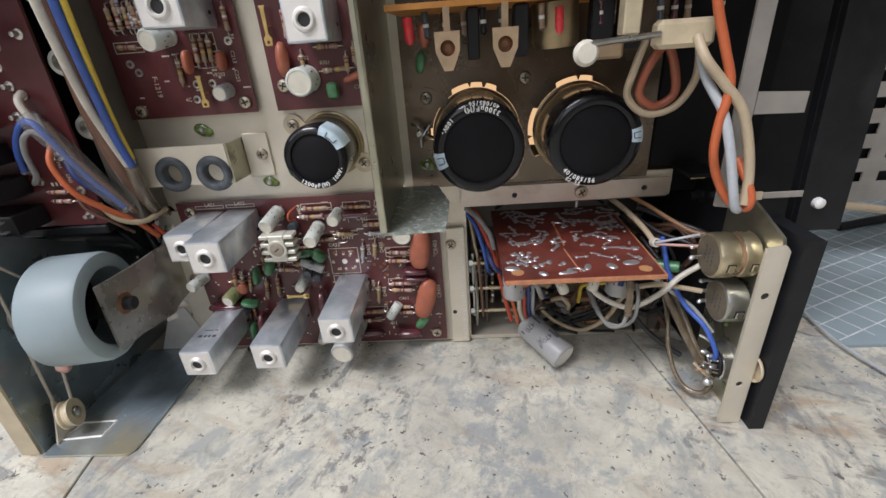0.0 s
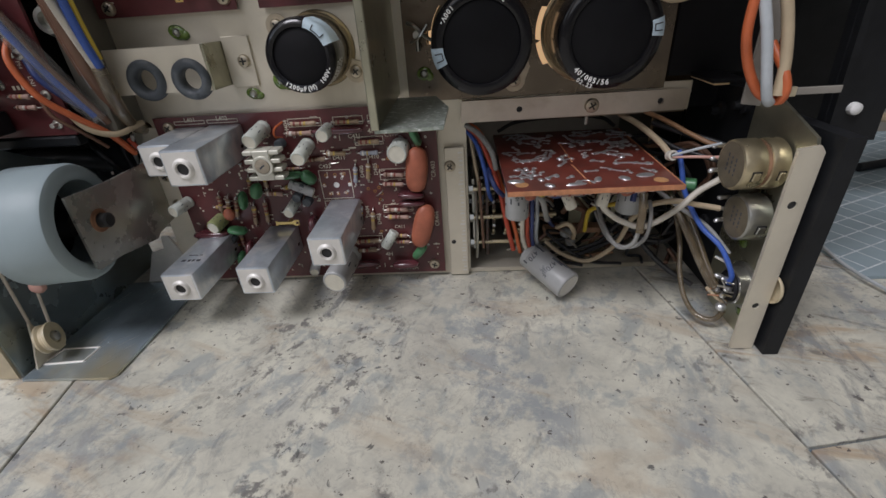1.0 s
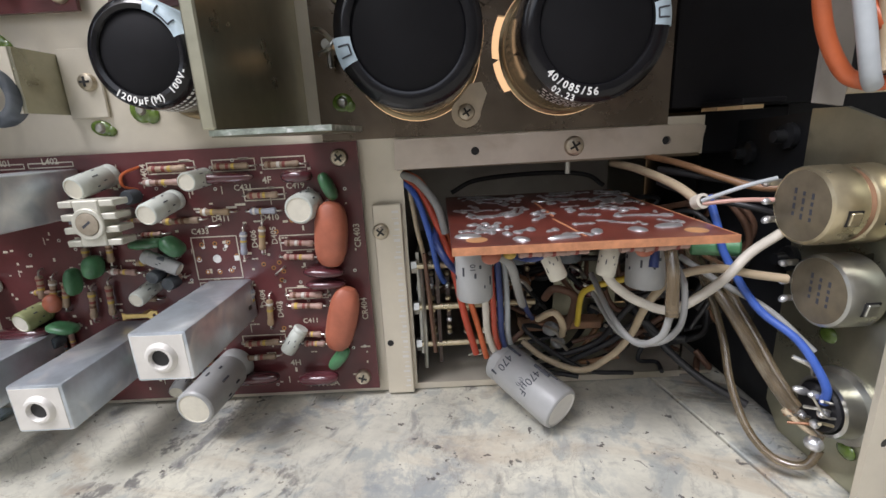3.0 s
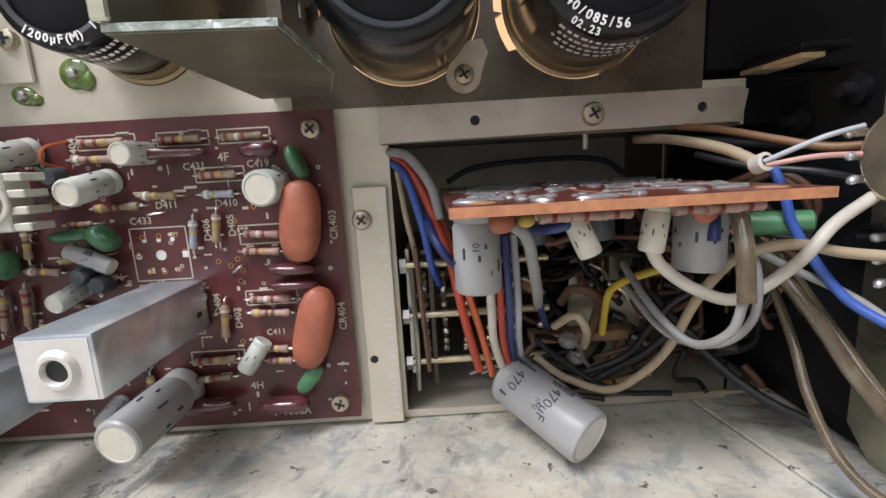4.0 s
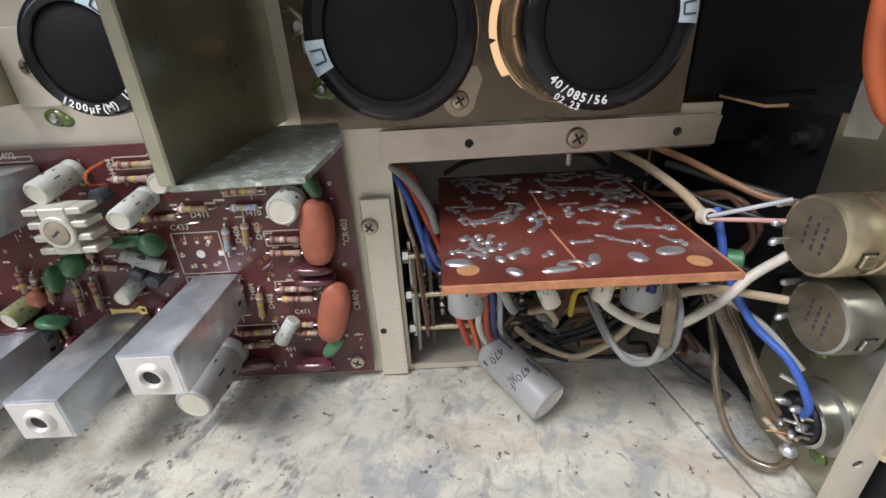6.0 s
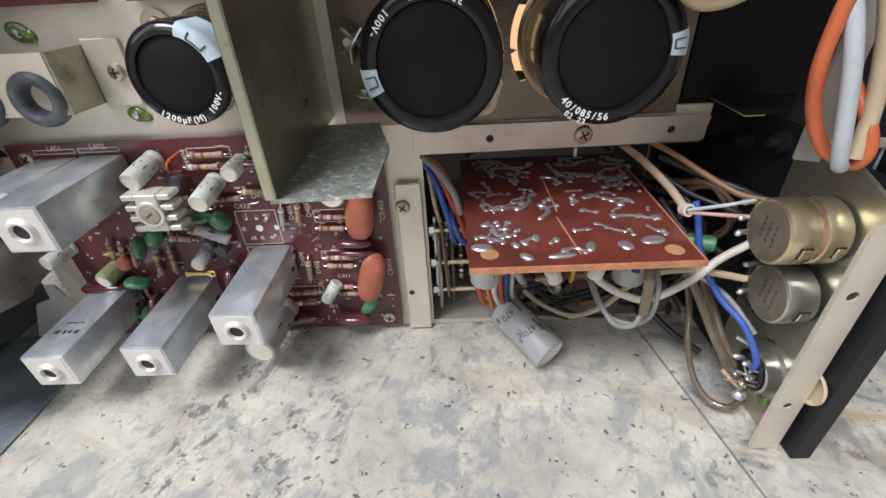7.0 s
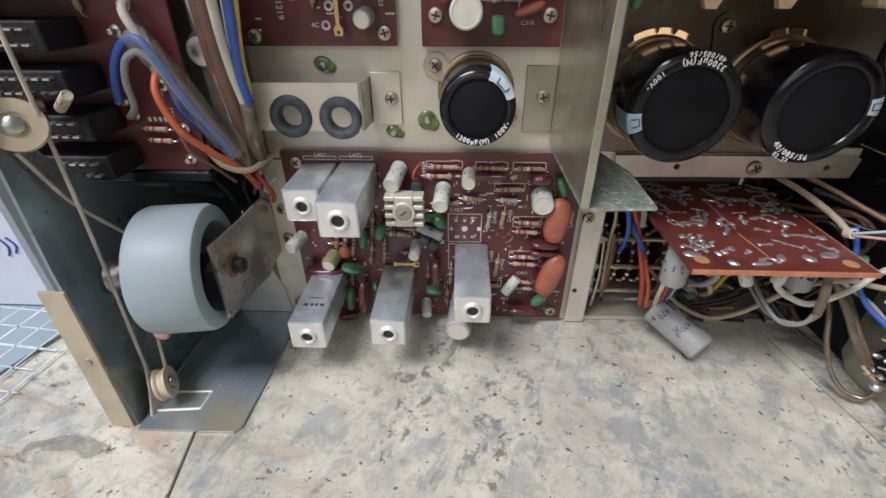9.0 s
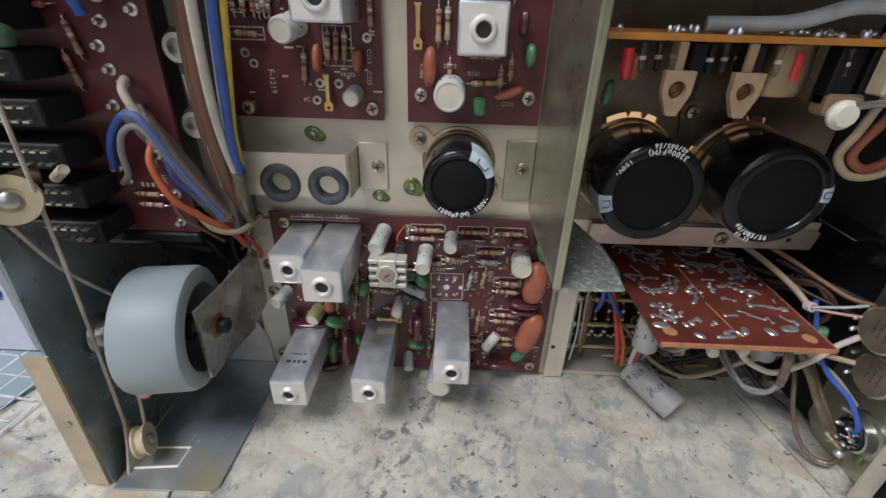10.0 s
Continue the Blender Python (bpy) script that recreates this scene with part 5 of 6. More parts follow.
def push_switch(z, x1):
    """Black switch block with two rows of tinned tags."""
    t = thing("push_switch", (x1 - 20, SY, z), "black push switch block with rows of tinned tags", "switch", "push switches")
    part("housing", box(x1 - 34, x1, SY - 19, SY - 0.3, z - 4.8, z + 4.8, 0.6), M_BLACKBAKELITE, t)
    for row in (-2.4, 2.4):
        for k in range(7):
            part("tag", box(x1 - 30 + k * 4, x1 - 27.6 + k * 4, SY - 21.4, SY - 18.8, z + row - 0.35, z + row + 0.35), M_LEAD, t)
    part("latch_wire", tube([(x1 - 33, SY - 19, z + 6), (x1 - 33, SY - 24, z + 6), (x1 - 30, SY - 24, z - 6), (x1 - 30, SY - 19, z - 7)], 0.5, 6, 4), M_LEAD, t)


for k in range(7):
    push_switch(110.5 + k * 15.5, -188.5 - 1.6 * k)
bars = bmesh.new()
for k in range(4):
    box(-180.4 + k * 2.2, -179.2 + k * 2.2, SY - 0.06, SY - 0.02, 123.8, 125.6, 0, bars)
tagged(part("printed_mark", bars, M_SILK, side_board, "small cream print too worn to read"), kind="stuff")
electrolytic(side_board, (-198, SY - 19, 133.6), (-186, 180, 140), 1.9, M_NYLON, "trimmer_rod", "cream trimmer rod")
dipped(side_board, (-200, 184), (-190, 181), 7, 8, M_GREENCAP, SY - 22, label="green dipped capacitor")
# dark mechanism behind the gap beside the side board
solo("tuner_case", box(-157, -146.5, 214, 300, 100, 228, 1), M_INNER, (-152, 260, 100), "dark steel tuner case in the gap between the boards", "case")
for z in (150, 178, 206):
    solo("tuner_coil", lathe((-152, 212, z), (-152, 206, z), [(7, -2), (7, 0), (5.6, 1.4), (5.2, 3.6), (3.4, 3.8), (3.0, 1.0), (0, 1.0)], 24), M_STEEL, (-152, 212, z), "ring-shaped steel tuner part", "tuner part", "tuner parts")

# ---- loose wiring ----
def wire(pts, colour, r=1.25, label="", group="loose wires"):
    words = {"white": "white", "cream": "cream", "blue": "bright blue", "navy": "dark blue", "grey": "grey", "silver": "pale grey", "orange": "orange", "red": "red", "rust": "rust-red", "yellow": "yellow", "brown": "brown", "black": "black", "pink": "dusty pink", "clear": "clear yellowed", "film": "clear", "tan": "tan"}
    return solo("wire", tube(pts, r, 12, 8), W[colour], pts[0], label or words[colour] + " insulated wire loose between the parts", "wire", group, sharp=65)


# bundle across the side board
wire([(-187.4, 204, 132.6), (-184.4, 202, 141), (-180, 201, 149), (-173.5, 200.6, 155), (-166, 198.6, 153), (-158.6, 202.6, 132), (-151, 210.5, 110)], "blue", 1.5)
wire([(-185.2, 204, 126.4), (-180.6, 202, 131), (-178.8, 200, 141), (-175, 199.6, 149), (-168, 201, 149), (-160, 206, 128), (-153, 213, 108)], "grey", 1.3)
wire([(-173, 206, 167), (-171.5, 201, 163), (-167, 201, 152), (-159, 208, 128), (-151, 215, 108)], "white", 1.7)
wire([(-169, 203, 158), (-164, 200, 148), (-156, 206, 126), (-149.6, 214, 106)], "silver", 1.3)
wire([(-166, 203, 154), (-160, 203, 138), (-152, 209, 118), (-148.6, 214, 106)], "brown", 1.6)
wire([(-168.4, 204, 144), (-168, 199, 136), (-163, 199, 122), (-156, 205, 111), (-150, 213, 101), (-150, 224, 88)], "orange", 1.5)
wire([(-166, 205, 136), (-162, 203, 128), (-156, 208, 117), (-150, 217, 108)], "navy", 1.5)
wire([(-164, 206, 131), (-159, 206, 122), (-152, 213, 110)], "blue", 1.2)
wire([(-159, 205, 114), (-154, 207, 105), (-147, 214, 100.5), (-141, 226, 103)], "cream", 1.4)
wire([(-166.6, 203, 121), (-164, 203, 112), (-158, 208, 103), (-156, 216, 94)], "brown", 0.9)
# upright bundle to the sleeve
wire([(-124.5, 176, 207), (-130, 184, 186), (-135.6, 194, 162), (-139.6, 204, 144), (-140.4, 210, 130)], "white", 1.7)
wire([(-118.5, 177, 207), (-124.5, 185, 186), (-131, 195, 162), (-136.6, 204, 144), (-138.4, 210, 130)], "blue", 1.7)
wire([(-115.6, 178, 207), (-121.6, 186, 186), (-129.4, 196.6, 164), (-135.4, 205.6, 148), (-137.8, 211, 134)], "yellow", 1.2)
wire([(-121, 181, 207), (-127, 189, 186), (-134, 199, 162), (-139.4, 209, 144), (-139.6, 213, 128)], "silver", 1.5)
wire([(-137, 196, 212), (-140.6, 200, 186), (-144, 205, 158), (-146, 212, 130), (-146, 220, 110)], "brown", 3.4)
wire([(-141, 200, 212), (-144.6, 203, 186), (-148, 207, 156), (-150, 214, 128)], "brown", 2.4)
wire([(-139.4, 210, 131), (-141.4, 214, 117), (-144.6, 222, 104), (-148, 234, 98), (-149.5, 244, 97.4)], "clear", 3.0, "yellowed clear sleeve over the wire bundle at the grommet hole")
wire([(-171, 200.8, 157), (-166.5, 200.4, 151), (-160, 203.6, 137), (-154.6, 208.6, 119), (-151, 213, 109)], "film", 4.6, "clear plastic tube round the blue and grey wires")
wire([(-155, 214, 168), (-150, 209, 150), (-148, 210, 132), (-151, 217, 118)], "silver", 0.9)
wire([(-176, 198, 215), (-178, 197, 200), (-176, 199, 188)], "blue", 2.0)
wire([(-171, 196, 212), (-165, 195, 203), (-168, 198, 194), (-175, 201, 196)], "white", 1.8)
# below the side board, towards the flywheel
wire([(-246, 246, 78), (-226, 238, 82), (-204, 234, 85), (-186, 236, 83), (-172, 246, 74)], "black", 6.0, "thick black sleeve bowed behind the flywheel")
wire([(-182, 238, 96), (-172, 226, 92), (-166, 226, 82), (-170, 236, 74)], "black", 1.6)
wire([(-150, 224, 100), (-160, 230, 88), (-162, 236, 70)], "black", 1.6)
wire([(-146, 222, 98), (-152, 226, 88), (-158, 234, 80)], "grey", 1.0)
wire([(-149, 222, 96), (-145, 226, 84), (-150, 236, 74)], "red", 1.1)
wire([(-142, 228, 92), (-150, 230, 84), (-146, 236, 76)], "white", 0.8)
solo("motor_cover", box(-190, -160, 236, 300, 40, 96, 6, seg=3), M_BLACKPAINT_SHADE, (-175, 260, 40), "dark painted cover behind the flywheel", "cover")


# ---- red-brown board with the solder side up ----
def solder_board():
    t = thing("solder_side_board", (73, 176, 75), "red-brown circuit board with its solder side up in the opening", "circuit board", "circuit boards")
    o = [(37.9, 176.8), (108.2, 176.8), (108.8, 264), (37.4, 264)]
    part("laminate", slab(o, "z", 74.9, 76.8), M_PCBRED, t, "red-brown varnished laminate")
    part("cut_edge", slab([(37.8, 175.9), (108.3, 175.9), (108.2, 176.7), (37.9, 176.7)], "z", 74.8, 76.75), M_PCBCUT, t, "raw orange-brown sawn edge")
    part("side_edge", slab([(108.35, 175.9), (109.0, 175.9), (109.6, 264), (108.95, 264)], "z", 74.8, 76.75), M_PCBCUT, t, "raw orange-brown sawn edge")
    for x, y in ((44.6, 183.8), (101.8, 182.6)):
        part("copper_pad", lathe((x, y, 76.6), (x, y, 80), [(0, 0.3), (2.7, 0.32), (2.9, 0.25), (2.9, 0.1)], 20), M_PALECOPPER, t, "pale bare copper pad")
    rnd = random.Random(11)
    blobs = bmesh.new()
    for k in range(116):
        y = 184 + 74 * rnd.random()
        x = 42 + (64 + 0.07 * (y - 177)) * rnd.random()
        if (x - 44.6) ** 2 + (y - 183.8) ** 2 < 46 or (x - 101.8) ** 2 + (y - 182.6) ** 2 < 46 or abs(x - 71.5) < 2.6:
            continue
        a = rnd.choice((0, 50, 90, 130)) + rnd.uniform(-15, 15)
        w = rnd.uniform(1.4, 2.4)
        run = [V3((x, y, 0))]
        for i in range(rnd.choice((0, 1, 2, 3, 4, 4, 5))):
            a += rnd.uniform(-45, 45)
            x += math.cos(radians(a)) * w * 1.25
            y += math.sin(radians(a)) * w * 1.25
            x, y = min(max(x, 41), 105.5), min(max(y, 180), 260)
            run.append(V3((x, y, 0)))
        if len(run) > 2:
            merge(blobs, tube(run, w * 0.36, 8, 4), pose(0, 0, 76.78) @ Matrix.Diagonal((1, 1, 0.6, 1)))
        for p in ([run[0], run[-1]] if len(run) > 1 else run) + ([run[len(run) // 2]] if len(run) > 4 else []):
            q = w * rnd.uniform(0.9, 1.35)
            blob((p.x, p.y, 76.75), (q * rnd.uniform(1.1, 1.6), q, q * rnd.uniform(0.45, 0.65)), (0, 0, rnd.uniform(0, 180)), 2.0, 10, blobs)
    tagged(part("solder_joints", blobs, M_SOLDER, t, "bright lumpy solder joints"), kind="stuff")
    for x, y, L, w, a in ((42.5, 187.6, 7.5, 4.2, -8), (97.5, 188.6, 8, 4.6, 8), (88, 186, 4.2, 5.6, 30), (67, 181.5, 9, 2.6, 6), (56, 181.5, 5, 3, -40), (77, 186, 3.2, 6, -20)):
        part("solder_pool", blob((x, y, 76.8), (L, w, 1.7), (0, 0, a), 2.2, 14), M_SOLDER, t, "broad pool of solder")
    part("trace_gap", slab([(72.5, 182), (73.1, 182), (70.6, 206), (70.0, 206)], "z", 76.82, 76.95), M_PCBCUT, t)
    part("trace_gap", slab([(71, 210), (71.6, 210), (71.6, 240), (71, 240)], "z", 76.82, 76.95), M_PCBCUT, t)
    # parts that hang below
    electrolytic(t, (44.6, 199, 74.8), (44.6, 199, 54.5), 5.6, M_GREYEL, label="grey electrolytic capacitor hanging below the board")
    part("printing", merge(lettering("10", 2.4, facing(44.0, 193.3, 66, 90)), lettering("-", 4, facing(47, 193.6, 60, 90))), M_INK, t)
    electrolytic(t, (93.6, 192, 74.8), (93.6, 192, 58.6), 5.4, M_GREYEL, label="grey electrolytic capacitor hanging below the board")
    electrolytic(t, (62.5, 185.5, 74.6), (66.6, 184, 64.8), 2.5, M_ELTOP, label="white sleeved capacitor hanging askew")
    electrolytic(t, (81.4, 186.4, 74.6), (79.8, 186.2, 64.4), 2.6, M_ELTOP, label="white sleeved capacitor hanging askew")
    electrolytic(t, (72, 196, 74.6), (72.6, 196, 66), 3.6, M_RUBBER)
    electrolytic(t, (58, 200, 74.6), (58, 200, 65), 3.2, M_RUBBER)
    dipped_bits = ((48, 181, M_ORANGECAP, 5.6), (88.5, 182, M_ORANGECAP, 6.4), (53, 182, M_BAND_Y, 3.4), (98, 184, M_MAROONCAP, 4))
    for x, y, m, s in dipped_bits:
        part("film_capacitor", blob((x, y, 73.0), (s, 3.4, s * 0.8), (0, 0, 20), 2.2, 12), m, t)
    for x, y in ((58, 179.6), (64, 179.4), (70, 180), (84, 180), (90, 179.6), (96, 180.4), (54.5, 184)):
        a, b = V3((x - 3, y, 73.6)), V3((x + 3, y + 0.5, 73.6))
        part("resistor", [lathe(a, b, [(0, 0), (1.1, 0), (1.25, 0.6), (1.05, 1.4), (1.05, 4.6), (1.25, 5.4), (1.1, 6), (0, 6)], 10), lathe(a + V3((2.2, 0, 0)), b, [(1.1, 0), (1.14, 0.05), (1.14, 0.9), (1.1, 0.95)], 10)], [M_PINK_R, M_BAND_R], t)


solder_board()


# ---- grey capacitor that leans out of the opening ----
def leaning_capacitor():
    a, b = V3((55.2, 225.5, 18.4)), V3((73.4, 202.6, 10.4))
    t = thing("electrolytic_capacitor", (72, 204, 2), "grey sleeved electrolytic capacitor hanging out over the marble", "capacitor")
    r, L = 8.0, (b - a).length
    part("sleeve", lathe(a, b, [(0, 0), (r * 0.9, 0), (r, 0.8), (r, L * 0.1), (r * 0.93, L * 0.13), (r, L * 0.17), (r, L - 1.4), (r * 0.95, L - 0.4), (r * 0.84, L)], 40), M_GREYEL, t, "pale grey shrink sleeve")
    part("end_disc", lathe(a, b, [(r * 0.84, L), (r * 0.8, L - 0.4), (0, L - 0.3)], 36), M_CANFACE, t)
    m = frame_of(a, b)
    axis = (b - a).normalized()
    for text, f, size, up in (("470", 0.22, 4.4, 0.0), ("470µF", 0.60, 4.2, 0.0), ("(M)", 0.52, 2.4, 1.6)):
        toward = (V3((40, 95, 95)) - a.lerp(b, f)).normalized()
        out = (toward - axis * toward.dot(axis)).normalized()
        side = axis.cross(out).normalized()
        letters = bmesh.new()
        # wrap the flat letters round the sleeve; they read across the axis
        flat = lettering(text, size, Matrix.Identity(4))
        for v in flat.verts:
            ang = v.co.x / r + up * 0.15
            v.co = a.lerp(b, f) + axis * v.co.y + (out * math.cos(ang) + side * math.sin(ang)) * (r + 0.06 + v.co.z)
        merge(letters, flat)
        part("printing", letters, M_INK, t)
    bars = bmesh.new()
    for f0, f1, ang, w in ((0.06, 0.3, 0.75, 0.5), (0.5, 0.72, 0.85, 0.7), (0.12, 0.2, -0.7, 0.4), (0.6, 0.8, 1.05, 0.3)):
        toward = (V3((40, 95, 95)) - a.lerp(b, 0.4)).normalized()
        out = (toward - axis * toward.dot(axis)).normalized()
        side = axis.cross(out).normalized()
        d = (out * math.cos(ang) - side * math.sin(ang)) * (r + 0.02)
        tube([a.lerp(b, f0) + d, a.lerp(b, f1) + d], w, 6, 2, bars)
    part("printed_arrow", bars, M_INK, t)
    for k in (-2, 2):
        part("lead", tube([a + V3((k, 0, 0)), a + V3((k - 3, 6, 1)), (46 + k, 238, 14)], 0.6, 7, 5), M_LEAD, t)


leaning_capacitor()


# ---- rotary switch inside the opening ----
def rotary_switch():
    t = thing("rotary_switch", (40, 262, 6), "brass and brown rotary switch with stacked wafers in the opening", "switch")
    part("front_plate", slab([(241, 14), (272, 12), (276, 56), (243, 58)], "x", 24.0, 25.2), M_STEEL, t)
    for x in (29, 35.5, 43, 51, 60, 69):
        w = part("wafer", slab(ring_pts(262, 36, 20, 20), "x", x, x + 1.6), M_WAFER, t, "dark brown phenolic wafer")
        for k in range(10):
            a = radians(115 + 14.5 * k)
            y, z = 262 + 20.6 * math.cos(a), 36 + 20.6 * math.sin(a)
            part("contact", blob((x + 0.8, y, z), (2.6, 2.4, 2.0), (k * 40, 0, k * 25), 2.2, 8), M_BRASS if k % 3 else M_SOLDER, w)
    for y, z in ((241, 18.4), (240.4, 53), (240, 35.5), (262, 36)):
        part("tie_rod", cyl((22.6, y, z), (72, y, z), 1.3, 12, 0.2), M_BRASS, t)
        part("nut", lathe((22.2, y, z), (28, y, z), [(0, 0), (2.8, 0), (2.8, 2.2), (0, 2.2)], 6), M_STEEL, t)
    part("detent_spring", tube([(25.8, 240, 8), (26.4, 238, 30), (25.8, 240, 52)], 0.9, 7, 6), M_STEEL, t)
    part("spacer_strip", slab([(240, 10), (243, 10), (242, 56), (239.5, 56)], "x", 31.6, 33.0), M_WAFER, t)


rotary_switch()
solo("inner_bracket", slab([(84, 2.2), (113, 2.2), (114, 44), (110, 50), (86, 48)], "y", 262.0, 263.2), M_SHIELD, (98, 262, 2), "green-grey inner bracket on the chassis floor", "bracket")
solo("inner_transformer", box(74, 112, 272, 310, 2.2, 66, 2, seg=2), M_BLACKPAINT_SHADE, (94, 290, 2.2), "dark potted block at the back of the opening", "transformer")
solo("tag_strip", box(66, 100, 240, 248, 22, 25.5, 0.5), M_PCBEDGE, (83, 244, 24), "brown tag strip among the wires", "tag strip")
for k in range(11):
    x = 58 + (k * 37 % 50)
    z = 14 + (k * 23 % 44)
    y = 236 + (k * 17 % 28)
    solo("film_capacitor", blob((x, y, z), (8, 6, 5.4), (k * 31, 20, k * 47), 2.4, 12), (M_RUBBER, M_MAROONCAP, M_GREYEL, M_PCBEDGE)[k % 4], (x, y, z), "small dark capacitor among the wires in the opening", "capacitor", "capacitors in the opening")
    solo("solder_tag", tube([(x - 4, y - 5, z + 4), (x, y - 6, z + 2), (x + 3, y - 4, z - 2)], 0.8, 6, 4), M_LEAD, (x, y - 5, z), "bright tinned solder tag in the opening", "solder tag", "solder tags")

# wires in the opening
wire([(22, 236, 90), (28, 226, 88), (34, 222, 80), (36.5, 224, 70)], "grey", 1.36)
wire([(22, 238, 87), (27, 228, 82), (31, 226, 68), (33, 232, 54), (35, 240, 46)], "blue", 1.12)
wire([(22, 239, 89), (28, 230, 85), (34, 226, 72), (38, 226, 60), (42, 220, 40), (46, 224, 22)], "red", 1.28)
wire([(22, 240, 91), (29, 231, 87), (35, 228, 74), (40, 229, 58), (46, 222, 38), (50, 224, 20)], "orange", 1.1)
wire([(34, 234, 72), (33, 224, 68), (36, 218, 62), (40, 222, 56)], "navy", 1.28)
wire([(24, 236, 84), (26, 232, 70), (28, 238, 54), (30, 240, 20)], "cream", 0.88)
wire([(28, 234, 60), (29, 234, 40), (30, 238, 16)], "brown", 0.80)
wire([(48, 210, 66), (49, 212, 48), (50, 216, 34), (54, 224, 20)], "white", 1.20)
wire([(50.6, 210, 66), (51.6, 212, 48), (52.6, 216, 34), (56, 225, 20)], "red", 1.04)
wire([(53, 210, 66), (54, 212, 48), (55, 217, 34), (58, 226, 20)], "navy", 1.12)
wire([(55.4, 211, 66), (56.6, 213, 48), (57.4, 218, 34), (60, 227, 22)], "silver", 1.04)
wire([(48, 186, 73), (53, 184, 70), (56, 190, 62), (60, 204, 50), (64, 222, 42)], "grey", 1.28)
wire([(56, 190, 70), (60, 184, 71), (66, 186, 73)], "navy", 1.12)
wire([(60, 204, 52), (65, 220, 40), (70, 236, 30)], "navy", 0.96)
wire([(102, 203, 60), (97.5, 206, 56.6), (91, 210, 53.5), (86.5, 216, 49.5), (85, 222, 43.8), (86.5, 230, 29)], "yellow", 1.1)
wire([(70, 226, 34), (74, 218, 40), (78, 220, 34), (80, 228, 26)], "cream", 1.28)
wire([(66, 236, 20), (74.5, 232, 13.9), (87.4, 226, 11.4), (96, 219, 21), (100, 213, 32), (99.4, 204, 44.7), (99, 196, 54), (103, 192, 61), (113, 190, 63.4), (124, 190, 61), (132, 188, 60)], "cream", 1.25)
wire([(76, 242, 14), (82.9, 240, 11), (96.8, 236, 18), (103.4, 232, 30), (109.6, 228, 39.7), (117, 222, 46)], "black", 1.2)
wire([(75.2, 237, 38), (77, 232, 43.5), (81, 229, 44), (85, 230, 41), (86, 234, 34), (84.4, 238, 24)], "brown", 1.5)
wire([(80, 186.5, 65), (83.4, 188, 60.5), (91, 188.5, 55), (100.6, 188, 52.4), (113, 188, 59.8), (121, 189, 67.6), (130, 190, 73)], "white", 1.35)
wire([(74, 236, 8), (84.8, 240, 6.9), (100.8, 234, 18.5), (111, 230, 29.3), (117.6, 226, 25), (124, 220, 26)], "black", 1.3)
wire([(95.4, 184, 75), (95.2, 180, 66), (94.6, 177.5, 55)], "clear", 1.7, "clear sleeve hanging below the board over grey wires")
wire([(94.6, 178, 56), (93.4, 180, 48), (89.5, 186, 43.5), (86, 196, 48), (85, 212, 56)], "grey", 0.95)
wire([(102, 190, 64), (101, 184, 60), (99.5, 182, 50), (95, 186, 43), (88, 194, 43), (85, 210, 50)], "grey", 0.85)
wire([(94, 188, 72), (93, 186, 66)], "navy", 1.28)
wire([(117, 204, 82), (118.2, 200, 73.6), (120.4, 198, 64.4), (127.6, 192, 50), (134, 183, 43), (138, 177, 33), (138.6, 177, 27)], "blue", 1.15)
wire([(112, 208, 62), (120, 200, 56), (131, 192, 49), (138, 182, 40)], "grey", 1.0)
wire([(102, 243, 90), (105.6, 227, 88.6), (109.6, 210, 85), (112, 200.5, 81)], "cream", 1.4)
wire([(40, 262, 79), (52, 262.5, 84), (80, 263, 85.5), (98, 262, 84), (106, 262, 79)], "black", 1.0)
solo("sleeve_end", lathe((112, 201.5, 80.6), (112.6, 197, 82), [(1.4, 0), (2.25, 0), (2.25, 3.0), (1.4, 3.2)], 18), W["white"], (112, 200, 81), "cut white end of a screened cable sleeve", "cable")
wire([(112, 199, 81.4), (120, 193, 86), (128, 192, 88)], "silver", 0.6)
wire([(112.4, 199, 80.6), (120, 194, 82), (128, 192, 82)], "pink", 0.65)
wire([(110, 236, 93), (117, 224, 90.6), (124, 213, 87), (131, 204, 84), (138, 198, 84)], "tan", 1.1)
wire([(114, 230, 88), (124, 216, 86), (134, 206, 84), (144, 200, 80)], "black", 1.28)
wire([(112, 226, 84), (120, 214, 80), (130, 204, 78), (142, 198, 74)], "black", 1.0)
wire([(118, 230, 70), (124, 216, 62), (132, 204, 60)], "black", 1.44)
wire([(106, 240, 40), (116, 226, 24), (126, 214, 14), (138, 204, 8)], "black", 1.44)
wire([(117, 212, 64), (121, 202, 53), (126.4, 195, 41), (130.8, 191, 31.4), (136, 184, 21), (141, 178, 15)], "clear", 1.8, "thick yellowed clear-sheathed cable running to the socket")
wire([(125, 212, 60), (128.6, 204, 48), (132, 197, 38), (134.4, 190, 29), (137.6, 184, 21)], "clear", 1.6, "thick yellowed clear-sheathed cable running to the socket")
wire([(119, 216, 62), (124, 209, 48), (126.4, 203, 34), (125.4, 196, 23), (126.6, 188, 12), (130.4, 181, 6.4), (136, 176.5, 7), (139.6, 176.4, 12.4)], "clear", 1.25, "looped clear-sheathed cable near the marble")
wire([(132, 182, 22), (136, 179, 18), (141, 178, 14.6)], "cream", 0.80)
rnd = random.Random(5)
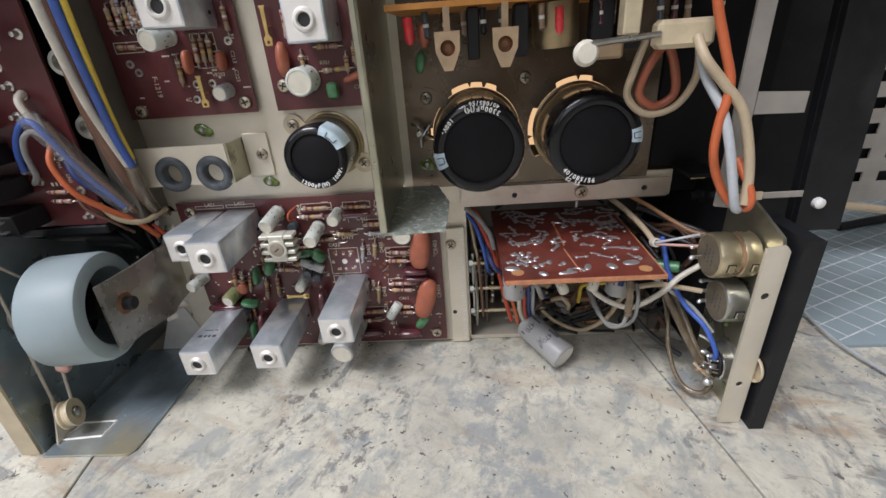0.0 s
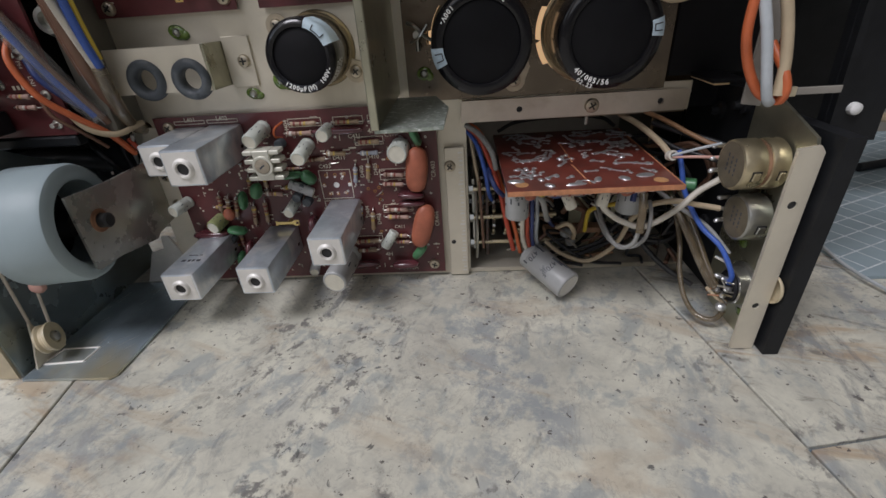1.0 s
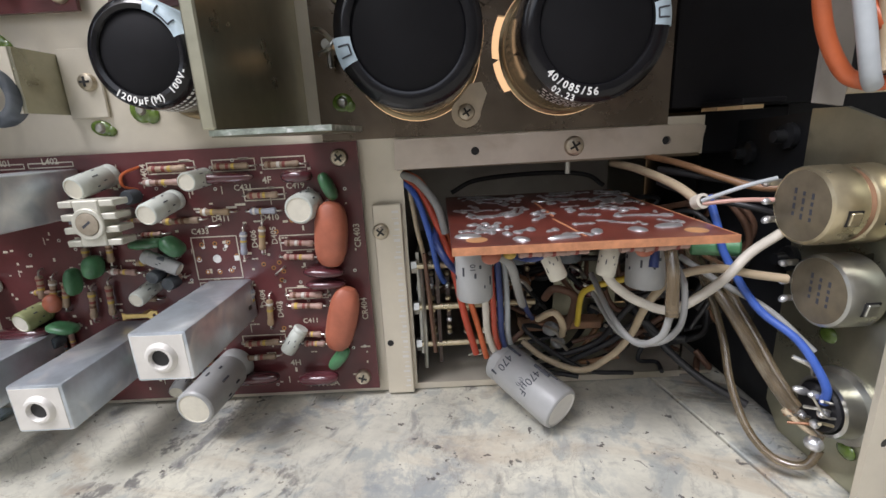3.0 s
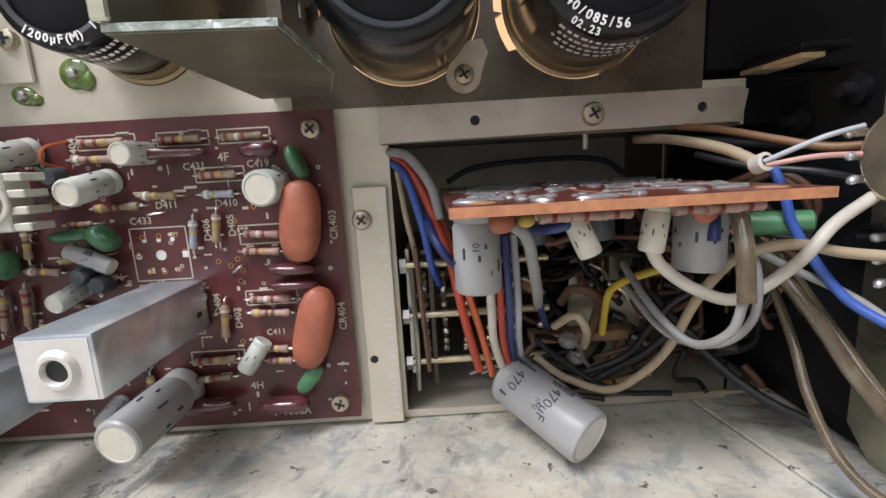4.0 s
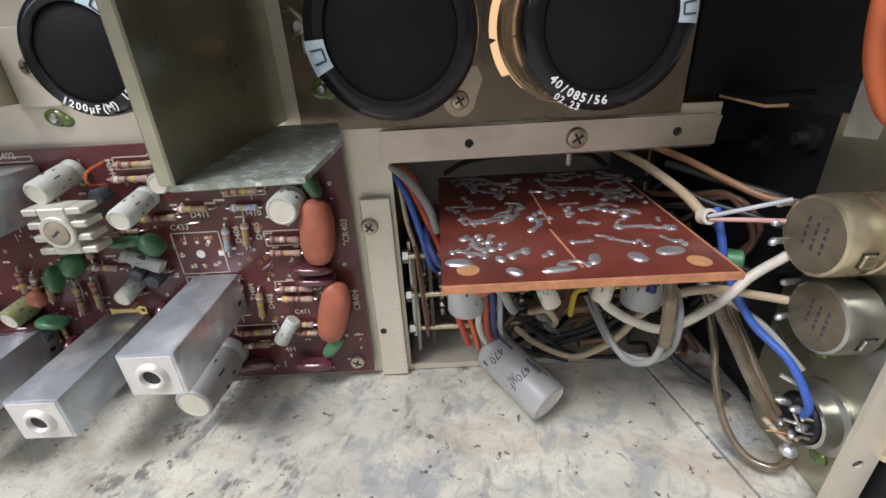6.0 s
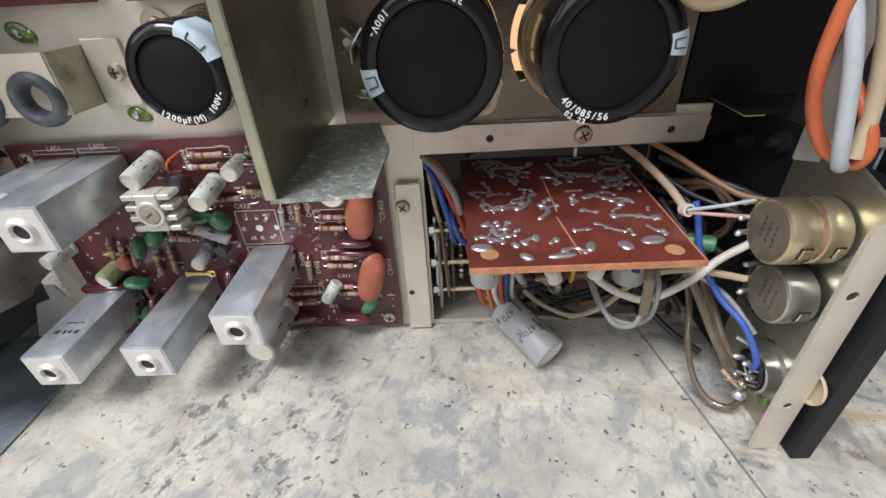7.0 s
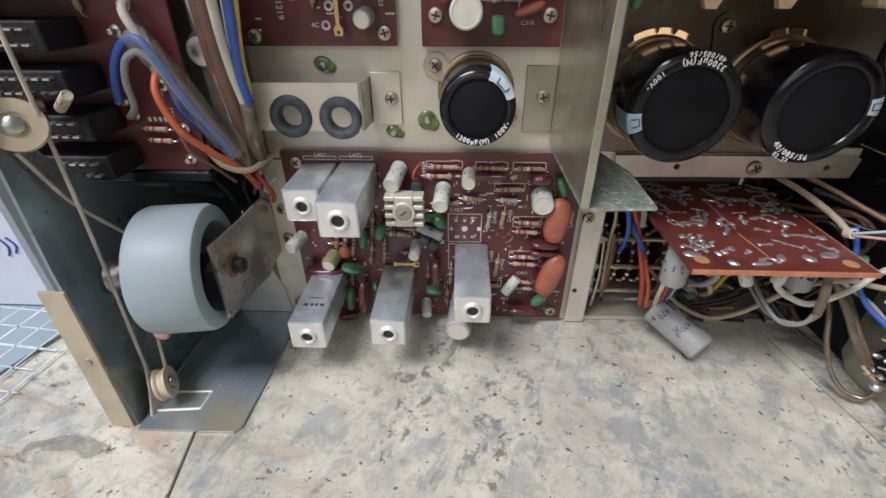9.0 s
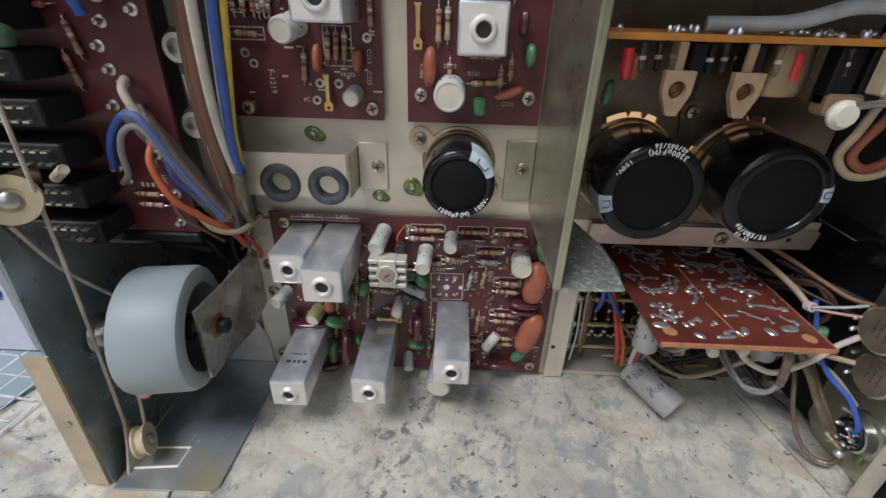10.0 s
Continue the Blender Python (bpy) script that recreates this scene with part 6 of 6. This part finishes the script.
for k in range(40):
    x, y, z = rnd.uniform(60, 140), rnd.uniform(236, 264), rnd.uniform(8, 72)
    pts = [(x, y, z)]
    for i in range(3):
        x, y, z = min(max(x + rnd.uniform(-22, 22), 28), 142), min(max(y + rnd.uniform(-12, 8), 230), 268), min(max(z + rnd.uniform(-18, 18), 6), 72)
        pts.append((x, y, z))
    wire(pts, ("black", "brown", "black", "brown", "black", "tan", "brown", "black")[k % 8], rnd.uniform(0.8, 1.3))
for k in range(8):
    x, y, z = rnd.uniform(120, 138), rnd.uniform(208, 226), rnd.uniform(52, 80)
    wire([(x - 14, y + 40, z + rnd.uniform(-20, 4)), (x - 8, y + 18, z + rnd.uniform(-6, 8)), (x - 2, y + 4, z + rnd.uniform(-4, 6)), (x + 5, y - 2, z - rnd.uniform(4, 12)), (x + 3, y + 6, z - 24)], ("black", "brown", "black", "black", "tan")[k % 5], rnd.uniform(0.8, 1.2))
solo("green_resistor", cyl((114, 206, 66), (126, 200, 66.5), 3.0, 16, 0.5), M_GREENCAP, (120, 203, 66), "dull green tubular resistor behind the wires", "resistor")


# ---- potentiometers, socket and side plate ----
def side_plate():
    t = thing("control_side_plate", (148, 200, 0), "tan zinc side plate with a front flange beside the black panel", "bracket")
    s = part("plate", slab([(165.4, 0.4), (200, 0.4), (207, 8), (207, 106), (196, 106), (168, 96), (165.4, 90)], "x", 147.0, 148.4), M_SHIELD, t, "stained zinc plate")
    # same zinc plate further back, coloured black in place of shade
    part("rear_plate", slab([(207.2, 8), (300, 12), (300, 100), (207.2, 105)], "x", 147.2, 148.4), M_BLACKPAINT_SHADE, t, "rear part, black to imitate the shade there")
    part("front_flange", slab([(138.8, 0.4), (148.4, 0.4), (148.4, 92), (146.6, 94.4), (139.2, 93.4)], "y", 163.6, 165.2, [ring_pts(143.4, 71.7, 1.7, 14), ring_pts(143.4, 24.5, 1.5, 14)]), M_PLATE, s, "pale front flange with two holes")
    for z in (71.7, 24.5):
        part("hole", cyl((143.4, 164.2, z), (143.4, 165.6, z), 1.7, 14), M_DARKHOLE, s)
    for y, z in ((214, 98), (232, 92), (206, 60), (222, 36)):
        part("stud", lathe((147, y, z), (140, y, z), [(4.2, 0), (4.0, 1.8), (2.2, 2.4), (1.8, 5.5), (0, 5.6)], 16), M_BLACKPAINT_SHADE, s)
    part("lacquer", blob((146.6, 188, 42), (2, 6, 5), (0, 0, 0), 2, 12), M_GREENLACQUER, s, "dab of green lacquer")
    part("lacquer", blob((146.6, 176, 12), (2, 6, 5), (0, 0, 0), 2, 12), M_GREENLACQUER, s, "dab of green lacquer")
    part("white_bush", lathe((148.4, 166, 32), (156, 166, 32), [(6.6, 0), (6.6, 1.0), (6.0, 1.8), (0, 2.0)], 24), M_NYLON, t, "white plastic bush")


side_plate()


def potentiometer(x0, gangs, y, z, r, mat, label, marks):
    t = thing("potentiometer", (x0, y, z), label, "potentiometer", "potentiometers")
    x = x0
    for k, w in enumerate(gangs):
        g = part("gang", lathe((x, y, z), (x + w, y, z), [(0, 0.3), (r * 0.86, 0.3), (r * 0.9, 0), (r * 0.97, 0.4), (r, 1.6), (r, w - 0.6), (r * 0.96, w)], 40), mat, t)
        low = pose(x + w * 0.56, y, z, 10, 0, 0)
        # raised black patch that stands for the shade in a gap
        part("crimp_gap", merge(None, box(-w * 0.2, w * 0.2, -r - 0.1, -r + 0.4, -1.9, 2.1), low), M_DARKHOLE, g)
        part("crimp_tab", merge(None, box(-w * 0.15, w * 0.15, -r - 0.7, -r + 0.3, -1.7, 1.7, 0.25), low), mat, g)
        if k + 1 < len(gangs):
            part("spacer", lathe((x + w, y, z), (x + w + 2, y, z), [(0, 0), (r * 0.93, 0), (r * 0.93, 1.6), (0, 1.6)], 36), M_PCBEDGE, t, "brown phenolic spacer")
        x += w + 1.6
    for k in (-1, 0, 1):
        part("tag", box(x0 - 2.5, x0 + 2, y + r * 0.86 + k, y + r * 0.86 + k + 0.8, z + k * 5 - 0.9, z + k * 5 + 0.9, 0.2), M_LEAD, t)
        part("solder_bead", blob((x0 - 2.6, y + r * 0.86 + k, z + k * 5), (3.0, 2.2, 2.0), (0, 25 * k, 20), 2.0, 10), M_SOLDER, t)
    part("end_plate", lathe((x0 + 0.3, y, z), (x0 - 4, y, z), [(r * 0.9, -0.2), (r * 0.9, 0.25), (r * 0.8, 0.45), (0, 0.45)], 36), M_ENDPLATE, t, "dark brown end plate with stamped marks")
    stamp = bmesh.new()
    for k in range(marks):
        for i in range(4):
            h = 0.5 + 0.25 * ((i + k) % 2)
            merge(stamp, box(-0.03, 0.03, -0.4, 0.4, -h, h), pose(x0 - 0.2, y - 3.6 + k * 2.8, z - 3.0 + i * 2.0 + k * 0.4))
    tagged(part("stamped_mark", stamp, M_INK, t, "small stamped marks too worn to read"), kind="stuff")
    part("shaft_nut", lathe((x - 0.6, y, z), (x + 8, y, z), [(r * 0.6, 0), (r * 0.6, 1.0), (4, 1.1), (4, 147 - x + 1)], 16), M_STEEL, t)


potentiometer(128.6, (8.8, 7.0), 183.4, 81.6, 10.3, M_BRASS, "twin-gang yellow zinc potentiometer with brown spacer", 3)
potentiometer(135.6, (9.8,), 182.0, 58.4, 10.0, M_STEEL, "single dull zinc potentiometer on the side plate", 3)


def din_socket():
    t = thing("din_socket", (144, 180, 24), "round metal-ringed socket with soldered tags and wires", "socket")
    part("ring", lathe((147, 180, 24), (136, 180, 24), [(11, 0), (11, 1), (9, 1.4), (8.6, 6), (7.6, 6.2), (7.4, 2), (0, 2)], 36), M_STEEL, t)
    part("insulator", cyl((145, 180, 24), (139.6, 180, 24), 7.2, 28, 0.6), M_BLACKBAKELITE, t)
    for k in range(5):
        a = radians(40 + 65 * k)
        y, z = 180 + 4.6 * math.cos(a), 24 + 4.6 * math.sin(a)
        part("tag", blob((137.6, y, z), (5.5, 2.6, 2.4), (10 * k, 20, 15 * k), 2.2, 12), M_SOLDER, t, "tag with a blob of solder")
    part("tag", blob((137.6, 176.5, 14.4), (5, 4.6, 4.2), (0, 20, 0), 2.0, 14), M_SOLDER, t, "tag with a blob of solder")
    rnd2 = random.Random(9)
    for k in range(7):
        y, z = rnd2.uniform(173, 184), rnd2.uniform(12, 30)
        part("strand", tube([(rnd2.uniform(132, 135), y + rnd2.uniform(-2, 3), z + rnd2.uniform(0, 6)), (136.5, y, z + 1), (139.4, y, z)], rnd2.uniform(0.3, 0.55), 7, 5), rnd2.choice((M_LEAD, M_BRASS, M_RUST)), t)
    part("tag", tube([(139, 182, 33), (136, 180, 37), (132, 182, 39)], 0.7, 8, 4), M_LEAD, t)


din_socket()


# ---- black panel, transformer and frame at the right ----
def front_panel():
    t = thing("front_panel", (156, 156, 0), "thick black painted panel standing upright on the marble", "panel")
    part("lower_panel", slab([(159.4, 0.4), (330, 0.4), (330, 98), (159.4, 98)], "x", 150.6, 157.2), M_BLACKPAINT_SHADE, t)
    part("upper_panel", slab([(172.0, 84), (195.0, 84), (184.5, 260), (162.0, 260)], "y", 199, 203), M_BLACKPAINT_SHADE, t)
    part("upper_rib", slab([(172.5, 84), (175.5, 84), (165.5, 260), (162.5, 260)], "y", 196, 198.9), M_BLACKPAINT_SHADE, t)
    part("white_bush", lathe((181, 198.9, 98), (181, 190.0, 98), [(2.6, 0), (2.4, 2.2), (1.2, 3), (0, 3)], 14), M_SILKWHITE, t, "small white bush")


front_panel()


def transformer():
    t = thing("power_transformer", (140, 236, 108), "matt black boxed transformer with a bracket beside the capacitors", "transformer")
    part("case", box(118.8, 172, 234, 312, 108.5, 228, 1.2, seg=2), M_BLACKMATT, t)
    part("foot", box(132.6, 166, 240, 310, 92, 108.3, 0.8), M_BLACKMATT, t)
    # amber here is painted light, as if seen through the slot
    part("base_clip", slab([(131.5, 215), (138, 215), (139.5, 229), (132, 229)], "z", 107.0, 108.2, [[(133.2, 217), (136.4, 217), (137.2, 226), (133.6, 226)]]), M_AMBER, t, "slotted clip in amber that stands for light behind it")
    part("clip_arm", box(131.8, 140, 229.2, 238, 107.1, 108.3), M_TANEDGE, t)
    # black plate added to hide the amber piece from above
    part("clip_cover", box(129.0, 142.5, 211.6, 233.8, 108.4, 110.2, 0.4), M_BLACKMATT, t)
    return t


transformer()


def vent_cover():
    t = thing("vent_cover", (250, 300, 40), "grey slotted ventilation cover behind the black panel", "cover")
    slots = []
    for i in range(4):
        for j in range(9):
            slots.append(rect(264 + i * 34, 288 + i * 34, 70 + j * 16, 77 + j * 16))
    part("slotted_sheet", slab(rect(250, 410, 56, 236), "y", 300, 301.2, slots), M_VENT, t)
    part("backing", box(250, 410, 306, 307, 56, 240), M_BLACKPAINT_SHADE, t)
    # black sheet added to keep the gap behind the straps dark
    part("dark_web", box(150, 214, 246, 247.2, 60, 236), M_BLACKPAINT_SHADE, t)



def strut_frame():
    """Grey upright strap with a cross strap and a tan foot strip, beside the leads."""
    t = thing("strut_frame", (128, 178, 108), "grey steel strap frame with a cross strap behind the leads", "bracket")
    part("strut", slab([(123.6, 107), (130.2, 106), (130.6, 112), (129.6, 236), (123.6, 236)], "y", 178, 179.2), M_VENT, t)
    part("cross_strut", slab([(130.8, 143), (149, 142.6), (149, 150), (130.8, 151)], "y", 178.2, 179.4), M_VENT, t)
    part("foot_strip", box(130.8, 142, 178.2, 179.6, 108.6, 112, 0.2), M_TANEDGE, t, "tan foot strip")
    part("foot_bar", box(142.2, 158, 178.6, 179.4, 109, 111.6, 0.2), M_VENT, t)


vent_cover()
strut_frame()
wire([(190, 215, 94), (201, 212, 91), (218, 215, 87.4), (235, 222, 82.5), (300, 262, 60)], "cream", 2.0, "tan cable lying beyond the black panel")
solo("black_rod", cyl((343, 366, 6), (440, 392, 6), 3.5, 14, 0.5), M_BLACKPAINT_SHADE, (343, 366, 2.4), "black rod lying on the cutting mat", "rod")
solo("tied_thread", tube([(238, 190, 3), (232, 214, 4), (233, 240, 4), (244, 292, 4)], 0.9, 7, 6), W["silver"], (238, 190, 3), "pale thread with an orange knot over the mat edge", "thread")


# ---- upper power board ----
def power_board():
    t = thing("power_board", (60, 186, 186), "orange-edged circuit board with trimmers hanging below", "circuit board", "circuit boards")
    part("laminate", slab([(-4, 185), (128, 187), (128, 234), (-4, 234)], "z", 186.4, 188.4), M_PCBORANGE, t, "orange-brown laminate")
    rnd = random.Random(3)
    lumps = bmesh.new()
    for k in range(46):
        x = rnd.uniform(0, 124)
        blob((x, rnd.uniform(188, 228), 188.5), (2.6, 2.4, rnd.uniform(2, 5)), (0, rnd.uniform(-20, 20), 0), 2.0, 8, lumps)
    tagged(part("solder_joints", lumps, M_SOLDER, t, "bright solder points"), kind="stuff")
    for x in (18.3, 39.0):
        tr = part("trimmer", slab([(x - 4.6, 178.5), (x + 4.6, 178.5), (x + 4.4, 172), (x + 2.6, 167.6), (x + 1.6, 165.4), (x - 1.6, 165.4), (x - 2.6, 167.6), (x - 4.4, 172)], "y", 178.6, 181.0, [ring_pts(x, 173, 2.7, 18)]), M_TRIM, t, "beige open trimmer")
        part("wiper", lathe((x, 181.6, 173), (x, 178, 173), [(2.9, 0), (2.6, 0.4), (1.5, 0.8), (1.2, 0.2), (0, 0.2)], 16), M_RUST, tr)
        part("leg", box(x - 1.2, x + 1.2, 181, 182.4, 178.6, 186.3), M_TRIM, tr)
    for x, y in ((3.9, 186.4), (60.0, 192.0)):
        part("led", lathe((x, y, 184), (x + 0.6, y, 172), [(0, 0), (1.8, 0), (1.9, 7), (1.2, 9), (0, 9.6)], 14), M_LED, t, "red resin pellet")
    for k in range(16):
        x = 10 + k * 7.2
        a, b = V3((x, 191 + (k % 3) * 5, 185.6)), V3((x + 0.6, 191 + (k % 3) * 5, 175.5))
        part("resistor", [lathe(a, b, [(0, 0), (1.2, 0), (1.35, 1), (1.1, 2), (1.1, 7), (1.3, 8.4), (0, 9.4)], 10), lathe(a.lerp(b, 0.4), b, [(1.1, 0), (1.2, 0.05), (1.2, 1.2), (1.1, 1.25)], 10)], [(M_RUBBER, M_MAROONCAP, M_TAN_R, M_BLACKBAKELITE)[k % 4], M_BAND_W], t)
    part("film_capacitor", blob((9, 194, 178), (5, 7, 9), (0, 0, 0), 2.4, 14), M_ORANGECAP, t)
    part("film_capacitor", blob((-2 + 8, 205, 168), (4, 4, 9), (0, 10, 0), 2.4, 14), M_GREENCAP, t)
    part("transistor", lathe((60, 200, 186), (61, 200, 166), [(0, 0), (9, 0), (9, 14), (7.6, 16), (0, 16.4)], 26), M_BRONZE, t, "dim bronze round can")
    for x, w in ((28, 4.6), (46, 5.4), (76, 8), (86, 8)):
        part("block", box(x - w / 2, x + w / 2, 190, 197, 168, 186, 0.5), M_BLACKBAKELITE, t)
    c = part("connector", box(92, 112, 178, 186, 167.5, 177, 1.6), M_NYLON, t, "cream plastic connector")
    part("connector_clip", box(80, 86, 179, 186, 173, 186.2, 0.6), M_NYLON, c)
    part("connector_arm", tube([(67, 172, 171), (75, 174, 171.6), (84, 176, 172), (92.5, 178, 172.6)], 1.1, 8, 5), M_STEEL, c)
    part("round_pad", lathe((66, 174, 168.4), (66, 169, 168.4), [(0, 0), (4.2, 0), (4.4, 1.4), (3.2, 3), (0, 3.2)], 20), M_ELTOP, c)
    part("lower_bracket", box(72, 84, 188, 196, 165, 172, 1), M_TRIM, t)


power_board()
wire([(30, 196, 191), (52, 190, 192), (70, 188, 197), (90, 188, 196), (126, 192, 190)], "silver", 2.4, "pale grey cable lying on the upper board")
# thick twisted leads at the right
wire([(103, 193, 172), (96, 192, 162), (94, 195, 151), (101, 196, 145.5), (108, 195, 150), (106, 194, 161), (101, 193, 171)], "rust", 1.7)
wire([(94, 193, 172), (90, 192, 160), (89.6, 195, 150), (98, 196, 142.6), (109, 195, 145), (114.6, 193, 156), (112, 190, 172)], "cream", 1.5)
wire([(106, 173, 205), (107, 173, 184), (112, 172, 168), (116, 171, 155), (114.4, 170.4, 142), (115, 171, 131), (119, 172.6, 121), (124, 172, 112.6), (127.4, 169, 110)], "orange", 1.6)
wire([(105.4, 178, 171), (107, 173, 164), (113, 171, 156.5), (121, 170, 147), (125.4, 169, 135), (127.6, 167.4, 122), (127.2, 166, 112)], "cream", 1.8)
wire([(108, 182, 170), (110, 177, 158), (115.6, 171.4, 146), (118.4, 167.6, 134), (121, 166, 122), (123.6, 165.6, 112), (126, 167, 109.6)], "silver", 1.7)
wire([(127.4, 169, 110), (129, 166.4, 110.4), (128.8, 165, 114.5), (127.6, 167, 120), (125, 173, 128)], "orange", 1.5)
